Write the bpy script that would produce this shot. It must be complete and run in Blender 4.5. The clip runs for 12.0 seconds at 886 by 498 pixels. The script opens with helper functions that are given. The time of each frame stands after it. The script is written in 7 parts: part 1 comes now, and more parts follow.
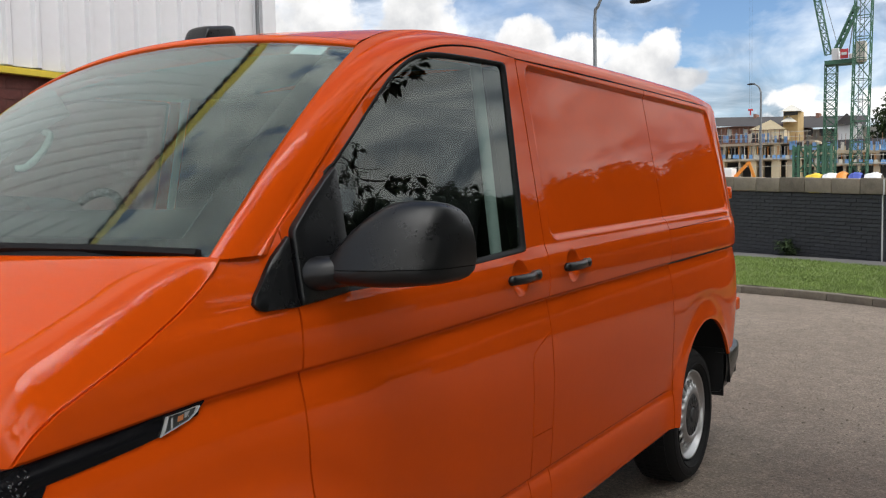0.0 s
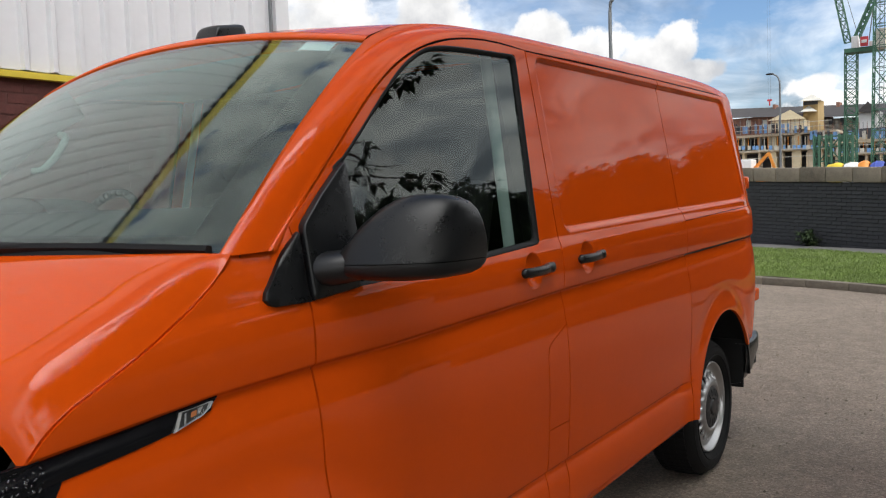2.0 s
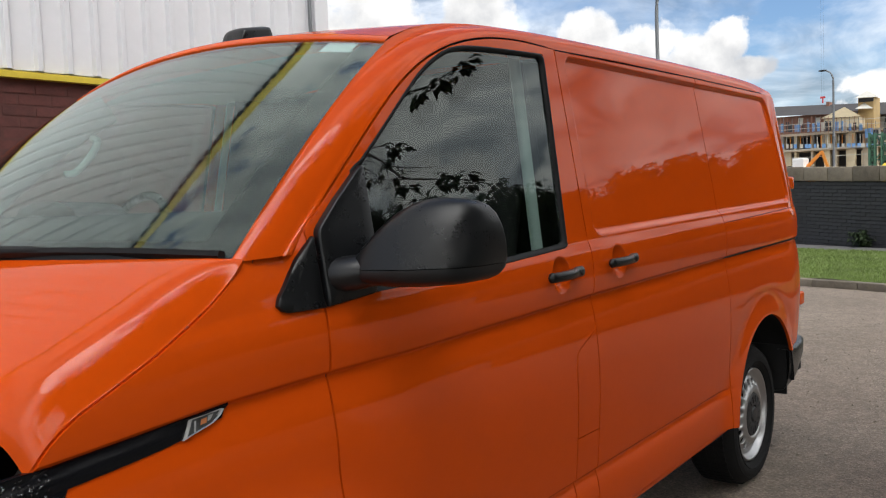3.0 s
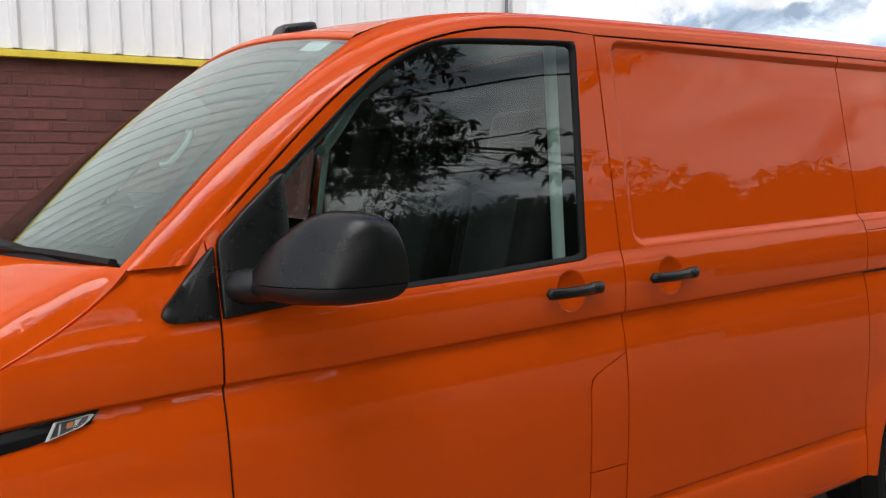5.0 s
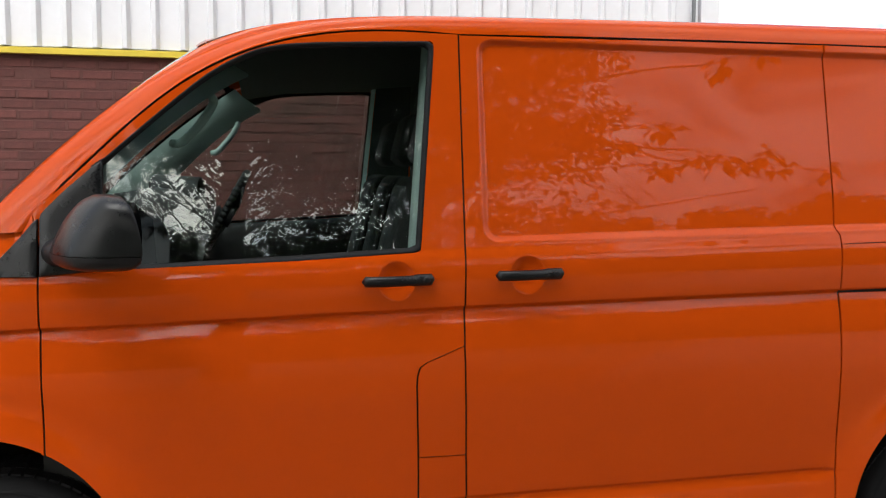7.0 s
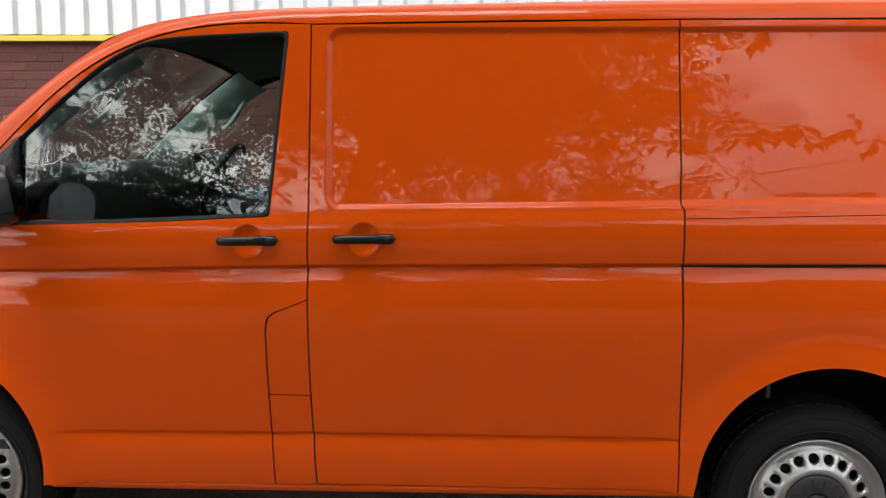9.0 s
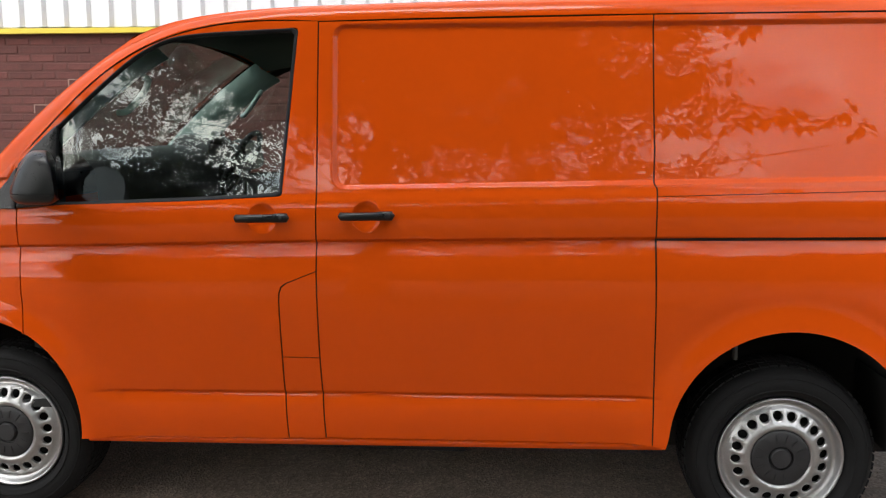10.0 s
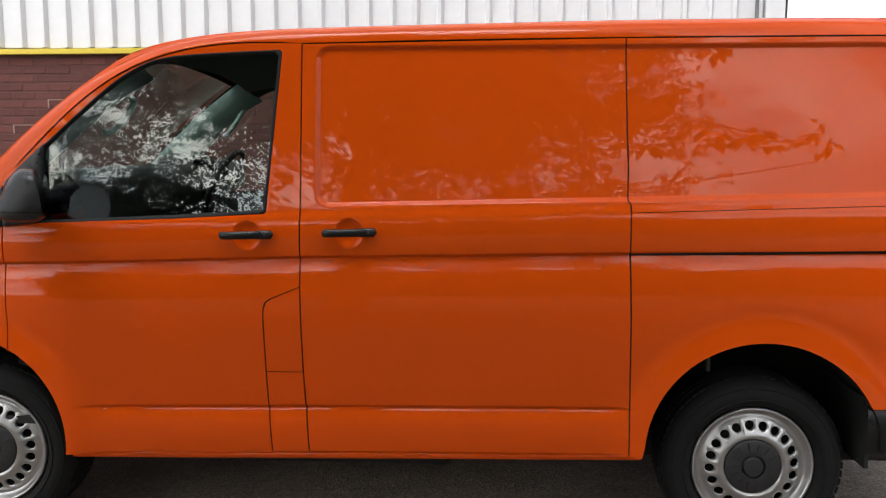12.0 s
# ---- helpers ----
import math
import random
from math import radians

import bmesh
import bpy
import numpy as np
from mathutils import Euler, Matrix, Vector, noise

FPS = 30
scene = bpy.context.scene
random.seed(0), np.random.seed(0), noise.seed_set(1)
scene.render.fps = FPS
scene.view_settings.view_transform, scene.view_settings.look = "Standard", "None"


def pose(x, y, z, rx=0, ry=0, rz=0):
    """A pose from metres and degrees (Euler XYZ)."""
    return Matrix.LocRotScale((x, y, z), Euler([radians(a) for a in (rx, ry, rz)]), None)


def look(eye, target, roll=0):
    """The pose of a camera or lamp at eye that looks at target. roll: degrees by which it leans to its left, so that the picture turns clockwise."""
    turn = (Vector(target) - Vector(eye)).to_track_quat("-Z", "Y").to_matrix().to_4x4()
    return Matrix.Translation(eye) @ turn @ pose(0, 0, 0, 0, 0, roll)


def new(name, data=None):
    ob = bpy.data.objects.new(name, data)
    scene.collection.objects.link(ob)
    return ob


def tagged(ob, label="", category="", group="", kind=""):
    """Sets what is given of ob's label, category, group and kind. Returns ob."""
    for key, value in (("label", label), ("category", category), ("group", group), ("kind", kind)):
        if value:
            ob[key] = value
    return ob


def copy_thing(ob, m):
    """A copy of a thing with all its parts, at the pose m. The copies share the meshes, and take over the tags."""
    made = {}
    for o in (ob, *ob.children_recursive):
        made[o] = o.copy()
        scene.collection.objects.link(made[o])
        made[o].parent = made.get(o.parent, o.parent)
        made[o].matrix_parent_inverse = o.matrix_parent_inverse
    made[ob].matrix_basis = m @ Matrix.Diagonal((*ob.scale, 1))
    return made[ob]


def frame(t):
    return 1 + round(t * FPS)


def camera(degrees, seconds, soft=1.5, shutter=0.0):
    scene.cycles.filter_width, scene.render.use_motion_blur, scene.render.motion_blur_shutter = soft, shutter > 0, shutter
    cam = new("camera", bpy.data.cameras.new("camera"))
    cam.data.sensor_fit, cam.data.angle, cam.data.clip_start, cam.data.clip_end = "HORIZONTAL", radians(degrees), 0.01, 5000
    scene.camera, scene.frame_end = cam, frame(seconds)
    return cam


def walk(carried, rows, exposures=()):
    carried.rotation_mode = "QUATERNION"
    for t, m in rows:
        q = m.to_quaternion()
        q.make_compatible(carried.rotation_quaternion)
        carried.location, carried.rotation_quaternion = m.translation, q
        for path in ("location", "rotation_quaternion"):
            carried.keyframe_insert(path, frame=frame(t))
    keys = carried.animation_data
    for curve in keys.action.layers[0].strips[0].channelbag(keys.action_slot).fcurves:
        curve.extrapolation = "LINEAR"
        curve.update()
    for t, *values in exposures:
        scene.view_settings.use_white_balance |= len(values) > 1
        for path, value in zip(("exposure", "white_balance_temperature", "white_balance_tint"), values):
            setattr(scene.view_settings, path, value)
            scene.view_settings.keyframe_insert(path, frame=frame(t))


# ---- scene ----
cam = camera(55.7, 12.0, soft=1.2)
PATH = [
    (0, (-0.306, -1.257, 1.47), (1.353, -0.147, 1.346), -1.0),
    (0.5, (-0.314, -1.26, 1.466), (1.342, -0.145, 1.342), -1.2),
    (1, (-0.311, -1.26, 1.469), (1.34, -0.138, 1.342), -1.6),
    (1.5, (-0.3, -1.265, 1.463), (1.344, -0.132, 1.335), -2.0),
    (2, (-0.293, -1.271, 1.459), (1.34, -0.124, 1.33), -2.1),
    (2.5, (-0.278, -1.284, 1.46), (1.33, -0.101, 1.332), -2.3),
    (3, (-0.22, -1.294, 1.465), (1.349, -0.06, 1.34), -2.2),
    (3.5, (-0.085, -1.29, 1.457), (1.44, 0.0, 1.354), -2.3),
    (5.3, (0.616, -1.798, 1.533), (1.608, -0.072, 1.345), -1.1),
    (5.5, (0.719, -1.84, 1.529), (1.657, -0.085, 1.333), -1.1),
    (6, (0.983, -2.034, 1.545), (1.708, -0.182, 1.336), -1.1),
    (6.5, (1.28, -2.284, 1.558), (1.765, -0.354, 1.362), -0.5),
    (7, (1.667, -2.362, 1.53), (2.047, -0.408, 1.341), 0.4),
    (7.5, (2.021, -2.517, 1.545), (2.277, -0.544, 1.337), 1.6),
    (9.3, (2.919, -2.774, 1.553), (2.735, -0.804, 1.259), -0.0),
    (9.5, (2.956, -2.833, 1.55), (2.752, -0.869, 1.234), -0.1),
    (10, (2.929, -2.995, 1.555), (2.751, -1.025, 1.26), 0.0),
    (10.5, (2.918, -3.057, 1.547), (2.732, -1.081, 1.301), 0.4),
    (11, (2.916, -3.064, 1.556), (2.754, -1.086, 1.303), 0.2),
    (11.5, (2.923, -3.067, 1.559), (2.785, -1.089, 1.297), 0.2),
    (12, (2.926, -3.075, 1.549), (2.799, -1.095, 1.302), 0.0),
]
walk(cam, [(t, look(eye, target, roll)) for t, eye, target, roll in PATH],
     exposures=[(0, 0.15), (3.5, 0.22), (5.5, 0.55), (7.5, 0.68), (9.5, 0.80), (10.0, 0.84), (10.5, 0.68), (11, 0.66), (12, 0.60)])

# ---- helpers of this scene ----
def lerp(a, b, t):
    return a + (b - a) * t


def smooth(t):
    t = min(max(t, 0.0), 1.0)
    return t * t * (3 - 2 * t)


def thing(name, at, label, category, group="", kind=""):
    ob = new(name)
    ob.empty_display_size = 0.2
    ob.matrix_world = Matrix.Translation(at)
    return tagged(ob, label, category, group, kind)


def under(ob, parent):
    """Parents ob, keeping the world coordinates of its mesh."""
    ob.parent = parent
    m = Matrix.Identity(4)
    p = parent
    while p is not None:
        m = p.matrix_basis @ m if p.parent is None else (p.matrix_parent_inverse @ p.matrix_basis) @ m
        p = p.parent
    ob.matrix_parent_inverse = m.inverted()
    return ob


def link(name, me, material, parent=None, label="", shade=True):
    ob = new(name, me)
    if material is not None:
        me.materials.append(material)
    if shade is not None:
        me.polygons.foreach_set("use_smooth", [shade] * len(me.polygons))
    if parent is not None:
        under(ob, parent)
    if label:
        ob["label"] = label
    return ob


def part(name, bm, material, parent=None, label="", shade=False, angle=None):
    me = bpy.data.meshes.new(name)
    bm.normal_update()
    bm.to_mesh(me)
    bm.free()
    ob = link(name, me, material, parent, label, shade)
    if angle is not None:
        me.polygons.foreach_set("use_smooth", [True] * len(me.polygons))
        me.set_sharp_from_angle(angle=radians(angle))
    return ob


def mesh_of(name, verts, faces, material, parent=None, label="", shade=False, angle=None):
    me = bpy.data.meshes.new(name)
    me.from_pydata([tuple(v) for v in verts], [], faces)
    me.update()
    ob = link(name, me, material, parent, label, shade)
    if angle is not None:
        me.polygons.foreach_set("use_smooth", [True] * len(me.polygons))
        me.set_sharp_from_angle(angle=radians(angle))
    return ob


def add_box(bm, x0, x1, y0, y1, z0, z1, bevel=0.0, seg=2, m=None):
    r = bmesh.ops.create_cube(bm, size=1.0)
    vs = r["verts"]
    bmesh.ops.scale(bm, vec=(x1 - x0, y1 - y0, z1 - z0), verts=vs)
    bmesh.ops.translate(bm, vec=((x0 + x1) / 2, (y0 + y1) / 2, (z0 + z1) / 2), verts=vs)
    if bevel > 0:
        es = list({e for v in vs for e in v.link_edges})
        g = bmesh.ops.bevel(bm, geom=es, offset=bevel, segments=seg, profile=0.5, affect="EDGES")
        vs = list({v for f in g["faces"] for v in f.verts} | {v for v in vs if v.is_valid})
    if m is not None:
        bmesh.ops.transform(bm, matrix=m, verts=vs)
    return vs


def box(x0, x1, y0, y1, z0, z1, bevel=0.0, seg=2, m=None):
    bm = bmesh.new()
    add_box(bm, x0, x1, y0, y1, z0, z1, bevel, seg, m)
    return bm


def add_bar(bm, a, b, w, d=None, sides=4):
    """A straight bar of width w from a to b."""
    a, b = Vector(a), Vector(b)
    L = (b - a).length
    q = (b - a).to_track_quat("Z", "Y").to_matrix().to_4x4()
    m = Matrix.Translation((a + b) / 2) @ q
    if sides == 4:
        r = bmesh.ops.create_cube(bm, size=1.0)
        bmesh.ops.scale(bm, vec=(w, d or w, L), verts=r["verts"])
    else:
        r = bmesh.ops.create_cone(bm, cap_ends=True, segments=sides, radius1=w / 2, radius2=(d or w) / 2, depth=L)
    bmesh.ops.transform(bm, matrix=m, verts=r["verts"])


def loft(rows, closed=False, cap=False):
    """verts and faces of a surface through rows of points (all of one length)."""
    n = len(rows[0])
    verts = [p for r in rows for p in r]
    faces = []
    for i in range(len(rows) - 1):
        for j in range(n if closed else n - 1):
            k = (j + 1) % n
            faces.append((i * n + j, i * n + k, (i + 1) * n + k, (i + 1) * n + j))
    if cap and closed:
        faces.append(tuple(range(n))[::-1])
        faces.append(tuple((len(rows) - 1) * n + j for j in range(n)))
    return verts, faces


def lathe_y(profile, centre, seg=64):
    """Turns (radius, y) pairs round the y axis through centre."""
    cx, cy, cz = centre
    rows = []
    for r, y in profile:
        rows.append([(cx + r * math.cos(2 * math.pi * k / seg), cy + y, cz + r * math.sin(2 * math.pi * k / seg)) for k in range(seg)])
    return loft(rows, closed=True)


def tube(points, radius, sides=10):
    """verts and faces of a round tube along points; radius a number or one per point."""
    pts = [Vector(p) for p in points]
    rows = []
    up = Vector((0, 0, 1))
    for i, p in enumerate(pts):
        d = (pts[min(i + 1, len(pts) - 1)] - pts[max(i - 1, 0)]).normalized()
        a = d.cross(up)
        if a.length < 0.05:
            a = d.cross(Vector((1, 0, 0)))
        a.normalize()
        b = d.cross(a)
        r = radius[i] if isinstance(radius, (list, tuple)) else radius
        rows.append([p + r * (math.cos(2 * math.pi * k / sides) * a + math.sin(2 * math.pi * k / sides) * b) for k in range(sides)])
    return loft(rows, closed=True, cap=True)


def bez(c, u):
    c = [Vector(p) for p in c]
    return c[0] * (1 - u) ** 3 + c[1] * (3 * u * (1 - u) ** 2) + c[2] * (3 * u * u * (1 - u)) + c[3] * u ** 3


def polyline(pts, u):
    """Catmull-Rom through pts, u from 0 to 1 along the points."""
    pts = [Vector(p) for p in pts]
    n = len(pts) - 1
    s = min(max(u, 0.0), 1.0) * n
    i = min(int(s), n - 1)
    t = s - i
    p1, p2 = pts[i], pts[i + 1]
    p0 = pts[i - 1] if i > 0 else p1 * 2 - p2
    p3 = pts[i + 2] if i + 2 <= n else p2 * 2 - p1
    return 0.5 * ((2 * p1) + (p2 - p0) * t + (2 * p0 - 5 * p1 + 4 * p2 - p3) * t * t + (3 * p1 - p0 - 3 * p2 + p3) * t ** 3)


def hermite(p0, t0, p1, t1, v):
    return p0 * (2 * v ** 3 - 3 * v * v + 1) + t0 * (v ** 3 - 2 * v * v + v) + p1 * (-2 * v ** 3 + 3 * v * v) + t1 * (v ** 3 - v * v)

# ---- world, sun ----
SUN_ELEV, SUN_AZ = 62.0, 206.0
world = bpy.data.worlds.new("sky")
scene.world = world
world.use_nodes = True
wt = world.node_tree
wt.nodes.clear()


def node(tree, kind, **sets):
    n = tree.nodes.new(kind)
    for key, value in sets.items():
        n.inputs[key].default_value = value
    return n


def math_node(tree, op, a, b=None, clamp=False):
    n = tree.nodes.new("ShaderNodeMath")
    n.operation, n.use_clamp = op, clamp
    for i, s in enumerate((a, b)):
        if s is None:
            continue
        if isinstance(s, (int, float)):
            n.inputs[i].default_value = s
        else:
            tree.links.new(s, n.inputs[i])
    return n.outputs[0]


def ramp(tree, source, stops):
    n = tree.nodes.new("ShaderNodeValToRGB")
    el = n.color_ramp.elements
    while len(el) < len(stops):
        el.new(0.5)
    for e, (p, c) in zip(el, stops):
        e.position = p
        e.color = (c, c, c, 1) if isinstance(c, (int, float)) else (*c, 1)
    tree.links.new(source, n.inputs[0])
    return n.outputs[0]


def mix_rgb(tree, fac, a, b, blend="MIX"):
    n = tree.nodes.new("ShaderNodeMix")
    n.data_type, n.blend_type = "RGBA", blend
    for sock, s in ((n.inputs[0], fac), (n.inputs[6], a), (n.inputs[7], b)):
        if isinstance(s, (int, float)):
            sock.default_value = s
        elif isinstance(s, tuple):
            sock.default_value = (*s, 1) if len(s) == 3 else s
        else:
            tree.links.new(s, sock)
    return n.outputs[2]


# heaped clouds: azimuth and height in degrees, half width, half height
HEAPS = [(42.0, 12.3, 4.2, 2.7), (35.2, 11.4, 3.5, 1.7), (28.0, 10.2, 2.3, 1.6), (24.3, 9.3, 2.3, 1.7), (20.6, 8.2, 2.9, 1.6), (19.3, 8.9, 1.7, 1.7), (17.9, 7.4, 1.9, 1.0), (11.3, 5.7, 1.7, 1.0), (10.0, 4.8, 3.1, 0.9), (6.3, 5.3, 1.5, 1.3), (50.2, 14.1, 7.7, 4.6), (2.2, 5.3, 2.7, 1.5), (-62, 7, 14, 4), (-47, 17, 7, 3), (-37, 12, 6, 2.2), (-29, 9.8, 6, 1.3), (-31, 20, 7, 3), (-23, 11, 6, 1.8), (-17, 14, 6, 2.5), (-27, 28, 9, 3), (-42, 26, 8, 3), (-36, 36, 9, 4), (62, 9, 12, 8), (46, 10, 6, 4), (-96, 20, 26, 9), (-140, 22, 24, 10), (-70, 13, 9, 4), (76, 44, 24, 13), (95, 14, 22, 9), (130, 12, 20, 8), (112, 60, 16, 7), (70, 60, 14, 5)]


def build_sky():
    t, L = wt, wt.links
    sky = t.nodes.new("ShaderNodeTexSky")
    sky.sky_type, sky.sun_disc = "NISHITA", False
    sky.sun_elevation, sky.sun_rotation = radians(SUN_ELEV), radians(SUN_AZ)
    co = t.nodes.new("ShaderNodeTexCoord")
    sep = t.nodes.new("ShaderNodeSeparateXYZ")
    L.new(co.outputs["Generated"], sep.inputs[0])
    flat = t.nodes.new("ShaderNodeCombineXYZ")
    up = math_node(t, "ADD", math_node(t, "MAXIMUM", sep.outputs[2], 0.0), 0.32)
    L.new(math_node(t, "DIVIDE", sep.outputs[0], up), flat.inputs[0])
    L.new(math_node(t, "DIVIDE", sep.outputs[1], up), flat.inputs[1])
    # the broken grey layer, thick towards the sun's side
    veil = node(t, "ShaderNodeTexNoise", Scale=1.35, Detail=10.0, Roughness=0.56, Distortion=0.35)
    L.new(flat.outputs[0], veil.inputs["Vector"])
    tone = node(t, "ShaderNodeTexNoise", Scale=4.4, Detail=8.0, Roughness=0.54, Distortion=0.6)
    L.new(flat.outputs[0], tone.inputs["Vector"])
    south = ramp(t, math_node(t, "ADD", math_node(t, "MULTIPLY", sep.outputs[1], -0.5), 0.5), [(0.42, 0.0), (0.62, 0.34)])
    c_veil = ramp(t, math_node(t, "ADD", veil.outputs[0], south), [(0.43, 0.0), (0.56, 0.55), (0.72, 0.95)])
    t_veil = ramp(t, tone.outputs[0], [(0.36, (2.3, 2.55, 2.85)), (0.44, (4.4, 4.65, 5.0)), (0.51, (7.0, 7.2, 7.4)), (0.59, (10.2, 10.2, 10.0))])
    # heaped clouds at their places, with ragged edges
    edge = node(t, "ShaderNodeTexNoise", Scale=16.0, Detail=9.0, Roughness=0.55, Distortion=0.1)
    L.new(co.outputs["Generated"], edge.inputs["Vector"])
    mass = None
    for az, el, w, h in HEAPS:
        a, e = radians(az), radians(el)
        c = (math.cos(a) * math.cos(e), math.sin(a) * math.cos(e), math.sin(e))
        d = t.nodes.new("ShaderNodeVectorMath")
        d.operation = "SUBTRACT"
        L.new(co.outputs["Generated"], d.inputs[0])
        d.inputs[1].default_value = c
        k = t.nodes.new("ShaderNodeVectorMath")
        k.operation = "MULTIPLY"
        L.new(d.outputs[0], k.inputs[0])
        k.inputs[1].default_value = (1 / radians(w), 1 / radians(w), 1 / radians(h))
        ln = t.nodes.new("ShaderNodeVectorMath")
        ln.operation = "LENGTH"
        L.new(k.outputs[0], ln.inputs[0])
        m = math_node(t, "SUBTRACT", 1.0, ln.outputs["Value"])
        mass = m if mass is None else math_node(t, "MAXIMUM", mass, m)
    body = math_node(t, "ADD", mass, math_node(t, "MULTIPLY", math_node(t, "SUBTRACT", edge.outputs[0], 0.5), 2.6))
    c_puff = ramp(t, math_node(t, "MULTIPLY", body, 0.5), [(0.0, 0.0), (0.10, 0.85), (0.22, 1.0)])
    shade = node(t, "ShaderNodeTexNoise", Scale=9.0, Detail=8.0, Roughness=0.55)
    L.new(co.outputs["Generated"], shade.inputs["Vector"])
    t_puff = ramp(t, shade.outputs[0], [(0.36, (4.6, 4.7, 4.9)), (0.47, (6.6, 6.6, 6.6)), (0.57, (8.4, 8.3, 8.2))])
    blue = mix_rgb(t, 1.0, sky.outputs[0], (0.72, 0.86, 1.02), "MULTIPLY")
    col = mix_rgb(t, c_puff, mix_rgb(t, c_veil, blue, t_veil), t_puff)
    # clouds glow towards the veiled sun
    near_sun = t.nodes.new("ShaderNodeVectorMath")
    near_sun.operation = "DOT_PRODUCT"
    L.new(co.outputs["Generated"], near_sun.inputs[0])
    near_sun.inputs[1].default_value = (-0.28, -0.86, 0.42)
    glow = ramp(t, near_sun.outputs["Value"], [(0.72, (1, 1, 1)), (0.97, (3.8, 3.7, 3.5))])
    col = mix_rgb(t, 1.0, col, glow, "MULTIPLY")
    bg = node(t, "ShaderNodeBackground", Strength=0.125)
    L.new(col, bg.inputs[0])
    out = t.nodes.new("ShaderNodeOutputWorld")
    L.new(bg.outputs[0], out.inputs[0])


build_sky()
sun = new("sun", bpy.data.lights.new("sun", "SUN"))
sun.data.energy, sun.data.angle, sun.data.color = 1.9, radians(35), (1.0, 0.985, 0.96)
_a = radians(SUN_AZ)
sun.matrix_world = look((0, 0, 60), (-math.sin(_a) * math.cos(radians(SUN_ELEV)), -math.cos(_a) * math.cos(radians(SUN_ELEV)), 60 - math.sin(radians(SUN_ELEV))))


# ---- materials ----
def material(name, colour, rough=0.6, metal=0.0, coat=0.0, spec=0.5, vary=0.0, scale=8.0, bump=0.0, bump_scale=60.0, rough_vary=0.0, coat_rough=0.03, random_tone=0.0):
    m = bpy.data.materials.new(name)
    m.use_nodes = True
    t = m.node_tree
    p = t.nodes["Principled BSDF"]
    p.inputs["Base Color"].default_value = (*colour, 1)
    p.inputs["Roughness"].default_value = rough
    p.inputs["Metallic"].default_value = metal
    p.inputs["Coat Weight"].default_value = coat
    p.inputs["Coat Roughness"].default_value = coat_rough
    p.inputs["Specular IOR Level"].default_value = spec
    co = t.nodes.new("ShaderNodeTexCoord")
    if vary or rough_vary:
        a = node(t, "ShaderNodeTexNoise", Scale=scale, Detail=8.0, Roughness=0.62)
        b = node(t, "ShaderNodeTexNoise", Scale=scale * 9, Detail=5.0, Roughness=0.6)
        t.links.new(co.outputs["Object"], a.inputs["Vector"])
        t.links.new(co.outputs["Object"], b.inputs["Vector"])
        mixed = math_node(t, "ADD", math_node(t, "MULTIPLY", a.outputs[0], 0.6), math_node(t, "MULTIPLY", b.outputs[0], 0.4))
        if random_tone:
            oi = t.nodes.new("ShaderNodeObjectInfo")
            ge = t.nodes.new("ShaderNodeNewGeometry")
            for pick in (oi.outputs["Random"], ge.outputs["Random Per Island"]):
                mixed = math_node(t, "ADD", mixed, math_node(t, "MULTIPLY", math_node(t, "SUBTRACT", pick, 0.5), random_tone))
        if vary:
            lo = tuple(c * (1 - vary) for c in colour)
            hi = tuple(min(1.0, c * (1 + vary)) for c in colour)
            t.links.new(ramp(t, mixed, [(0.3, lo), (0.7, hi)]), p.inputs["Base Color"])
        if rough_vary:
            t.links.new(ramp(t, mixed, [(0.3, max(0.02, rough - rough_vary)), (0.7, min(1.0, rough + rough_vary))]), p.inputs["Roughness"])
    if bump:
        n = node(t, "ShaderNodeTexNoise", Scale=bump_scale, Detail=6.0, Roughness=0.65)
        t.links.new(co.outputs["Object"], n.inputs["Vector"])
        b = node(t, "ShaderNodeBump", Strength=min(1.0, bump), Distance=0.01)
        t.links.new(n.outputs[0], b.inputs["Height"])
        t.links.new(b.outputs[0], p.inputs["Normal"])
    return m


def glass(name, tint, normal_gloss=0.045, rough=0.0):
    m = bpy.data.materials.new(name)
    m.use_nodes = True
    t = m.node_tree
    t.nodes.clear()
    tr = t.nodes.new("ShaderNodeBsdfTransparent")
    tr.inputs[0].default_value = (*tint, 1)
    gl = t.nodes.new("ShaderNodeBsdfGlossy")
    gl.inputs["Roughness"].default_value = rough
    gl.inputs[0].default_value = (0.93, 1.0, 0.97, 1)
    lw = node(t, "ShaderNodeLayerWeight", Blend=0.5)
    rise = math_node(t, "POWER", lw.outputs["Facing"], 4.6)
    gloss = math_node(t, "ADD", math_node(t, "MULTIPLY", rise, 1.0 - normal_gloss), normal_gloss, True)
    mx = t.nodes.new("ShaderNodeMixShader")
    t.links.new(gloss, mx.inputs[0])
    t.links.new(tr.outputs[0], mx.inputs[1])
    t.links.new(gl.outputs[0], mx.inputs[2])
    out = t.nodes.new("ShaderNodeOutputMaterial")
    t.links.new(mx.outputs[0], out.inputs[0])
    return m


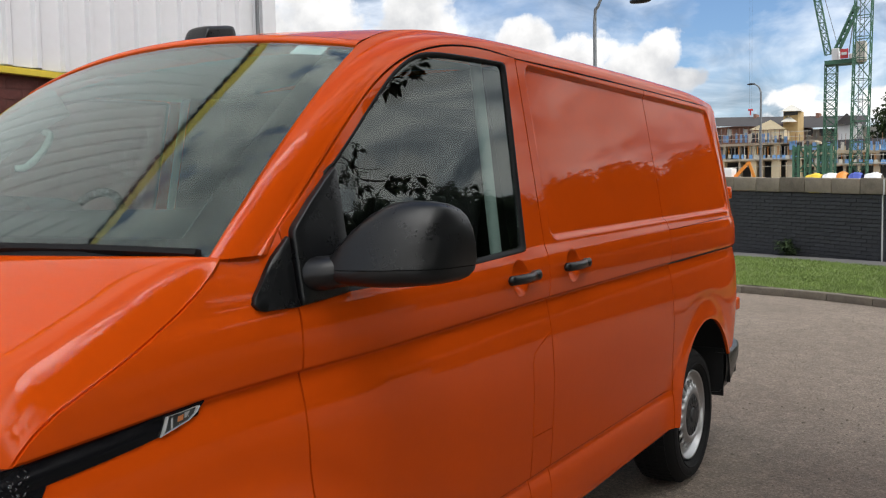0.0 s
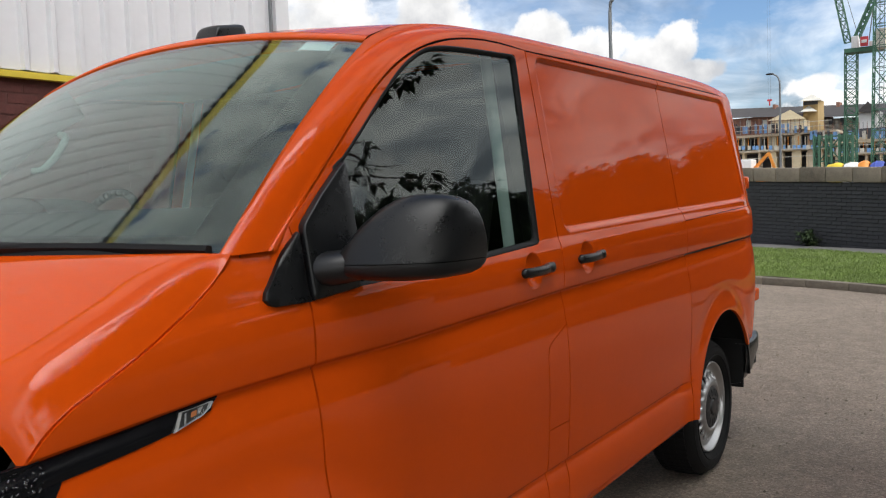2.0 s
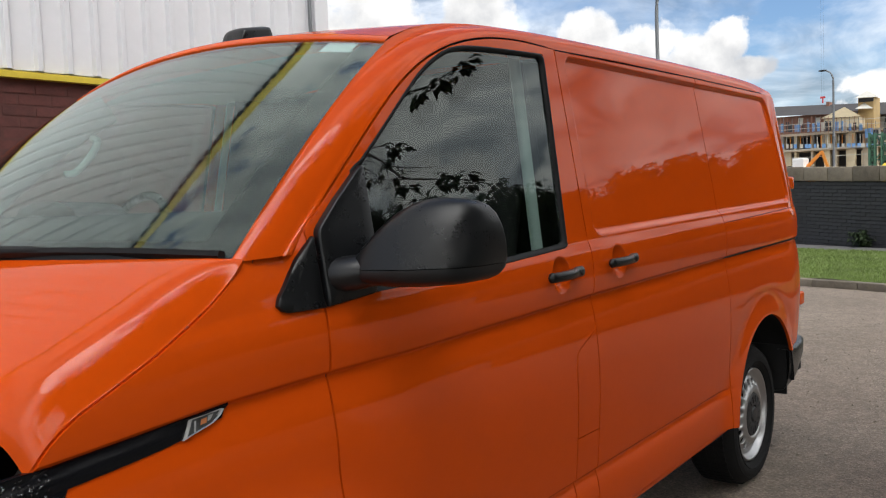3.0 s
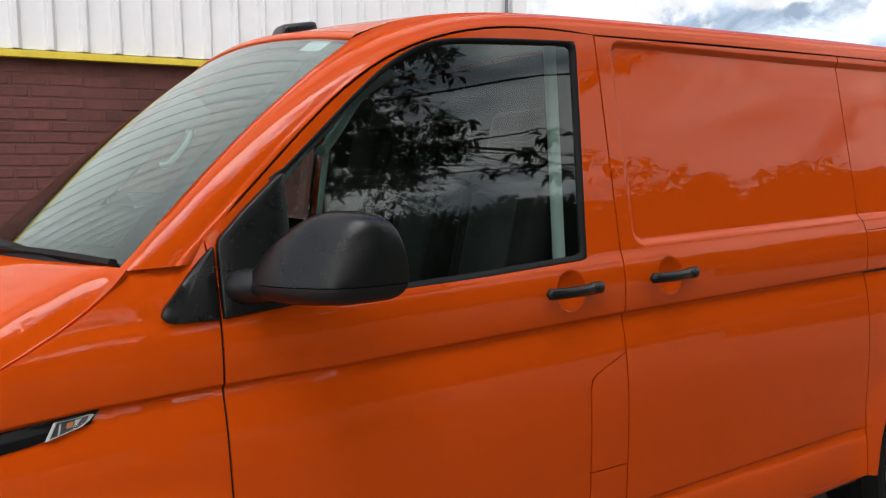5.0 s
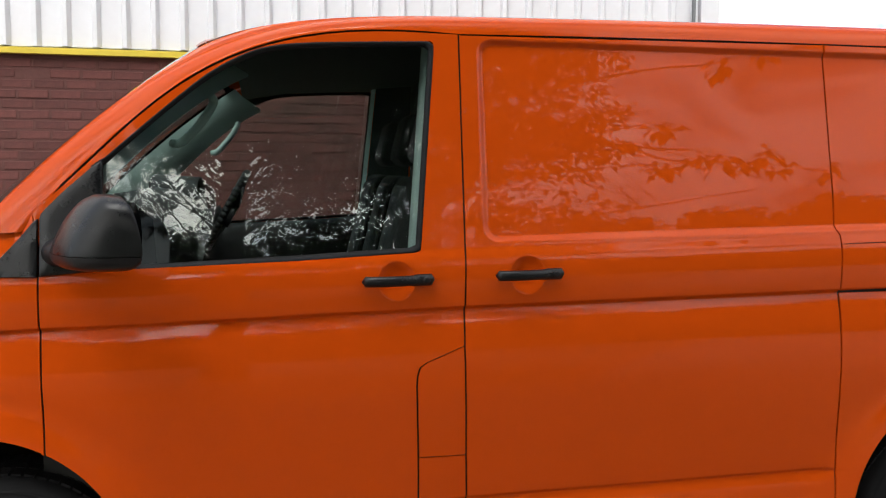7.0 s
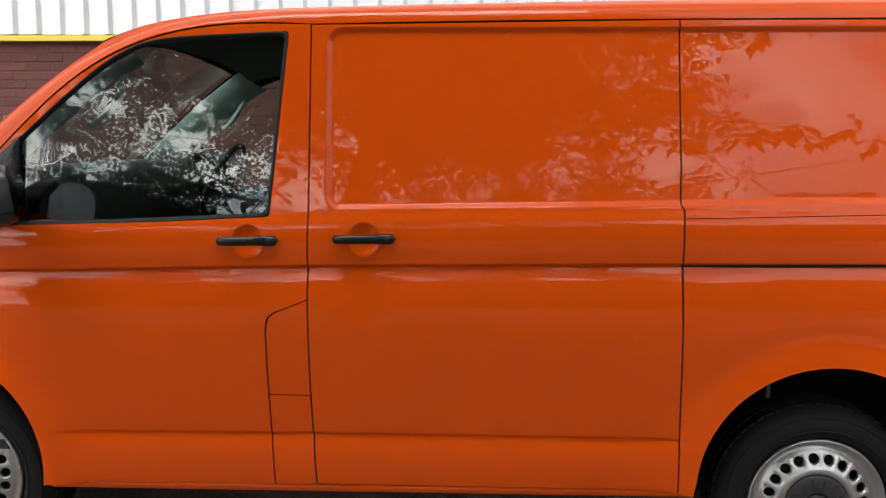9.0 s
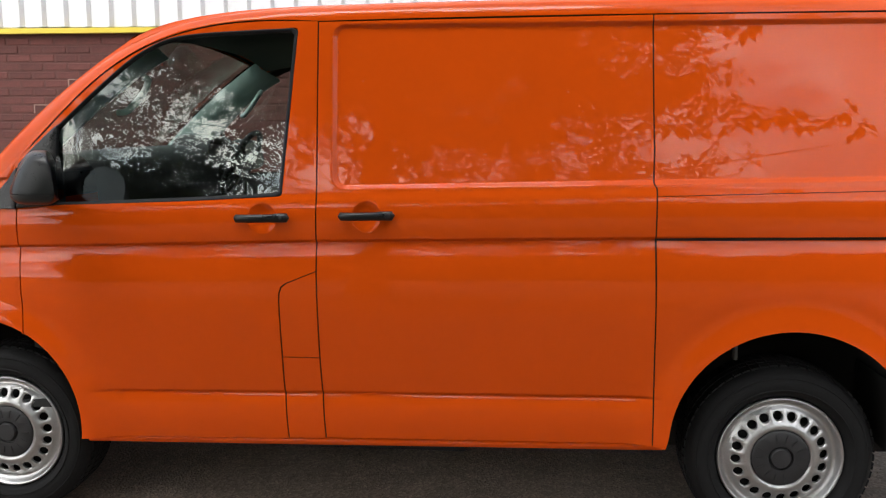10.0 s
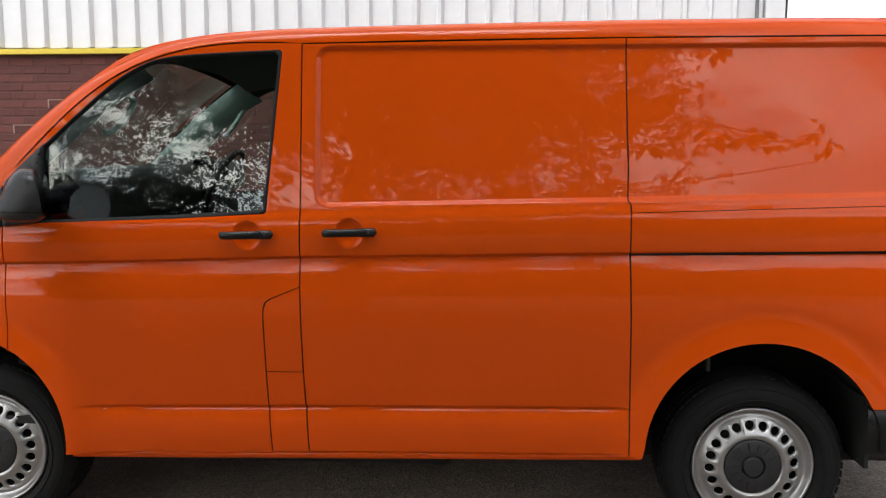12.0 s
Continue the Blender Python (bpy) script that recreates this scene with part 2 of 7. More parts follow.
PAINT = material("orange_paint", (0.67, 0.0785, 0.0040), rough=0.42, coat=0.60, spec=0.0, vary=0.03, scale=3.0, coat_rough=0.005)
GAP = material("seam_shadow_black", (0.012, 0.010, 0.010), rough=0.8, vary=0.2)
PLASTIC = material("textured_black_plastic", (0.0065, 0.007, 0.008), spec=0.42, rough=0.30, vary=0.12, scale=20, bump=0.06, bump_scale=900, rough_vary=0.06)
RUBBER = material("black_rubber", (0.009, 0.009, 0.010), spec=0.25, rough=0.6, vary=0.15, scale=30, rough_vary=0.08)
GLOSS_BLACK = material("gloss_black", (0.006, 0.006, 0.008), rough=0.22, spec=0.3)
COWL = material("black_cowl_plastic", (0.008, 0.008, 0.009), rough=0.75, spec=0.2, vary=0.15, scale=25)
FRIT = material("black_glass_border", (0.003, 0.003, 0.0035), rough=1.0, spec=0.0)
TYRE = material("tyre_rubber", (0.011, 0.011, 0.0115), spec=0.2, rough=0.8, vary=0.35, scale=14, bump=0.15, bump_scale=160, rough_vary=0.1)
STEEL = material("silver_wheel_paint", (0.50, 0.50, 0.505), rough=0.34, metal=0.9, vary=0.10, scale=10, rough_vary=0.08)
CAP = material("black_hub_plastic", (0.022, 0.022, 0.024), rough=0.5, vary=0.15, scale=30)
WELL = material("wheel_well_liner", (0.010, 0.010, 0.010), rough=0.9, vary=0.3, scale=10)
TRIM = material("grey_cab_trim", (0.33, 0.43, 0.40), rough=0.7, vary=0.06, scale=12, bump=0.06, bump_scale=500)
LIGHT_TRIM = material("pale_pillar_trim", (0.36, 0.45, 0.42), rough=0.7, vary=0.06, scale=12, bump=0.06, bump_scale=500)
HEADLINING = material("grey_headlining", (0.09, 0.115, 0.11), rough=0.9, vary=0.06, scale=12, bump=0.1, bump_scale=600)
DARK_TRIM = material("dark_dashboard", (0.011, 0.0115, 0.012), rough=0.7, vary=0.15, scale=20)
CLOTH = material("grey_seat_cloth", (0.034, 0.037, 0.038), rough=0.95, vary=0.2, scale=40, bump=0.3, bump_scale=700)
CLOTH_DARK = material("black_seat_cloth", (0.010, 0.010, 0.011), rough=0.95, vary=0.2, scale=40, bump=0.3, bump_scale=700)
SIDE_GLASS = glass("side_glass", (0.70, 0.78, 0.755), 0.085)
SCREEN_GLASS = glass("windscreen_glass", (0.78, 0.86, 0.84), 0.056)
LENS = glass("clear_lens", (0.9, 0.9, 0.9), 0.04)
MIRROR = material("tinted_mirror", (0.22, 0.235, 0.245), rough=0.03, metal=1.0)
CHROME = material("chrome", (0.75, 0.75, 0.76), rough=0.12, metal=1.0)
SILVER = material("bright_reflector", (0.74, 0.75, 0.76), rough=0.25, metal=0.5)
REFLECTOR = material("grey_reflector", (0.09, 0.095, 0.10), rough=0.35, metal=0.6, vary=0.3, scale=90)
AMBER = material("amber_bulb", (0.55, 0.20, 0.07), rough=0.3)
PAPER = material("sticker_paper", (0.62, 0.70, 0.72), rough=0.6, vary=0.05, scale=60)

# ---- the van: surface of its side ----
WIDTH = 1.904
_TILT = [(0.30, -17), (0.36, -12), (0.42, -6), (0.47, 0), (0.50, 6), (0.52, 12), (0.535, 16), (0.545, 17), (0.549, 0), (0.552, -46), (0.558, -46),
         (0.563, -8), (0.62, -5.0), (0.75, -3.8), (0.86, -1.0), (0.94, 2.5), (1.00, 5), (1.05, 9), (1.085, 12), (1.121, 15), (1.125, 0), (1.1275, -56),
         (1.1345, -56), (1.138, -6), (1.17, -2), (1.215, 3), (1.25, 8), (1.272, 14), (1.285, 22), (1.298, 22), (1.308, 11), (1.34, 9), (1.6, 9.2), (1.90, 9.6), (1.95, 12), (2.05, 14)]
_ZS = np.arange(0.30, 2.05, 0.001)
_TH = np.interp(_ZS, [a for a, b in _TILT], [b for a, b in _TILT])
_YS = np.cumsum(np.tan(np.radians(_TH))) * 0.001
_YS = _YS - np.interp(1.15, _ZS, _YS) - 0.0098
HANDLES = ((1.992, 1.212), (2.380, 1.223))


def lift(x):
    """How far the side's lines stand above their height at the middle seam."""
    if x < 1.03:
        d = 0.031 * (1.03 - 2.19)
        return d + 0.06 * (x - 1.03) if x > 0.77 else d - 0.0156 + 0.12 * (max(x, 0.3) - 0.77)
    if x < 2.19:
        return 0.031 * (x - 2.19)
    if x < 3.45:
        return 0.0195 * (x - 2.19)
    return 0.0195 * 1.26 + 0.009 * (x - 3.45)


def lift_at(x, zeta):
    return lift(x) * float(np.interp(zeta, [0.33, 0.56, 0.95, 1.13, 1.30, 1.45, 1.96], [0.72, 0.66, 0.92, 1.0, 1.25, 1.2, 0.1]))


def to_zeta(x, z):
    ze = z
    for _ in range(10):
        ze = z - lift_at(x, ze)
    return ze


def arch_radius(c, ang):
    if c == 0:
        return 0.408 - 0.014 * math.cos(ang)
    return 0.429 + 0.005 * math.cos(ang)


ARCHES = ((0.866, 0.398), (3.906, 0.404))


def side_y(x, zeta):
    z = zeta + lift_at(x, zeta)
    y = float(np.interp(zeta, _ZS, _YS))
    if x < 1.3:
        y += 0.11 * (1.3 - x) ** 1.3
        if x < 0.45:
            y += 0.9 * (0.45 - x) ** 2
    if x < 1.02 and z > 1.25:
        y += 1.8 * (z - 1.25) ** 2 * smooth((1.02 - x) / 0.06)
    if x > 4.35:
        y += 0.45 * (x - 4.35) ** 2
    # arch flares: the profile's lines run out near the arches
    for c, (ax, az) in enumerate(ARCHES):
        dx, dz = x - ax, z - az
        r = math.hypot(dx, dz)
        if r < 0.62 and z < 0.98:
            R = arch_radius(c, math.atan2(dz, dx))
            ref = (0.11 * max(0.0, 1.3 - x) ** 1.3 if x < 1.3 else 0.0)
            t = min(max(1 - (r - R) / 0.17, 0.0), 1.0)
            # the pressings run out near the arch, then the flare sweeps out to its lip
            y = lerp(y, ref - 0.014, smooth(t * 1.2)) - 0.020 * smooth(min(max(1 - (r - R) / 0.12, 0.0), 1.0) * 0.9)
    # pressed upper panel
    if 2.2 < x < 4.55 and z > 1.25:
        right = 4.36 + 0.11 * (1.92 - z) / 0.52
        bottom = 1.316 + 0.0225 * (x - 2.28)
        dx = min(x - 2.243 - 0.01 * (1.9 - z), right - x)
        dz = min(z - bottom, 1.918 - z)
        R = 0.05
        if dx < R and dz < R:
            d = R - math.hypot(R - dx, R - dz)
        else:
            d = min(dx, dz)
        y += 0.013 * smooth(d / 0.02)
    for hx, hz in HANDLES:
        q = math.hypot(x - hx, (z - hz) * 0.95) / 0.054
        if q < 1:
            y += 0.020 * (1 - q ** 3) ** 1.2
    return y


def side_point(x, z, out=0.0):
    ze = to_zeta(x, z)
    e = 0.003
    gx = (side_y(x + e, ze) - side_y(x - e, ze)) / (2 * e)
    gz = (side_y(x, ze + e) - side_y(x, ze - e)) / (2 * e)
    n = Vector((gx, -1, gz)).normalized()
    return Vector((x, side_y(x, ze), z)) + n * out


def frange(a, b, s):
    n = max(1, round((b - a) / s))
    return [a + (b - a) * k / n for k in range(n)]


ROWS_Z = sorted({round(v, 4) for v in frange(0.30, 0.48, 0.03) + frange(0.48, 0.54, 0.012) + frange(0.54, 0.585, 0.003) + frange(0.585, 1.02, 0.02) + frange(1.02, 1.11, 0.02)
                 + frange(1.11, 1.15, 0.0025) + frange(1.15, 1.28, 0.005) + frange(1.28, 1.38, 0.005) + frange(1.38, 1.86, 0.045) + frange(1.86, 1.93, 0.005) + [1.93, 1.96, 2.0]})
COLS_X = sorted({round(v, 4) for v in frange(0.10, 0.40, 0.03) + frange(0.40, 1.34, 0.018) + frange(1.34, 1.92, 0.04) + frange(1.92, 2.06, 0.005) + frange(2.06, 2.23, 0.03) + frange(2.23, 2.30, 0.006)
                 + frange(2.30, 2.45, 0.005) + frange(2.45, 3.38, 0.045) + frange(3.38, 4.32, 0.018) + frange(4.32, 4.52, 0.008) + frange(4.52, 4.80, 0.02) + [1.6, 4.80, 4.84]})


def cut(poly, axis, value, keep_above):
    out = []
    for i, a in enumerate(poly):
        b = poly[(i + 1) % len(poly)]
        ia = (a[axis] >= value) if keep_above else (a[axis] <= value)
        ib = (b[axis] >= value) if keep_above else (b[axis] <= value)
        if ia:
            out.append(a)
        if ia != ib:
            t = (value - a[axis]) / (b[axis] - a[axis])
            p = [a[0] + t * (b[0] - a[0]), a[1] + t * (b[1] - a[1])]
            p[axis] = value
            out.append(tuple(p))
    return out


def panel_mesh(name, polys, surface, mirror=False, depth=0.014, rows=None, cols=None):
    """A sheet-metal panel: the outlines polys (x, zeta) laid on surface, with turned-in edges."""
    rows, cols = rows or ROWS_Z, cols or COLS_X
    index, verts, faces = {}, [], []

    def vid(p):
        k = (round(p[0], 5), round(p[1], 5))
        if k not in index:
            index[k] = len(verts)
            verts.append(k)
        return index[k]

    for poly in polys:
        x_lo, x_hi = min(p[0] for p in poly), max(p[0] for p in poly)
        for c0, c1 in zip(cols[:-1], cols[1:]):
            if c1 <= x_lo or c0 >= x_hi:
                continue
            strip = cut(cut(poly, 0, c0, True), 0, c1, False)
            if len(strip) < 3:
                continue
            z_lo, z_hi = min(p[1] for p in strip), max(p[1] for p in strip)
            for r0, r1 in zip(rows[:-1], rows[1:]):
                if r1 <= z_lo or r0 >= z_hi:
                    continue
                cell = cut(cut(strip, 1, r0, True), 1, r1, False)
                # drop needles left where two pieces share a cut
                k = 0
                while len(cell) > 2 and k < len(cell):
                    a, b, c = cell[k - 1], cell[k], cell[(k + 1) % len(cell)]
                    ux, uz, wx, wz = b[0] - a[0], b[1] - a[1], c[0] - b[0], c[1] - b[1]
                    if abs(ux * wz - uz * wx) < 1e-9 and ux * wx + uz * wz <= 0:
                        cell.pop(k)
                        k = max(k - 2, 0)
                    else:
                        k += 1
                ids = []
                for p in cell:
                    v = vid(p)
                    if not ids or ids[-1] != v:
                        ids.append(v)
                while len(ids) > 1 and ids[0] == ids[-1]:
                    ids.pop()
                if len(set(ids)) >= 3 and len(set(ids)) == len(ids):
                    area = sum(verts[ids[i]][0] * verts[ids[(i + 1) % len(ids)]][1] - verts[ids[(i + 1) % len(ids)]][0] * verts[ids[i]][1] for i in range(len(ids)))
                    if abs(area) > 1e-8:
                        faces.append(tuple(ids if area > 0 else ids[::-1]))
    count = {}
    for f in faces:
        for i, a in enumerate(f):
            b = f[(i + 1) % len(f)]
            count[(a, b)] = count.get((a, b), 0) + 1
    pts, nrm = [], []
    e = 0.002
    for x, ze in verts:
        z = ze + lift_at(x, ze)
        gx = (surface(x + e, ze) - surface(x - e, ze)) / (2 * e)
        gz = (surface(x, ze + e) - surface(x, ze - e)) / (2 * e)
        pts.append([x, surface(x, ze), z])
        nrm.append(Vector((gx, -1, gz)).normalized())
    base = len(pts)
    rims = []
    for (a, b) in count:
        if (b, a) not in count:
            pa, pb = Vector(pts[a]), Vector(pts[b])
            d = pb - pa
            if d.length < 1e-6:
                continue
            o = Vector((d.z, 0, -d.x)).normalized()
            k = len(pts)
            for p, s in ((pa, 0), (pb, 0), (pb, depth), (pa, depth)):
                pts.append([p.x, p.y + s, p.z])
                nrm.append(o)
            rims.append((k + 1, k, k + 3, k + 2))
    faces = faces + rims
    if mirror:
        pts = [[x, WIDTH - y, z] for x, y, z in pts]
        nrm = [Vector((n.x, -n.y, n.z)) for n in nrm]
        faces = [f[::-1] for f in faces]
    me = bpy.data.meshes.new(name)
    me.from_pydata(pts, [], faces)
    me.polygons.foreach_set("use_smooth", [True] * len(me.polygons))
    me.normals_split_custom_set_from_vertices([tuple(n) for n in nrm])
    me.update()
    return me


def zed(pts):
    return [(x, to_zeta(x, z)) for x, z in pts]


def arch_points(c, a0, a1, n):
    ax, az = ARCHES[c]
    out = []
    for k in range(n + 1):
        a = radians(lerp(a0, a1, k / n))
        r = arch_radius(c, a)
        out.append((ax + r * math.cos(a), az + r * math.sin(a)))
    return out


# lines of the body, (x, z)
FRAME_SEAM = [bez([(1.012, 0.036, 1.411), (1.33, 0.111, 1.688), (1.454, 0.146, 1.979), (2.19, 0.124, 1.927)], k / 24) for k in range(25)]
FRAME_XZ = [(p.x, p.z) for p in FRAME_SEAM]
SEAM_A = [(2.190, 1.927), (2.192, 1.60), (2.193, 1.46), (2.194, 1.302), (2.192, 1.134), (2.191, 1.02)]
SEAM_A_LOW = [(2.191, 1.02), (2.198, 0.692), (2.203, 0.554), (2.211, 0.372)]
FLAP_LINE = [(2.191, 1.02), (2.078, 0.974), (2.059, 0.960), (2.051, 0.937), (2.049, 0.905), (2.055, 0.69), (2.058, 0.552), (2.067, 0.366)]
SEAM_B = [(3.396, 1.94), (3.402, 1.60), (3.406, 1.46), (3.404, 1.346), (3.414, 1.330), (3.414, 1.153), (3.421, 0.92), (3.426, 0.62), (3.427, 0.392)]
SEAM_F = [(1.031, 1.236), (1.031, 1.093), (1.034, 0.92), (1.040, 0.757)]
BONNET_SEAM = [Vector(p) for p in ((0.416, 0.118, 1.028), (0.424, 0.115, 1.046), (0.434, 0.1115, 1.060), (0.446, 0.108, 1.0745), (0.464, 0.102, 1.0915))]
BONNET_SEAM += [bez([(0.374, 0.125, 1.027), (0.442, 0.088, 1.119), (0.753, 0.055, 1.21), (0.859, 0.064, 1.352)], lerp(0.31, 1.0, k / 14)) for k in range(15)]


def curved(pts, n):
    """Points of a smooth line through pts."""
    return [(p.x, p.y) for p in [polyline([(x, z, 0) for x, z in pts], k / n) for k in range(n + 1)]]


HOLE_TOP = curved([(1.175, 1.533), (1.265, 1.614), (1.389, 1.724), (1.485, 1.801), (1.582, 1.855), (1.66, 1.878), (1.76, 1.889), (1.915, 1.897), (2.095, 1.904)], 40)
HOLE = [(1.17, 1.252)] + HOLE_TOP + [(2.106, 1.904), (2.112, 1.901), (2.115, 1.890), (2.064, 1.302), (2.060, 1.294), (2.050, 1.291), (1.717, 1.272)]
BONNET_SEAM = [Vector((p.x, lerp(side_y(p.x, to_zeta(p.x, p.z)), p.y, smooth((p.x - 0.72) / 0.12)), p.z)) for p in BONNET_SEAM]
G = 0.0028


def shift(pts, dx):
    return [(x + dx, z) for x, z in pts]


def hole_at(x, upper):
    top = [p for p in HOLE if p[1] > 1.5]
    low = sorted([p for p in HOLE if p[1] < 1.32])
    ref = sorted(top) if upper else low
    return float(np.interp(x, [p[0] for p in ref], [p[1] for p in ref]))


def door_polys():
    frame_in = [(x + 0.002, z - 0.0035) for x, z in FRAME_XZ]
    left_frame = [p for p in frame_in if p[0] < 1.6]
    right_frame = [p for p in frame_in if p[0] > 1.6 and p[0] < 2.182]
    ztop = float(np.interp(1.6, [p[0] for p in frame_in], [p[1] for p in frame_in]))
    bottom = lambda x: 0.350 + 0.0185 * (x - 1.26)
    arch = [p for p in arch_points(0, 66, -7, 22) if p[0] > 1.044]
    seam_f = shift(SEAM_F, G)
    left = [(1.035, 1.30)] + left_frame + [(1.6, ztop), (1.6, hole_at(1.6, True))] + [p for p in HOLE_TOP[::-1] if p[0] < 1.598] + [(1.17, 1.252),
            (1.6, hole_at(1.6, False)), (1.6, bottom(1.6)), (1.263, bottom(1.263))] + arch[::-1] + seam_f[::-1]
    right = [(1.6, ztop)] + right_frame + shift(SEAM_A, -G)[:-1] + shift(FLAP_LINE, -G) + [(1.6, bottom(1.6)), (1.6, hole_at(1.6, False)), (1.717, 1.272), (2.050, 1.291), (2.060, 1.294), (2.064, 1.302),
             (2.115, 1.890), (2.112, 1.901), (2.106, 1.904)] + [p for p in HOLE_TOP[::-1] if p[0] > 1.602] + [(1.6, hole_at(1.6, True))]
    return [zed(left), zed(right)]


def fender_poly():
    seam = [(p.x + 0.0018, p.z - 0.0022) for p in BONNET_SEAM[:-1]] + [(0.862, 1.351)]
    arch = [p for p in arch_points(0, 66, 150, 26) if p[0] < 1.035]
    return [zed(seam + [(0.895, 1.371), (0.94, 1.376), (0.988, 1.369), (1.012, 1.40), (1.030, 1.30)] + shift(SEAM_F, -G) + arch + [(0.46, 0.60), (0.30, 0.62), (0.22, 0.80), (0.20, 0.93), (0.34, 0.985)])]


def slide_poly():
    return [zed(shift(SEAM_A, G) + shift(SEAM_A_LOW, G)[1:-1] + [(2.214, 0.374), (3.424, 0.392)] + shift(SEAM_B, -G)[::-1][1:] + [(3.393, 1.937), (2.196, 1.9245)])]


def flap_polys():
    up = [zed([(2.191 - G, 1.016)] + [(x + G, z - 0.002) for x, z in FLAP_LINE[1:5]] + [(2.055 + G, 0.693), (2.198 - G, 0.693)])]
    low = [zed([(2.055 + G, 0.689), (2.058 + G, 0.552), (2.067 + G, 0.368), (2.211 - G, 0.371), (2.203 - G, 0.554), (2.198 - G, 0.689)])]
    return up, low


def quarter_polys():
    end = lambda z: 4.80 - 0.12 * smooth((z - 1.35) / 0.6)
    slot = lambda x: 1.148 + 0.018 * (x - 3.42) + 0.003
    thin = lambda x: 1.306 + 0.032 * (x - 3.52)
    xs = [3.42, 3.6, 3.9, 4.2, 4.5, 4.7]
    arch = arch_points(1, 26, 184, 40)
    low = [(3.426 + G, 0.392)] + [(3.473, 0.385)] + arch[::-1][2:] + [(4.32, 0.592), (4.80, 0.60), (4.80, slot(4.80) - 0.007)] + [(x, slot(x) - 0.007) for x in xs[::-1][:-1]] + [(3.416 + G, slot(3.42) - 0.005), (3.421 + G, 0.92), (3.426 + G, 0.62)]
    mid = [(3.414 + G, slot(3.42) + 0.003)] + [(x, slot(x) + 0.005) for x in xs[1:]] + [(4.80, slot(4.8) + 0.005), (4.80, thin(4.8) - 0.0015), (4.5, thin(4.5) - 0.0015), (3.52, thin(3.52) - 0.0015), (3.414 + G, thin(3.42) - 0.001)]
    up = [(3.414 + G, thin(3.42) + 0.001), (3.52, thin(3.52) + 0.0015), (4.5, thin(4.5) + 0.0015), (4.80, thin(4.8) + 0.0015)] + [(end(z), z) for z in (1.45, 1.55, 1.65, 1.75, 1.85, 1.937)] + [(3.396 + G, 1.937), (3.402 + G, 1.6), (3.406 + G, 1.46), (3.404 + G, 1.346), (3.414 + G, 1.330)]
    return [zed(low)], [zed(mid)], [zed(up)]


van = thing("van", (2.45, WIDTH / 2, 0), "glossy orange panel van with black mirrors, steel wheels", "van")


def ribbon(name, pts, half, out, parent, mirror=False):
    """Black backing behind a seam."""
    rows = []
    for i, (x, z) in enumerate(pts):
        a = Vector(pts[max(i - 1, 0)])
        b = Vector(pts[min(i + 1, len(pts) - 1)])
        d = (b - a).normalized()
        rows.append([side_point(x - d.y * half, z + d.x * half) - Vector((0, out, 0)), side_point(x + d.y * half, z - d.x * half) - Vector((0, out, 0))])
    v, f = loft(rows)
    if mirror:
        v = [(p[0], WIDTH - p[1], p[2]) for p in v]
    return mesh_of(name, v, f, GAP, parent)


def fine_open(pts, step=0.012):
    out = []
    for a, b in zip(pts[:-1], pts[1:]):
        n = max(1, int(math.hypot(b[0] - a[0], b[1] - a[1]) / step))
        out += [(lerp(a[0], b[0], k / n), lerp(a[1], b[1], k / n)) for k in range(n)]
    return out + [pts[-1]]


def build_side(mirror):
    fl_up, fl_low = flap_polys()
    q_low, q_mid, q_up = quarter_polys()
    group = [("front_fender", fender_poly()), ("front_door", door_polys()), ("sliding_door" if not mirror else "side_panel", slide_poly()), ("fuel_flap", fl_up), ("pillar_panel", fl_low),
             ("rear_quarter_panel", q_low), ("track_cover", q_mid), ("upper_rear_panel", q_up)]
    made = {}
    for name, polys in group:
        me = panel_mesh(name, polys, side_y, mirror)
        made[name] = link(name, me, PAINT, van, shade=None)
    for pts in (SEAM_A + SEAM_A_LOW[1:], FLAP_LINE, SEAM_B, SEAM_F, [(2.055, 0.691), (2.198, 0.691)], [(3.40, 1.148), (4.0, 1.160), (4.80, 1.175)], [(3.42, 1.303), (4.0, 1.321), (4.80, 1.347)]):
        ribbon("seam_backing", fine_open(pts), 0.010, -0.007, van, mirror)
    return made


near = build_side(False)
far = build_side(True)


# ---- pillars, roof, windscreen, bonnet ----
W_EDGE = [bez([(0.846, 0.096, 1.348), (0.984, 0.094, 1.51), (1.226, 0.142, 1.738), (1.465, 0.18, 1.887)], k / 20) for k in range(21)]
ROOF_IN = [Vector(p) for p in ((1.60, 0.192, 1.938), (1.80, 0.200, 1.972), (2.05, 0.205, 1.991), (2.40, 0.208, 2.001), (2.80, 0.21, 2.008), (3.30, 0.21, 2.015), (3.80, 0.21, 2.018), (4.30, 0.212, 2.016), (4.66, 0.22, 1.998))]
INNER = W_EDGE + ROOF_IN
OUTER_PTS = [Vector((0.985, 0.050, 1.352)), Vector((0.995, 0.044, 1.378))] + FRAME_SEAM + [Vector((2.6, side_y(2.6, 1.932), 1.934)), Vector((3.0, side_y(3.0, 1.932), 1.938)), Vector((3.4, side_y(3.4, 1.932), 1.94)),
                                                                                         Vector((3.8, side_y(3.8, 1.932), 1.941)), Vector((4.3, side_y(4.3, 1.932), 1.941)), Vector((4.68, side_y(4.68, 1.932), 1.935))]

OUTER_PTS = [Vector((p.x, side_y(p.x, to_zeta(p.x, p.z)) + 0.001, p.z)) for p in OUTER_PTS]

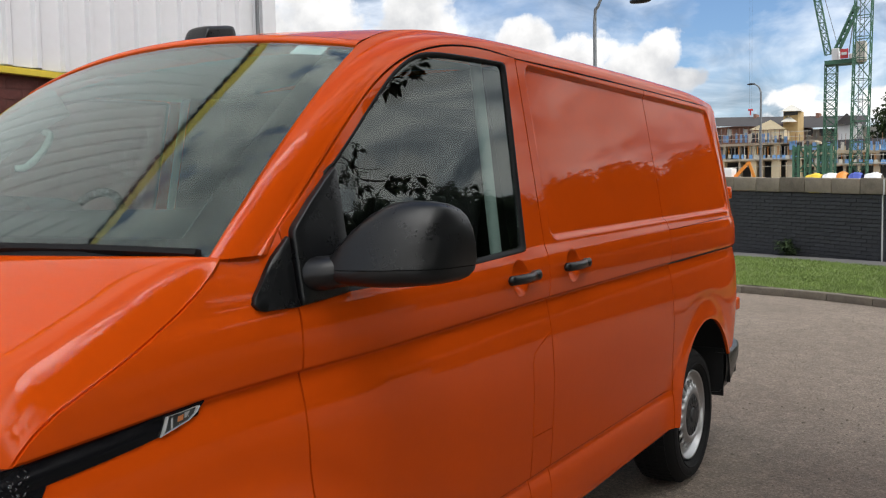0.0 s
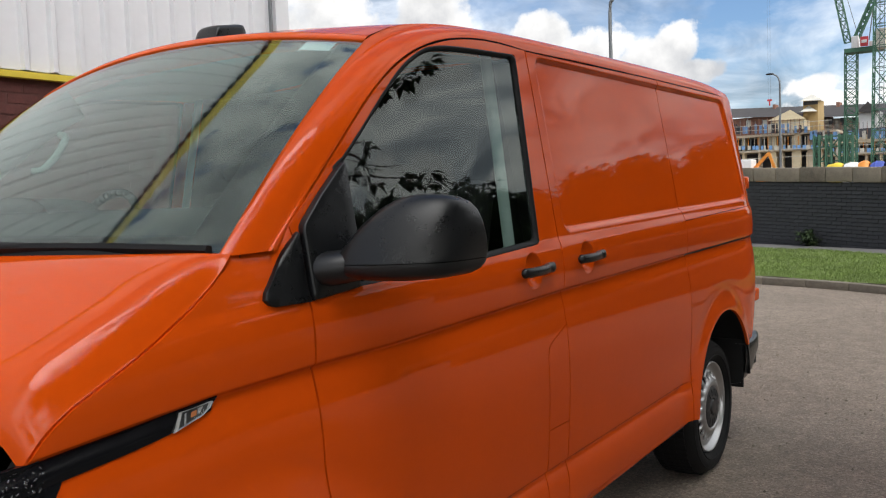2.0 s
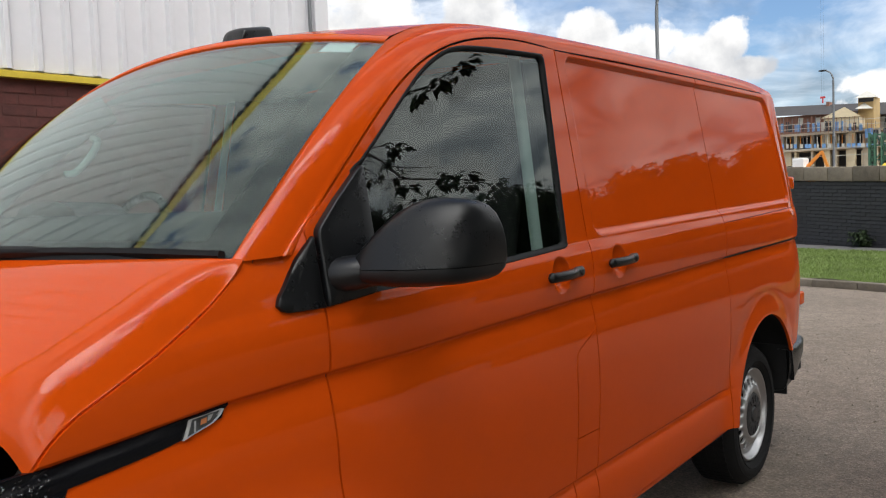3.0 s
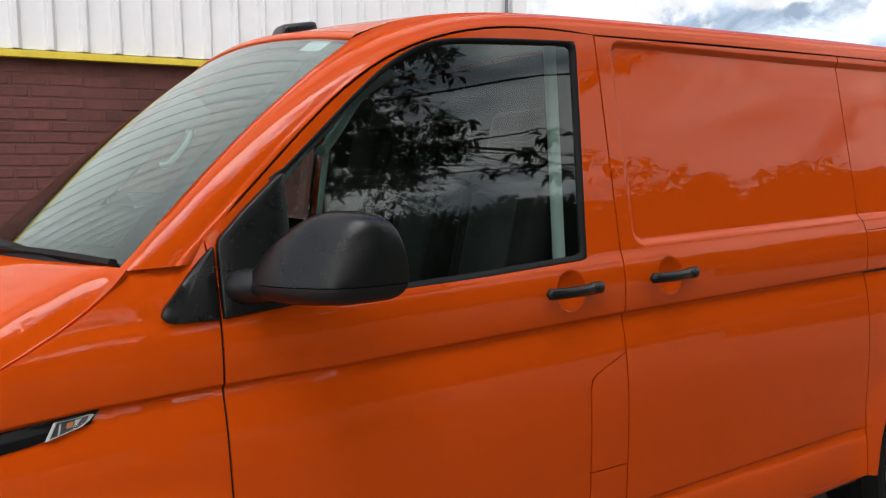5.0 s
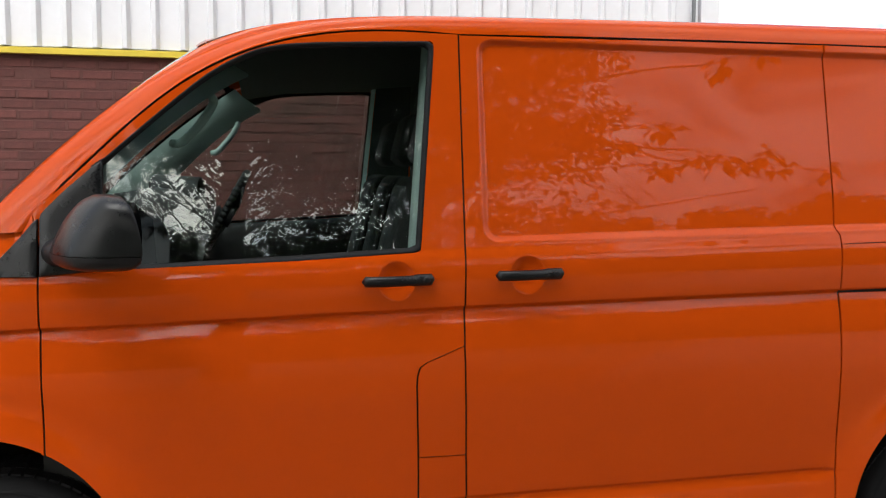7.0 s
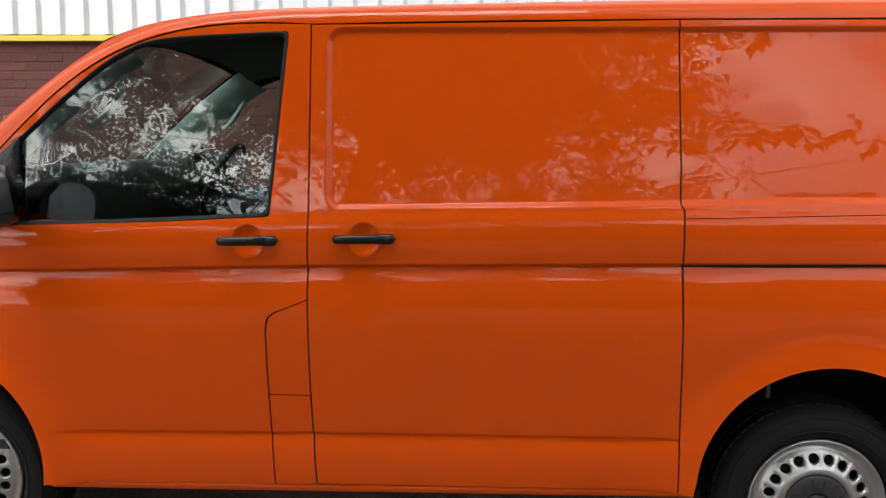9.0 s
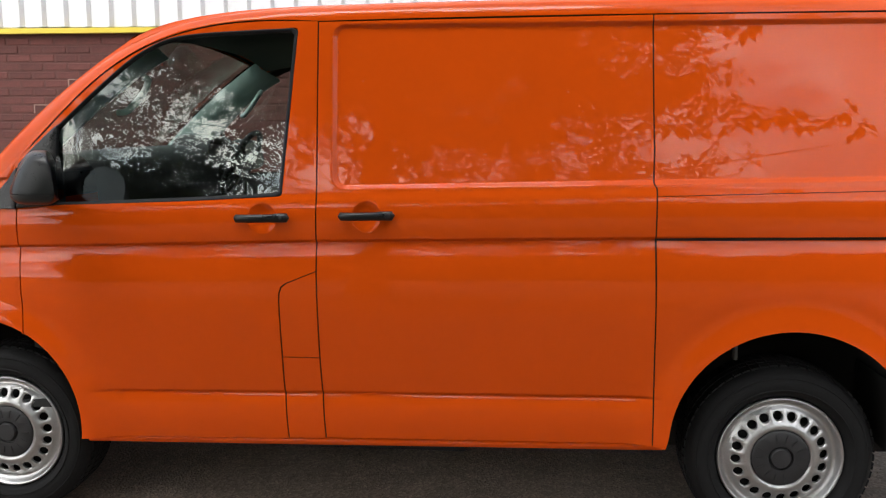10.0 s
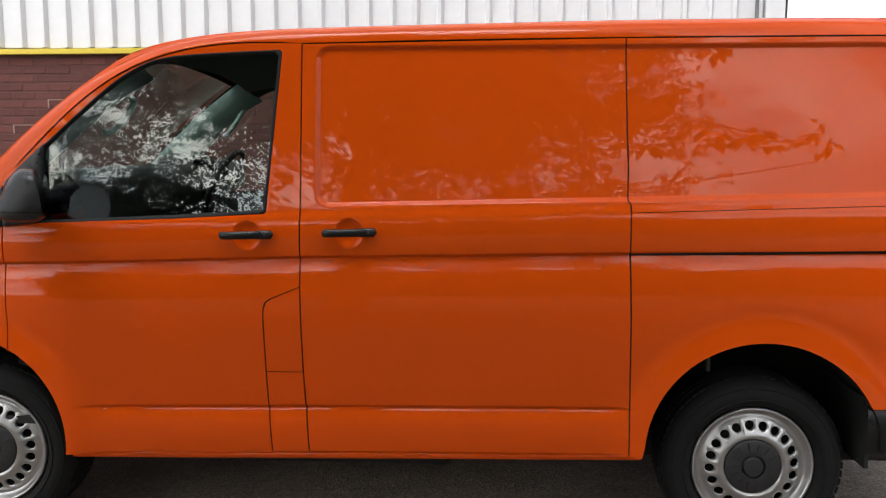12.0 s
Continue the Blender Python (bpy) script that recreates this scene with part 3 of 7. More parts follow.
def resample(pts, fracs):
    acc = [0.0]
    for a, b in zip(pts[:-1], pts[1:]):
        acc.append(acc[-1] + (b - a).length)
    out = []
    for f in fracs:
        s = f * acc[-1]
        i = min(max(int(np.searchsorted(acc, s)) - 1, 0), len(pts) - 2)
        t = (s - acc[i]) / max(acc[i + 1] - acc[i], 1e-9)
        p0, p1, p2, p3 = pts[max(i - 1, 0)], pts[i], pts[i + 1], pts[min(i + 2, len(pts) - 1)]
        out.append(0.5 * ((2 * p1) + (p2 - p0) * t + (2 * p0 - 5 * p1 + 4 * p2 - p3) * t * t + (3 * p1 - p0 - 3 * p2 + p3) * t ** 3) if 0 < i < len(pts) - 2 else p1.lerp(p2, t))
    return out


def mirrored(verts, faces):
    return [(v[0], WIDTH - v[1], v[2]) for v in verts], [f[::-1] for f in faces]


def rail_rows():
    """Sections of the pillar and roof rail from the door seam in to the windscreen and roof."""
    inner_x = [p.x for p in INNER]
    outer_x = [p.x for p in OUTER_PTS]
    rows = []
    n = 110
    ins = resample(INNER, [k / n for k in range(n + 1)])
    for k, p in enumerate(ins):
        # the partner on the outer line: square to the pillar low down, straight across on the roof
        w = smooth((p.x - 1.2) / 0.7)
        ox = lerp(p.x + 0.145, p.x, w)
        if k == 0:
            ox = 0.985
        ox = min(max(ox, 0.985), 4.68)
        i = min(max(int(np.searchsorted(outer_x, ox)) - 1, 0), len(OUTER_PTS) - 2)
        t = (ox - outer_x[i]) / max(outer_x[i + 1] - outer_x[i], 1e-9)
        o = OUTER_PTS[i].lerp(OUTER_PTS[i + 1], min(max(t, 0), 1)) + Vector((-0.001, 0, 0.002))
        n_side = Vector((0.06 * (1 - w), -1, 0.17)).normalized()
        n_top = Vector((-0.62, -0.30, 0.70)).lerp(Vector((0, -0.16, 1)), w).normalized()
        d = p - o
        t0 = d - n_side * d.dot(n_side)
        t1 = d - n_top * d.dot(n_top)
        t0 = t0.normalized() * d.length * lerp(0.9, 1.25, w)
        t1 = t1.normalized() * d.length * lerp(0.9, 1.25, w)
        rows.append([hermite(o, t0, p, t1, v / 24) for v in range(25)])
    # even out the sections along the rail
    for turn in range(40):
        rows = [rows[0]] + [[a[i].lerp((b[i] + c[i]) / 2, 0.0 if i == 24 else 0.6 * min(1.0, i / 5)) for i in range(25)] for b, a, c in zip(rows[:-2], rows[1:-1], rows[2:])] + [rows[-1]]
    # the foot runs straight down to the seam above the wing
    for i in range(25):
        way = rows[4][i] - rows[10][i]
        foot_z = lerp(rows[0][0].z, rows[0][24].z, i / 24)
        foot = rows[4][i] + way * ((foot_z - rows[4][i].z) / min(way.z, -1e-4))
        foot = rows[0][i] if i in (0, 24) else foot
        for k in range(4):
            rows[k][i] = foot.lerp(rows[4][i], k / 4)
    return rows


RAIL = rail_rows()
for flip in (False, True):
    v, f = loft(RAIL)
    f = [q[::-1] for q in f]
    if flip:
        v, f = mirrored(v, f)
    mesh_of("roof_rail", v, f, PAINT, van, shade=True)
    v, f = loft([[r[24], r[24] + Vector((0.012, 0.03, -0.004)), r[24] + Vector((0.02, 0.06, -0.008))] for r in RAIL[30:60]])
    if flip:
        v, f = mirrored(v, f)
    mesh_of("roof_flange", v, f, PAINT, van, shade=True)
    # dark backing behind the seam under the rail
    v, f = loft([[p + Vector((0.0, 0.014, -0.02)), p + Vector((0.0, 0.016, 0.012)), p + Vector((0.0, 0.05, 0.02))] for p in OUTER_PTS])
    if flip:
        v, f = mirrored(v, f)
    mesh_of("seam_backing", v, f, GAP, van)


def roof_top():
    rows = []
    fronts = [(1.465, 0.18, 1.887), (1.45, 0.30, 1.906), (1.435, 0.55, 1.938), (1.42, WIDTH / 2, 1.960)]
    n_x = 40
    for k in range(n_x + 1):
        u = k / n_x
        row = []
        for j in range(33):
            s = j / 32
            yy = abs(2 * s - 1)
            # edge and centre lines
            e = polyline([Vector((1.463, 0.18, 1.891))] + ROOF_IN, u)
            cx = lerp(1.42, 4.70, u)
            cz = 0.004 + float(np.interp(cx, [1.42, 1.6, 1.85, 2.3, 3.2, 4.2, 4.7], [1.960, 1.993, 2.018, 2.035, 2.045, 2.04, 2.018]))
            y = lerp(WIDTH / 2, e.y, yy)
            q = 1 - yy ** lerp(2.0, 2.6, smooth(u * 5))
            z = lerp(e.z, cz, q)
            x = lerp(e.x, cx, 1 - yy ** 2)
            row.append(Vector((x, y if s < 0.5 else WIDTH - y, z)))
        rows.append(row)
    v, f = loft(rows)
    return v, [q[::-1] for q in f]


mesh_of("roof_panel", *roof_top(), PAINT, van, shade=True)


def screen_point(u, s):
    """u up the windscreen, s across from near edge to far edge."""
    e = bez([(0.846, 0.096, 1.348), (0.984, 0.094, 1.51), (1.226, 0.142, 1.738), (1.465, 0.18, 1.887)], u)
    yy = abs(2 * s - 1)
    c = Vector((lerp(0.64, 1.42, u ** 0.97), WIDTH / 2, lerp(1.345, 1.960, u ** 1.02)))
    c.x -= 0.02 * math.sin(math.pi * u)
    c.z += 0.015 * math.sin(math.pi * u)
    y = lerp(WIDTH / 2, e.y, yy)
    q = 1 - yy ** 2
    p = Vector((lerp(e.x, c.x, q), y if s < 0.5 else WIDTH - y, lerp(e.z, c.z, q)))
    return p


def screen_patch(u0, u1, s0, s1, nu, ns, out):
    rows = []
    for a in range(nu + 1):
        row = []
        for b in range(ns + 1):
            u, s = lerp(u0, u1, a / nu), lerp(s0, s1, b / ns)
            h = 0.004
            du = screen_point(min(u + h, 1), s) - screen_point(max(u - h, 0), s)
            ds = screen_point(u, min(s + h, 1)) - screen_point(u, max(s - h, 0))
            n = ds.cross(du).normalized()
            if n.z < 0:
                n = -n
            row.append(screen_point(u, s) + n * out)
        rows.append(row)
    return loft(rows)


lip = [screen_patch(u, u, 0.0, 1.0, 1, 48, o)[0][:49] for u, o in ((0.966, -0.012), (0.966, 0.002), (0.968, 0.0045), (0.985, 0.005), (1.0, 0.004))]
v, f = loft(lip)
mesh_of("roof_header", v, [q[::-1] for q in f], PAINT, van, shade=True)
v, f = screen_patch(0, 0.985, 0, 1, 30, 48, 0.0)
screen = mesh_of("windscreen", v, [q[::-1] for q in f], SCREEN_GLASS, van, "curved tinted windscreen glass", shade=True)
solid = screen.modifiers.new("thickness", "SOLIDIFY")
solid.thickness, solid.offset, solid.use_rim = 0.005, -1, False
screen.visible_shadow = False
for s0, s1 in ((0.0, 0.05), (0.95, 1.0)):
    v, f = screen_patch(0, 1, s0, s1, 30, 4, -0.0065)
    mesh_of("black_border", v, f, FRIT, screen, shade=True)
for u0, u1 in ((0.0, 0.09), (0.955, 0.985)):
    v, f = screen_patch(u0, u1, 0.05, 0.95, 4, 40, -0.0065)
    mesh_of("black_border", v, f, FRIT, screen, shade=True)
v, f = screen_patch(0.905, 0.960, 0.055, 0.12, 3, 4, -0.0055)
mesh_of("windscreen_sticker", v, f, PAPER, screen, "pale blue paper sticker", shade=True)


def bonnet():
    rows = []
    seam = [p + Vector((-0.0022, 0.0025, 0.0022)) for p in BONNET_SEAM]
    for k in range(33):
        u = k / 32
        s = polyline(seam, u)
        c = Vector((lerp(0.20, 0.665, u), WIDTH / 2, lerp(1.085, 1.362, u ** 0.58)))
        # a steep flank rises from the seam to a soft ridge, the top is nearly flat
        rise = max(c.z - s.z, 0.0)
        ridge = 0.058 * (1 - u ** 8) + 0.25 * rise
        reach = 0.022 + 0.010 * (1 - u)
        half = [s + Vector((0.002, 0.006, -0.014))]
        for v in range(49):
            g = (v / 48) ** 2.2
            d = g * (c.y - s.y)
            lift_z = ridge * (1 - math.exp(-(d / reach) ** 1.25)) + (c.z + 0.02 * (1 - u) - s.z - ridge) * smooth(g) ** 0.8
            x = lerp(s.x, c.x, 1 - (1 - g) ** 2)
            half.append(Vector((x, s.y + d, s.z + lift_z)))
        rows.append(half + [Vector((p.x, WIDTH - p.y, p.z)) for p in half[::-1][1:]])
    v, f = loft(rows)
    return v, [q[::-1] for q in f]


bon = mesh_of("bonnet", *bonnet(), PAINT, van, angle=45)

# cowl below the windscreen and a black lining under seams
v, f = loft([[Vector((lerp(0.88, 0.62, math.sin(math.pi * s)), lerp(0.10, WIDTH - 0.10, s), 1.315)), Vector((lerp(0.84, 0.56, math.sin(math.pi * s)), lerp(0.09, WIDTH - 0.09, s), 1.325)),
              Vector((lerp(0.86, 0.70, math.sin(math.pi * s)), lerp(0.08, WIDTH - 0.08, s), 1.20))] for s in [k / 24 for k in range(25)]])
mesh_of("cowl", v, f, PLASTIC, van, shade=True)
for flip in (False, True):
    v, f = loft([[p + Vector((0.004, 0.012, -0.03)), p + Vector((0.0, 0.014, -0.006)), p + Vector((0.0, 0.08, -0.03))] for p in BONNET_SEAM[:-2]])
    if flip:
        v, f = mirrored(v, f)
    mesh_of("seam_backing", v, f, GAP, van)

# rear face, front face, floor: they close the body
v, f = loft([[Vector((x, y, z)) for x, y, z in row] for row in
             [[(4.80, side_y(4.8, 0.6), 0.45), (4.86, 0.16, 0.45), (4.87, 0.5, 0.45), (4.87, WIDTH - 0.5, 0.45), (4.86, WIDTH - 0.16, 0.45), (4.80, WIDTH - side_y(4.8, 0.6), 0.45)],
              [(4.80, side_y(4.8, 1.1), 1.16), (4.855, 0.16, 1.16), (4.87, 0.5, 1.16), (4.87, WIDTH - 0.5, 1.16), (4.855, WIDTH - 0.16, 1.16), (4.80, WIDTH - side_y(4.8, 1.1), 1.16)],
              [(4.79, side_y(4.79, 1.4), 1.42), (4.84, 0.18, 1.42), (4.855, 0.5, 1.42), (4.855, WIDTH - 0.5, 1.42), (4.84, WIDTH - 0.18, 1.42), (4.79, WIDTH - side_y(4.79, 1.4), 1.42)],
              [(4.68, side_y(4.68, 1.93), 1.935), (4.73, 0.26, 1.95), (4.75, 0.5, 1.96), (4.75, WIDTH - 0.5, 1.96), (4.73, WIDTH - 0.26, 1.95), (4.68, WIDTH - side_y(4.68, 1.93), 1.935)],
              [(4.66, 0.22, 1.998), (4.68, 0.3, 2.004), (4.70, 0.5, 2.015), (4.70, WIDTH - 0.5, 2.015), (4.68, WIDTH - 0.3, 2.004), (4.66, WIDTH - 0.22, 1.998)]]])
mesh_of("rear_door", v, f, PAINT, van, shade=True)
part("underbody", box(0.45, 4.75, 0.24, WIDTH - 0.24, 0.30, 0.40), WELL, van)
# unseen box added under the floor to darken the ground below
part("underbody_light_block", box(1.35, 2.75, 0.34, WIDTH - 0.34, 0.185, 0.31, 0.04), WELL, van)
part("cargo_floor", box(1.27, 3.46, 0.035, WIDTH - 0.035, 0.40, 0.44), WELL, van)
for y0, y1 in ((0.03, 0.30), (WIDTH - 0.30, WIDTH - 0.03)):
    part("floor_side", box(1.30, 3.44, y0, y1, 0.35, 0.40), WELL, van)

v, f = loft([[Vector((x, y, z)) for x, y, z in row] for row in
             [[(0.46, 0.14, 0.24), (0.16, 0.26, 0.22), (0.03, 0.6, 0.22), (0.0, WIDTH / 2, 0.22), (0.03, WIDTH - 0.6, 0.22), (0.16, WIDTH - 0.26, 0.22), (0.46, WIDTH - 0.14, 0.24)],
              [(0.44, 0.10, 0.62), (0.13, 0.24, 0.60), (0.0, 0.6, 0.6), (-0.03, WIDTH / 2, 0.6), (0.0, WIDTH - 0.6, 0.6), (0.13, WIDTH - 0.24, 0.60), (0.44, WIDTH - 0.10, 0.62)],
              [(0.30, 0.16, 0.84), (0.17, 0.26, 0.82), (0.06, 0.6, 0.8), (0.03, WIDTH / 2, 0.8), (0.06, WIDTH - 0.6, 0.8), (0.17, WIDTH - 0.26, 0.82), (0.30, WIDTH - 0.16, 0.84)],
              [(0.36, 0.14, 1.02), (0.24, 0.26, 1.04), (0.20, 0.6, 1.06), (0.18, WIDTH / 2, 1.06), (0.20, WIDTH - 0.6, 1.06), (0.24, WIDTH - 0.26, 1.04), (0.36, WIDTH - 0.14, 1.02)]]])
mesh_of("front_bumper", v, f, PAINT, van, shade=True)


# ---- window glass, seals, sail panel, mirror, handles ----
GLASS_LINE = [(1.19, 1.262)] + curved([(1.192, 1.530), (1.27, 1.602), (1.392, 1.710), (1.49, 1.787), (1.586, 1.841), (1.664, 1.864), (1.762, 1.875), (1.915, 1.883), (2.090, 1.890)], 40) + [(2.097, 1.889), (2.100, 1.882), (2.050, 1.309), (2.044, 1.305), (1.717, 1.286), (1.31, 1.267)]


def ring_strip(outer, inner, out_o, out_i, mirror=False):
    """A moulded band between two outlines of one length, laid on the side."""
    rows = []
    n = len(outer)
    for k in range(n + 1):
        (xo, zo), (xi, zi) = outer[k % n], inner[k % n]
        a, b = Vector((xo, zo)), Vector((xi, zi))
        row = []
        for t, o in ((0.0, out_o - 0.012), (0.02, out_o), (0.35, out_o + 0.0005), (0.98, out_i), (1.0, out_i - 0.012)):
            p = a.lerp(b, t)
            q = side_plain(p.x, p.y)
            row.append(q + Vector((0, -o, 0)))
        rows.append(row)
    v, f = loft(rows)
    return mirrored(v, [q[::-1] for q in f]) if mirror else (v, f)


def side_plain(x, z):
    """The side's surface without its pressings, for glass and what lies on the door."""
    ze = to_zeta(x, z)
    y = float(np.interp(max(ze, 1.31), _ZS, _YS)) + min(0.0, (ze - 1.31)) * 0.162
    if x < 1.3:
        y += 0.11 * (1.3 - x) ** 1.3 * 0.8
    return Vector((x, y, z))


def fine_line(pts, step=0.03):
    out = []
    for i, a in enumerate(pts):
        b = pts[(i + 1) % len(pts)]
        n = max(1, int(math.hypot(b[0] - a[0], b[1] - a[1]) / step))
        out += [(lerp(a[0], b[0], k / n), lerp(a[1], b[1], k / n)) for k in range(n)]
    return out


def same_count(pts, n):
    """n points evenly along a closed outline, from its first point."""
    acc = [0.0]
    m = len(pts)
    for i in range(m):
        a, b = pts[i], pts[(i + 1) % m]
        acc.append(acc[-1] + math.hypot(b[0] - a[0], b[1] - a[1]))
    out = []
    for k in range(n):
        s = acc[-1] * k / n
        i = min(int(np.searchsorted(acc, s, side="right")) - 1, m - 1)
        t = (s - acc[i]) / max(acc[i + 1] - acc[i], 1e-9)
        a, b = pts[i], pts[(i + 1) % m]
        out.append((lerp(a[0], b[0], t), lerp(a[1], b[1], t)))
    return out


def flat_y(x, ze):
    return side_plain(x, ze + lift_at(x, ze)).y


HOLE_RING = [(1.16, 1.246)] + [(1.165, 1.540)] + HOLE[2:-1] + [(1.717, 1.268), (1.31, 1.250)]
for flip in (False, True):
    door = (far if flip else near)["front_door"]
    ro = same_count(HOLE_RING, 120)
    ri = same_count(GLASS_LINE, 120)
    v, f = ring_strip(ro, ri, 0.0015, -0.005, flip)
    mesh_of("window_seal", v, f, RUBBER, door, "black rubber window seal", shade=True)
    coarse_r = sorted({round(a, 4) for a in frange(1.20, 1.95, 0.05)} | {1.95})
    coarse_c = sorted({round(a, 4) for a in frange(1.15, 2.15, 0.05)} | {2.15})
    me = panel_mesh("side_window", [zed(GLASS_LINE)], lambda x, z: flat_y(x, z) + 0.010, flip, depth=0.004, rows=coarse_r, cols=coarse_c)
    pane = link("side_window", me, SIDE_GLASS, door, "tinted side window glass", shade=None)
    pane.visible_shadow = False

SAIL_DOOR = [(1.036, 1.238), (1.175, 1.252), (1.198, 1.30), (1.196, 1.548), (1.175, 1.535), (1.10, 1.468), (1.045, 1.412), (1.036, 1.40)]
SAIL_FENDER = [(0.912, 1.252), (0.922, 1.240), (0.935, 1.236), (1.030, 1.236), (1.030, 1.392), (1.020, 1.385), (0.918, 1.268)]


def slab(pts, out, inn, surf):
    """A plate with a rounded edge over an outline, raised above surf."""
    c = Vector((sum(p[0] for p in pts) / len(pts), sum(p[1] for p in pts) / len(pts)))
    line = same_count(fine_line(pts), 64)
    rows = []
    for t, o in ((1.0, -inn), (1.0, out * 0.5), (0.985, out * 0.85), (0.955, out), (0.6, out), (0.05, out)):
        row = []
        for x, z in line:
            p = c.lerp(Vector((x, z)), t)
            row.append(surf(p.x, p.y) + Vector((0, -o, 0)))
        rows.append(row)
    v, f = loft(rows, closed=True)
    f.append(tuple((len(rows) - 1) * 64 + k for k in range(64)))
    return v, f


for flip in (False, True):
    door = (far if flip else near)["front_door"]
    fend = (far if flip else near)["front_fender"]
    for name, line, parent in (("mirror_base", SAIL_DOOR, door), ("corner_trim", SAIL_FENDER, fend)):
        v, f = slab(line, 0.012, 0.01, lambda x, z: side_point(x, z) if x < 1.03 else side_plain(x, z) + Vector((0, -0.004, 0)))
        if flip:
            v, f = mirrored(v, f)
        mesh_of(name, v, f, PLASTIC, parent, "matte black plastic corner trim", angle=50)


def mirror_rows():
    """Sections of the mirror housing from the door outwards."""
    rows = []
    stations = [(-0.012, 1.085, 1.345, 1.288), (-0.028, 1.082, 1.372, 1.281), (-0.052, 1.084, 1.408, 1.275), (-0.080, 1.090, 1.438, 1.272), (-0.112, 1.100, 1.457, 1.271), (-0.145, 1.114, 1.463, 1.271), (-0.178, 1.136, 1.461, 1.273), (-0.208, 1.156, 1.455, 1.275),
                (-0.228, 1.178, 1.444, 1.279), (-0.240, 1.205, 1.428, 1.286), (-0.247, 1.240, 1.404, 1.298), (-0.250, 1.280, 1.372, 1.320)]
    for y, xf, top, low in stations:
        xb = 1.245 + 0.43 * (-y - 0.02)
        cz = (top + low) / 2
        hz = (top - low) / 2
        row = []
        for k in range(40):
            a = 2 * math.pi * k / 40
            ca, sa = math.cos(a), math.sin(a)
            e = 0.50
            px = math.copysign(abs(ca) ** (0.32 if ca > 0 else 0.62), ca)
            pz = math.copysign(abs(sa) ** e, sa)
            z = cz + hz * pz
            x = lerp(xf - 0.012 + 0.085 * max(0.0, (z - 1.285) / 0.178) ** 1.3, xb - 0.02 * max(0.0, (z - 1.30) / 0.16), (px + 1) / 2)
            row.append(Vector((x, y, z)))
        rows.append(row)
    return rows


def build_mirror(flip):
    door = (far if flip else near)["front_door"]
    rows = mirror_rows()
    v, f = loft(rows, closed=True, cap=True)
    if flip:
        v, f = mirrored(v, f)
    shells = []
    for keep_low in (False, True):
        bm = bmesh.new()
        vs = [bm.verts.new(q) for q in v]
        for q in f:
            bm.faces.new([vs[i] for i in q])
        bmesh.ops.bisect_plane(bm, geom=list(bm.verts) + list(bm.edges) + list(bm.faces), plane_co=(0, 0, 1.313 + (-0.001 if keep_low else 0.001)), plane_no=(0, 0, 1), clear_outer=keep_low, clear_inner=not keep_low)
        shells.append(bm)
    house = part("door_mirror", shells[0], PLASTIC, door, "matte black plastic door mirror", angle=60)
    part("lower_shell", shells[1], material_lower, house, angle=60)
    # stalk between door and housing
    stalk = [Vector((1.085, 0.045, 1.300)), Vector((1.09, 0.02, 1.302)), Vector((1.115, -0.015, 1.308)), Vector((1.17, -0.045, 1.316))]
    v, f = tube([polyline(stalk, k / 10) for k in range(11)], [lerp(0.050, 0.042, k / 10) for k in range(11)], 16)
    v = [Vector((p[0], p[1], 1.303 + (p[2] - 1.303) * 0.85)) for p in v]
    if flip:
        v, f = mirrored(v, f)
    mesh_of("mirror_arm", v, f, material_lower, house, shade=True)
    # the reflecting glass in the rear face
    line = [(-0.040, 1.296), (-0.042, 1.370), (-0.075, 1.418), (-0.12, 1.442), (-0.175, 1.444), (-0.21, 1.42), (-0.225, 1.38), (-0.22, 1.32), (-0.19, 1.290), (-0.08, 1.287)]
    v = [Vector((1.245 + 0.43 * (-y - 0.02) + 0.003, y, z)) for y, z in line]
    f = [tuple(range(len(line)))]
    if flip:
        v, f = mirrored(v, f)
    gl = mesh_of("mirror_glass", v, f, MIRROR, house)


material_lower = material("smooth_black_plastic", (0.008, 0.008, 0.0095), rough=0.38, vary=0.1, scale=20, rough_vary=0.05)
build_mirror(False)
build_mirror(True)


def build_handle(hx, hz, parent, flip):
    """A pull handle: a rounded bar with its lock end, standing off the dish."""
    z0 = hz + 0.003
    rows = []
    n = 22
    for k in range(n + 1):
        u = k / n
        x = hx - 0.102 + 0.208 * u
        bow = 0.034 * math.sin(math.pi * min(max((u - 0.02) / 0.75, 0), 1)) ** 0.6
        y = side_plain(x, hz).y * 0 + side_y(hx + 0.12, to_zeta(hx, hz)) - 0.014 - bow * 0.45
        end = min(u, 1 - u)
        r = 0.0150 * min(1.0, (end / 0.035) ** 0.5) if end > 0 else 0.002
        h = r * (1.0 + 0.12 * smooth((u - 0.66) / 0.08))
        rows.append([Vector((x, y + 0.8 * r * math.cos(2 * math.pi * j / 14), z0 + 0.004 * (u - 0.5) + h * math.sin(2 * math.pi * j / 14))) for j in range(14)])
    v, f = loft(rows, closed=True, cap=True)
    if flip:
        v, f = mirrored(v, f)
    ob = mesh_of("door_handle", v, f, PLASTIC, parent, "black plastic door handle", shade=True)
    y = side_y(hx + 0.12, to_zeta(hx, hz)) - 0.027
    v, f = lathe_y([(0.0, -0.001), (0.008, -0.001), (0.0105, 0.001), (0.0115, 0.006)], (hx + 0.082, y, z0 + 0.001), 20)
    if flip:
        v, f = mirrored(v, f)
    mesh_of("lock_cover", v, f, material_lower, ob, shade=True)


for flip in (False, True):
    side = far if flip else near
    build_handle(*HANDLES[0], side["front_door"], flip)
build_handle(*HANDLES[1], near["sliding_door"], False)

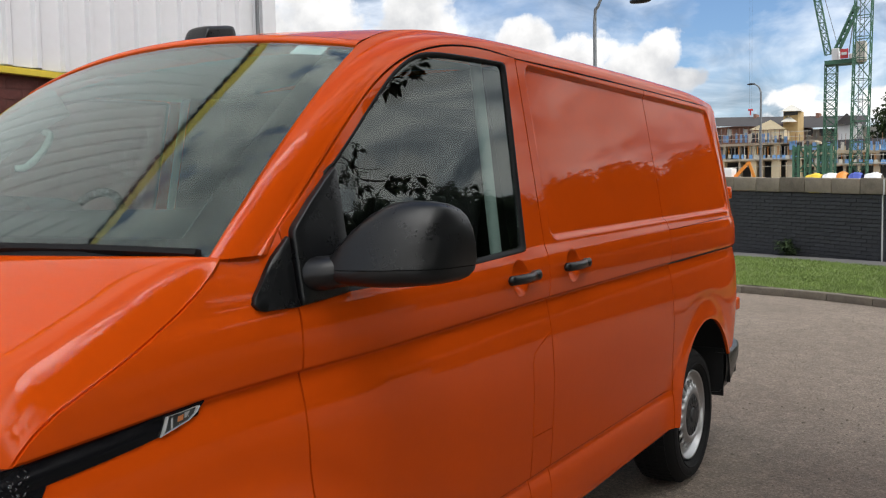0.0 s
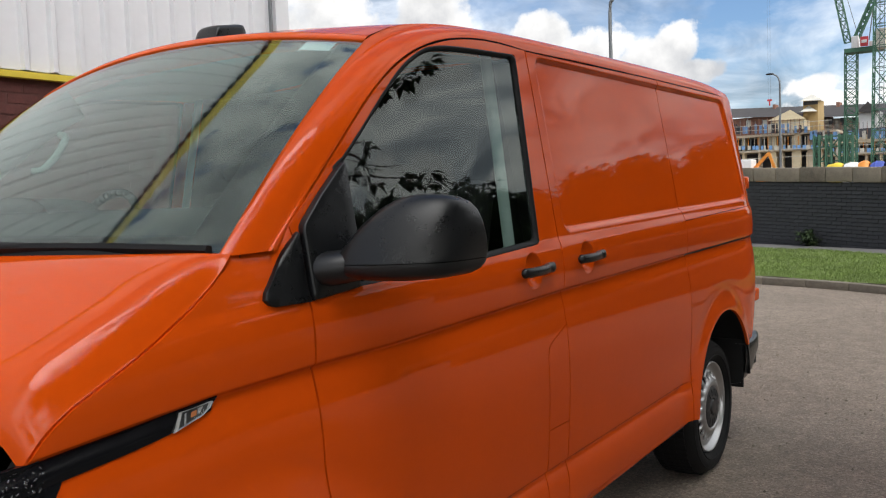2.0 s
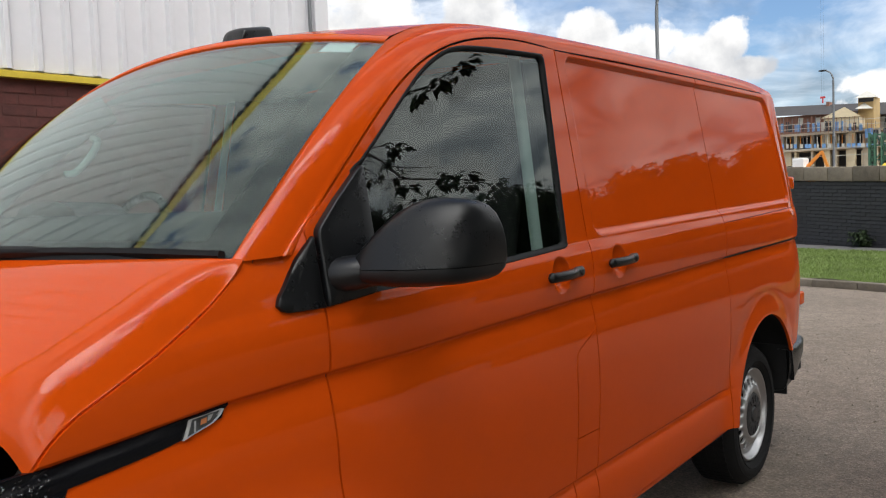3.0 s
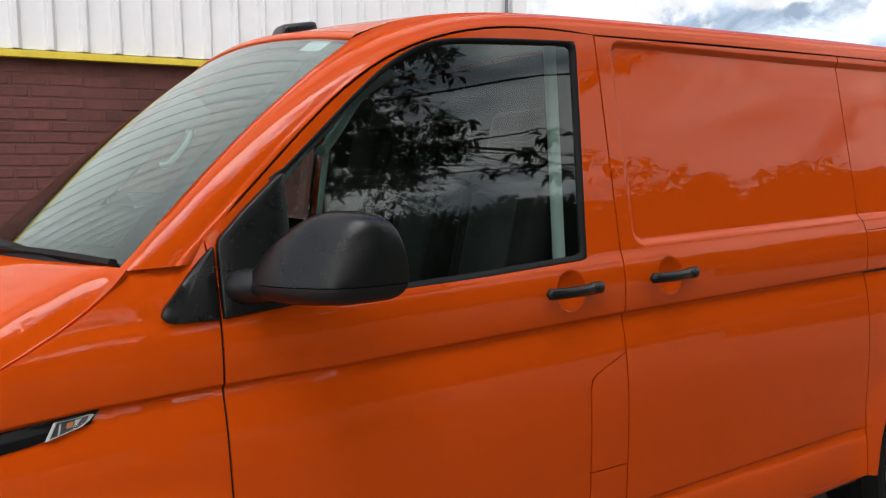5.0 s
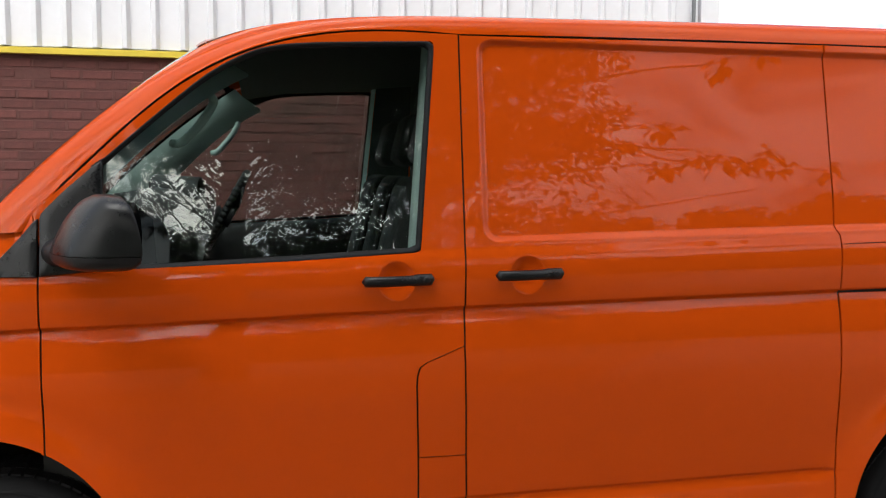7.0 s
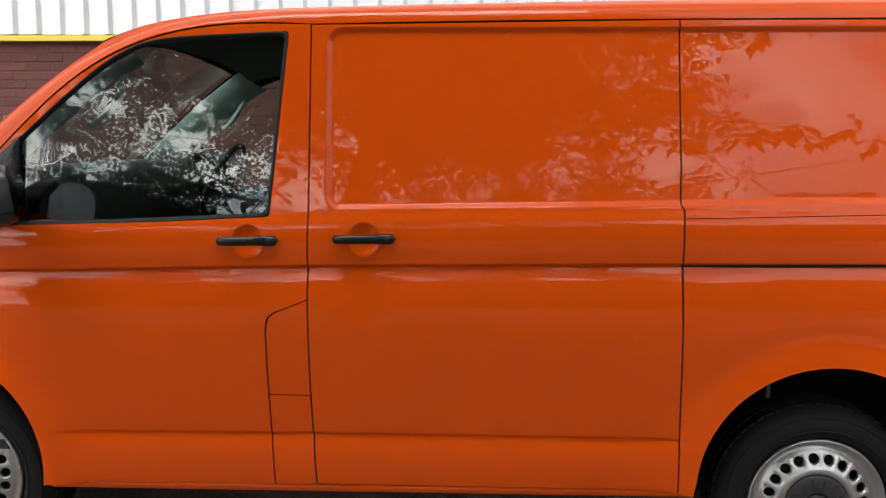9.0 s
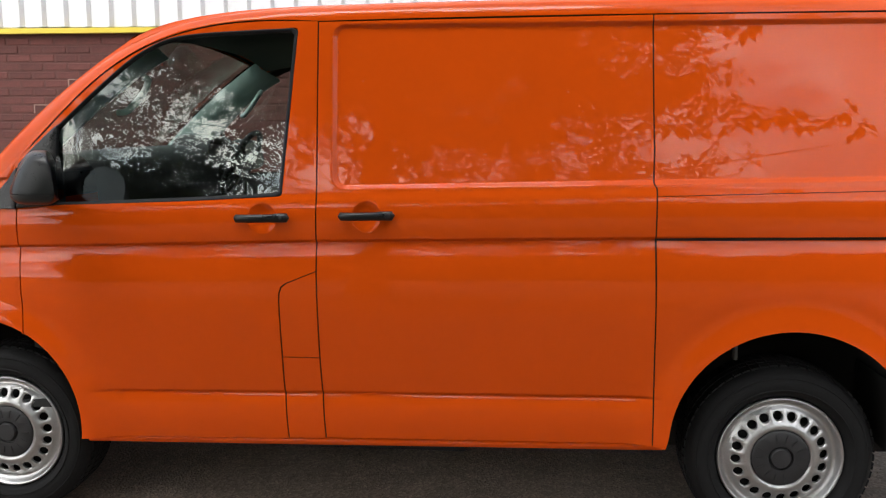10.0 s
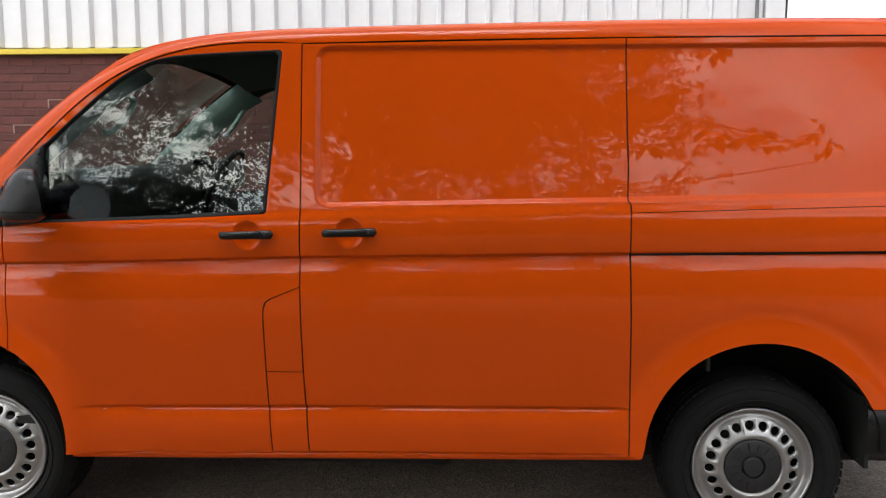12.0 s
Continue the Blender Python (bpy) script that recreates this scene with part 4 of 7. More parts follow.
# sill flange under the doors
for flip in (False, True):
    rows = []
    for k in range(31):
        x = lerp(1.258, 3.472, k / 30)
        z = 0.331 + 0.0183 * (x - 1.258)
        rows.append([Vector((x, y, z + dz)) for y, dz in ((0.050, 0.022), (0.026, 0.018), (0.019, 0.012), (0.018, 0.002), (0.022, -0.008), (0.030, -0.013), (0.055, -0.014), (0.10, -0.012))])
    v, f = loft(rows)
    f = [q[::-1] for q in f]
    if flip:
        v, f = mirrored(v, f)
    mesh_of("sill", v, f, PAINT, van, shade=True)

# rear hinges and the end of the rear bumper
for z, y in ((1.465, 0.105), (0.80, 0.055)):
    for flip in (False, True):
        bm = bmesh.new()
        add_box(bm, 4.77, 4.875, y, y + 0.055, z - 0.037, z + 0.037, 0.012, 3)
        if flip:
            bmesh.ops.transform(bm, matrix=Matrix.Translation((0, WIDTH, 0)) @ Matrix.Diagonal((1, -1, 1, 1)), verts=bm.verts)
            bmesh.ops.reverse_faces(bm, faces=bm.faces)
        part("door_hinge", bm, PAINT, van, angle=40)
rows = []
for s in [k / 24 for k in range(25)]:
    a = math.pi * s
    x = 4.80 + 0.13 * math.sin(a) ** 0.5 - (0.49 * max(0, 1 - 8 * min(s, 1 - s)))
    y = lerp(-0.005, WIDTH + 0.005, s) if 0.12 < s < 0.88 else lerp(-0.005, WIDTH + 0.005, s)
    y0 = -0.012 + 0.05 * smooth(min(s, 1 - s) * 8)
    rows.append((x, y0, s))
path = [(4.284, -0.022), (4.45, -0.020), (4.60, -0.006), (4.74, 0.03), (4.84, 0.10), (4.90, 0.22), (4.93, 0.5), (4.94, WIDTH / 2)]
path = path + [(x, WIDTH - y) for x, y in path[::-1][1:]]
rows = []
for i, (x, y) in enumerate(path):
    a, b = Vector(path[max(i - 1, 0)]), Vector(path[min(i + 1, len(path) - 1)])
    d = (b - a).normalized()
    n = Vector((-d.y, d.x))
    lowx = 0.0
    if i in (0, len(path) - 1):
        lowx = 0.0
    rise = 0.15 * smooth((x - 4.36) / 0.42)
    rows.append([Vector((x - n.x * o * -1, y - n.y * o * -1, z + (rise * (0.585 - z) / 0.21 if z < 0.585 else 0.0))) for o, z in ((0.06, 0.598), (0.012, 0.597), (0.0, 0.585), (0.0, 0.50), (0.012, 0.42), (0.03, 0.385), (0.08, 0.375))])
v, f = loft(rows)
mesh_of("rear_bumper", v, f, PLASTIC, van, "grey-black plastic rear bumper", angle=60)
for y0, y1 in ((-0.004, 0.45), (WIDTH - 0.45, WIDTH + 0.004)):
    part("splash_panel", box(4.288, 4.302, y0, y1, 0.36, 0.62), WELL, van)
part("rear_valance", box(4.30, 4.80, 0.06, WIDTH - 0.06, 0.40, 0.44), WELL, van)

POLE_DARK = material("dark_clip", (0.022, 0.025, 0.024), rough=0.6)


# ---- wheels ----
def build_wheel(cx, flip):
    c = (cx, 0.053, 0.338)
    prof = [(0.222, 0.030), (0.232, 0.006), (0.245, -0.012), (0.268, -0.022), (0.292, -0.022), (0.312, -0.012), (0.322, -0.002), (0.330, 0.010), (0.338, 0.028), (0.343, 0.05), (0.345, 0.075), (0.345, 0.135),
            (0.343, 0.155), (0.338, 0.178), (0.322, 0.208), (0.29, 0.222), (0.25, 0.212), (0.224, 0.18)]

    def put(name, vf, mat, parent, label="", shade=True, angle=None):
        v, f = vf
        if flip:
            v, f = mirrored(v, f)
        return mesh_of(name, v, f, mat, parent, label, shade, angle)
    tyre_ob = put("wheel", lathe_y(prof, c, 80), TYRE, van, "black road tyre on a silver steel rim")
    # tread blocks round the shoulders
    bm = bmesh.new()
    for k in range(64):
        a = 2 * math.pi * k / 64
        for y0, y1 in ((0.024, 0.062), (0.070, 0.100), (0.108, 0.140), (0.148, 0.186)):
            m = Matrix.Translation(c) @ Matrix.Rotation(a, 4, "Y")
            add_box(bm, -0.0125, 0.0125, y0, y1, 0.338, 0.3475 if 0.06 < y0 < 0.14 else 0.3445, 0, 1, m)
    if flip:
        bmesh.ops.transform(bm, matrix=Matrix.Translation((0, WIDTH, 0)) @ Matrix.Diagonal((1, -1, 1, 1)), verts=bm.verts)
        bmesh.ops.reverse_faces(bm, faces=bm.faces)
    part("tread", bm, TYRE, tyre_ob)
    # sidewall ridges
    for r in (0.262, 0.306):
        put("sidewall_ridge", lathe_y([(r - 0.004, -0.014), (r - 0.002, -0.0245 if r < 0.3 else -0.0195), (r + 0.002, -0.0245 if r < 0.3 else -0.0185), (r + 0.004, -0.012)], c, 80), TYRE, tyre_ob)
    # rim: outer flange and well
    rim = put("rim", lathe_y([(0.226, 0.022), (0.2285, 0.004), (0.226, -0.005), (0.221, -0.006), (0.216, 0.002), (0.210, 0.016), (0.203, 0.024), (0.197, 0.026), (0.190, 0.022), (0.184, 0.017)], c, 96), STEEL, tyre_ob, "silver painted steel rim")
    # pierced ring of 20 holes
    v, f = [], []
    n_holes, m = 20, 24
    r0, r1, rh, ro = 0.128, 0.184, 0.0170, 0.1575

    def ring_y(r):
        return float(np.interp(r, [0.104, 0.112, 0.122, 0.134, 0.15, 0.165, 0.178, 0.184], [-0.006, -0.012, -0.0125, -0.008, 0.0, 0.006, 0.012, 0.017]))
    for k in range(n_holes):
        a0 = 2 * math.pi * (k + 0.28) / n_holes
        half = math.pi / n_holes
        loops = [[], [], [], []]
        for j in range(m):
            t = 2 * math.pi * j / m
            ux, uz = math.cos(t), math.sin(t)
            s = 1 / max(abs(ux), abs(uz))
            qa, qr = a0 + half * ux * s, lerp(r0, r1, (uz * s + 1) / 2)
            loops[0].append((qa, qr, ring_y(qr)))
            ha, hr = a0 + (rh + 0.003) * ux / ro, ro + (rh + 0.003) * uz
            loops[1].append((ha, hr, ring_y(hr)))
            ha, hr = a0 + rh * ux / ro, ro + rh * uz
            loops[2].append((ha, hr, ring_y(hr) + 0.003))
            loops[3].append((ha, hr, ring_y(hr) + 0.014))
        base = len(v)
        for lp in loops:
            for qa, qr, qy in lp:
                v.append((c[0] + qr * math.cos(qa), c[1] + qy, c[2] + qr * math.sin(qa)))
        for i in range(3):
            for j in range(m):
                k2 = (j + 1) % m
                f.append((base + i * m + j, base + i * m + k2, base + (i + 1) * m + k2, base + (i + 1) * m + j))
    disc = put("pierced_disc", (v, f), STEEL, rim)
    bm = bmesh.new()
    bm.from_mesh(disc.data)
    bmesh.ops.remove_doubles(bm, verts=bm.verts, dist=0.0004)
    bm.to_mesh(disc.data)
    bm.free()
    disc.data.polygons.foreach_set("use_smooth", [True] * len(disc.data.polygons))
    disc.data.set_sharp_from_angle(angle=radians(55))
    put("disc_crown", lathe_y([(0.128, ring_y(0.128)), (0.122, ring_y(0.122)), (0.112, ring_y(0.112)), (0.104, 0.0)], c, 80), STEEL, rim)
    put("hub_cap", lathe_y([(0.106, -0.004), (0.104, -0.009), (0.099, -0.012), (0.06, -0.014), (0.046, -0.013), (0.043, -0.004), (0.039, -0.003), (0.037, -0.014), (0.033, -0.019), (0.0, -0.021)], c, 64), CAP, rim, "black plastic hub cap", angle=40)
    for k in range(14):
        bm = bmesh.new()
        m4 = Matrix.Translation(c) @ Matrix.Rotation(2 * math.pi * (k + 0.5) / 14, 4, "Y")
        add_box(bm, -0.0015, 0.0015, -0.0165, -0.012, 0.060, 0.092, 0, 1, m4)
        if flip:
            bmesh.ops.transform(bm, matrix=Matrix.Translation((0, WIDTH, 0)) @ Matrix.Diagonal((1, -1, 1, 1)), verts=bm.verts)
        part("hub_rib", bm, CAP, rim)
    put("brake_drum", lathe_y([(0.0, 0.05), (0.20, 0.05), (0.205, 0.06), (0.205, 0.2)], c, 40), WELL, rim)


for cx in (0.906, 3.902):
    for flip in (False, True):
        build_wheel(cx, flip)

# wheel-arch liners
for c, (ax, az) in enumerate(ARCHES):
    for flip in (False, True):
        rows = []
        for k in range(41):
            a = radians(lerp(-2 if c == 0 else 3, 181, k / 40))
            r = arch_radius(c, a)
            x, z = ax + r * math.cos(a), az + r * math.sin(a)
            y0 = side_y(min(max(x, 0.3), 4.75), to_zeta(x, max(z, 0.33))) + 0.004
            rows.append([Vector((ax + (r + o) * math.cos(a), y, az + (r + o) * math.sin(a))) for y, o in ((y0, 0.003), (y0 + 0.018, 0.0), (y0 + 0.024, 0.012), (0.12, 0.02), (0.42, 0.02), (0.44, -0.40))])
        v, f = loft(rows)
        if flip:
            v, f = mirrored(v, f)
        mesh_of("wheel_arch_liner", v, f, WELL, van, shade=True)
for flip in (False, True):
    bm = box(3.718, 3.734, 0.06, 0.09, 0.70, 0.755, 0.004)
    if flip:
        bmesh.ops.transform(bm, matrix=Matrix.Translation((0, WIDTH, 0)) @ Matrix.Diagonal((1, -1, 1, 1)), verts=bm.verts)
        bmesh.ops.reverse_faces(bm, faces=bm.faces)
    part("liner_clip", bm, POLE_DARK, van)

# ---- wing trim with the side indicator, headlamp ----
STRIP_TOP = [(0.30, 1.018), (0.40, 1.030), (0.50, 1.043), (0.60, 1.055), (0.70, 1.068), (0.784, 1.080)]
STRIP_LOW = [(0.30, 0.960), (0.40, 0.982), (0.50, 0.998), (0.60, 1.013), (0.70, 1.032), (0.768, 1.052)]


def on_wing(x, z, out):
    return side_point(x, z, out)


for flip in (False, True):
    fend = (far if flip else near)["front_fender"]
    rows = []
    for k in range(26):
        u = k / 25
        a = polyline([(x, z, 0) for x, z in STRIP_TOP], u)
        b = polyline([(x, z, 0) for x, z in STRIP_LOW], u)
        rows.append([on_wing(lerp(a.x, b.x, t), lerp(a.y, b.y, t), o) for t, o in ((0, -0.006), (0.0, 0.003), (0.06, 0.0045), (0.5, 0.005), (0.94, 0.0045), (1.0, 0.003), (1, -0.006))])
    v, f = loft(rows)
    f = f + [tuple(range(7)), tuple(25 * 7 + k for k in range(7))[::-1]]
    if flip:
        v, f = mirrored(v, f)
    strip = mesh_of("wing_trim", v, f, GLOSS_BLACK, fend, "gloss black trim strip", angle=50)
    quad = [(0.702, 1.062), (0.776, 1.075), (0.766, 1.058), (0.748, 1.047), (0.683, 1.027)]

    def ind(qs, o):
        return [on_wing(x, z, o) for x, z in qs]

    def inset(qs, d):
        cx, cz = sum(p[0] for p in qs) / len(qs), sum(p[1] for p in qs) / len(qs)
        return [(lerp(x, cx, d), lerp(z, cz, d)) for x, z in qs]
    rows = [ind(quad, 0.003), ind(quad, 0.0085), ind(inset(quad, 0.17), 0.0085), ind(inset(quad, 0.20), 0.005)]
    v, f = loft(rows, closed=True)
    if flip:
        v, f = mirrored(v, f)
    bez_ob = mesh_of("side_indicator", v, f, SILVER, strip, "clear side indicator with chrome rim")
    inner = inset(quad, 0.19)
    v, f = [*ind(inner, 0.0052)], [tuple(range(5))]
    if flip:
        v, f = mirrored(v, f)
    mesh_of("reflector", v, f, REFLECTOR, bez_ob)
    for pts, mat in (([(0.712, 1.057), (0.716, 1.058), (0.711, 1.038), (0.707, 1.037)], SILVER), ([(0.726, 1.0575), (0.738, 1.0595), (0.735, 1.050), (0.723, 1.048)], AMBER), ([(0.741, 1.062), (0.753, 1.064), (0.744, 1.054), (0.738, 1.052)], SILVER)):
        v = ind(pts, 0.0056) + ind(pts, 0.0066)
        f = [(0, 1, 2, 3), (4, 5, 6, 7), (0, 1, 5, 4), (1, 2, 6, 5), (2, 3, 7, 6), (3, 0, 4, 7)]
        if flip:
            v, f = mirrored(v, f)
        mesh_of("bulb" if mat is AMBER else "reflector_rib", v, f, mat, bez_ob)
    v, f = [*ind(inset(quad, 0.1), 0.0088)], [tuple(range(5))]
    if flip:
        v, f = mirrored(v, f)
    lens = mesh_of("lens", v, f, LENS, bez_ob)
    lens.visible_shadow = False
    # headlamp: dark housing, bright cells and a clear cover
    hl = [(0.405, 1.036), (0.445, 1.035), (0.488, 1.039), (0.472, 0.990), (0.440, 0.94), (0.33, 0.90), (0.24, 0.93), (0.24, 0.99), (0.33, 1.022)]
    v, f = slab(hl, 0.004, 0.01, lambda x, z: side_point(x, z))
    if flip:
        v, f = mirrored(v, f)
    lamp = mesh_of("headlamp", v, f, GLOSS_BLACK, van, "clear headlamp in black housing", angle=40)
    bm = bmesh.new()
    rr = random.Random(4)
    for k in range(150):
        z = rr.uniform(0.92, 1.026)
        x = rr.uniform(0.28, 0.440 + 0.38 * (z - 0.978))
        p = side_point(x, z, 0.006)
        if flip:
            p.y = WIDTH - p.y
        s = rr.uniform(0.0012, 0.0032)
        bmesh.ops.create_icosphere(bm, subdivisions=1, radius=s, matrix=Matrix.Translation(p) @ Matrix.Rotation(rr.uniform(0, 3), 4, "Y") @ Matrix.Diagonal((1.8, 0.4, 0.7, 1)))
    part("reflector_cell", bm, MIRROR, lamp, shade=True)

# ---- roof pod, wipers ----
rows = []
for u, w, h in ((0.0, 0.86, 0.0), (0.03, 0.88, 0.012), (0.09, 0.90, 0.036), (0.13, 0.91, 0.044), (0.2, 0.93, 0.047), (0.85, 1.0, 0.050), (0.95, 0.99, 0.048), (0.985, 0.98, 0.03), (1.0, 0.97, 0.0)):
    x = lerp(1.555, 1.685, u)
    row = []
    for k in range(17):
        a = math.pi * k / 16
        row.append(Vector((x, WIDTH / 2 - 0.060 * w * math.copysign(abs(math.cos(a)) ** 0.7, math.cos(a)), 1.985 + 0.15 * (x - 1.535) + 0.003 + 0.92 * (h + 0.004) * max(math.sin(a), 0.0) ** 0.30)))
    rows.append(row)
v, f = loft(rows)
mesh_of("roof_pod", v, f, PLASTIC, van, "black plastic roof pod", angle=60)


def wiper(pivot, tip, parent):
    up = Vector((-0.62, 0, 0.75))
    pts = [Vector(pivot), lerp(Vector(pivot), Vector(tip), 0.35) + up * 0.018, lerp(Vector(pivot), Vector(tip), 0.55) + up * 0.014]
    v, f = tube([polyline(pts, k / 8) for k in range(9)], [0.014, 0.013, 0.012, 0.011, 0.010, 0.009, 0.008, 0.007, 0.006], 8)
    arm = mesh_of("wiper", v, f, RUBBER, parent, "black wiper arm and blade", shade=True)
    a, b = lerp(Vector(pivot), Vector(tip), 0.12), Vector(tip)
    rows = []
    for k in range(21):
        p = a.lerp(b, k / 20) + up * (0.006 + 0.008 * math.sin(math.pi * k / 20))
        rows.append([p + Vector((-0.006, 0, -0.010)), p + Vector((-0.014, 0, 0.002)), p + Vector((-0.008, 0, 0.013)), p + Vector((0.005, 0, 0.010)), p + Vector((0.005, 0, -0.008))])
    v, f = loft(rows, closed=True, cap=True)
    mesh_of("blade", v, f, RUBBER, arm, angle=40)
    v, f = lathe_y([(0.0, -0.012), (0.011, -0.012), (0.014, -0.007), (0.014, 0.015)], tuple(pivot), 16)
    mesh_of("pivot_cap", v, f, RUBBER, arm, shade=True)


wiper((0.615, 0.90, 1.368), (0.846, 0.112, 1.356), van)
wiper((0.600, 1.55, 1.372), (0.628, 0.80, 1.392), van)
# black cowl panel over the foot of the glass
rows = []
for k in range(61):
    sx = lerp(0.005, 0.995, k / 60)
    w = 0.062 * smooth(min(sx, 1 - sx) / 0.34)
    rows.append([screen_patch(a, a, sx, sx, 1, 1, o)[0][0] for a, o in ((0.0, 0.004), (w * 0.5, 0.0065), (w, 0.0055), (w + 0.004, 0.0005))])
v, f = loft(rows)
mesh_of("cowl_panel", v, f, COWL, van, "black plastic cowl panel", shade=True)

# ---- cab interior ----
cab = van
part("bulkhead", box(2.30, 2.33, 0.14, WIDTH - 0.14, 0.42, 1.93), DARK_TRIM, van)
part("cab_floor", box(0.95, 2.30, 0.06, WIDTH - 0.06, 0.44, 0.47), DARK_TRIM, van)
v, f = loft([[Vector((x, y, z)) for x, z in ((lerp(0.87, 0.67, math.sin(math.pi * (y - 0.075) / (WIDTH - 0.15))), 1.318), (0.90, 1.365), (1.05, 1.425), (1.17, 1.450), (1.27, 1.435), (1.32, 1.385), (1.33, 1.22), (1.28, 1.02), (1.22, 0.92), (1.20, 0.55))] for y in [0.075 + (WIDTH - 0.15) * k / 24 for k in range(25)]])
mesh_of("dashboard", v, f, DARK_TRIM, van, "dark grey plastic dashboard", shade=True)
rows = []
for k in range(13):
    a = math.pi * k / 12
    rows.append([Vector((1.14, 1.43 - 0.21 * math.cos(a), 1.415 + 0.085 * math.sin(a) ** 0.7)), Vector((1.33, 1.43 - 0.20 * math.cos(a), 1.40 + 0.09 * math.sin(a) ** 0.7))])
v, f = loft(rows)
mesh_of("instrument_hood", v, f, DARK_TRIM, van, shade=True)
# steering wheel on the far side
sw = Matrix.Translation((1.44, 1.43, 1.345)) @ Euler((0, radians(-62), 0)).to_matrix().to_4x4()
bm = bmesh.new()
for k in range(48):
    a, b = 2 * math.pi * k / 48, 2 * math.pi * (k + 1) / 48
    add_bar(bm, sw @ Vector((0.185 * math.cos(a), 0.185 * math.sin(a), 0)), sw @ Vector((0.185 * math.cos(b), 0.185 * math.sin(b), 0)), 0.032, 0.032, 8)
steer = part("steering_wheel", bm, DARK_TRIM, van, "black steering wheel", shade=True)
bm = bmesh.new()
for a in (0.0, 2.2, -2.2):
    add_bar(bm, sw @ Vector((0.05 * math.cos(a + 3.14), 0.05 * math.sin(a + 3.14), -0.02)), sw @ Vector((0.18 * math.cos(a + 3.14), 0.18 * math.sin(a + 3.14), 0)), 0.035, 0.02)
part("spoke", bm, DARK_TRIM, steer)
bm = bmesh.new()
bmesh.ops.create_cone(bm, cap_ends=True, segments=24, radius1=0.07, radius2=0.06, depth=0.05, matrix=sw @ Matrix.Translation((0, 0, -0.01)))
part("airbag_cover", bm, DARK_TRIM, steer, angle=40)
bm = bmesh.new()
add_bar(bm, (1.22, 1.43, 1.26), (1.42, 1.43, 1.335), 0.09, 0.07, 12)
part("steering_column", bm, DARK_TRIM, steer, shade=True)


def cab_seat(y0, y1):
    root = mesh_box = None
    yc, w = (y0 + y1) / 2, (y1 - y0)
    tilt = Matrix.Translation((1.98, yc, 0.90)) @ Euler((0, radians(14), 0)).to_matrix().to_4x4()
    base = part("cab_seat", box(1.48, 2.0, y0, y1, 0.74, 0.90, 0.045, 3), CLOTH_DARK, van, "dark cloth cab seat", angle=60)
    part("seat_box", box(1.55, 2.02, y0 + 0.05, y1 - 0.05, 0.47, 0.74, 0.01), DARK_TRIM, base)
    bm = bmesh.new()
    add_box(bm, -0.055, 0.055, -w / 2 + 0.02, w / 2 - 0.02, -0.04, 0.62, 0.045, 3, tilt)
    part("backrest", bm, CLOTH_DARK, base, angle=60)
    bm = bmesh.new()
    add_box(bm, -0.068, 0.03, -w / 2 + 0.11, w / 2 - 0.11, 0.02, 0.58, 0.02, 3, tilt)
    part("backrest_panel", bm, CLOTH, base, "grey cloth centre panel", angle=60)
    bm = bmesh.new()
    add_box(bm, -0.05, 0.04, -0.13, 0.13, 0.66, 0.86, 0.04, 3, tilt)
    part("headrest", bm, CLOTH_DARK, base, angle=60)


cab_seat(0.20, 0.66)
cab_seat(0.66, 1.10)
cab_seat(1.18, 1.68)
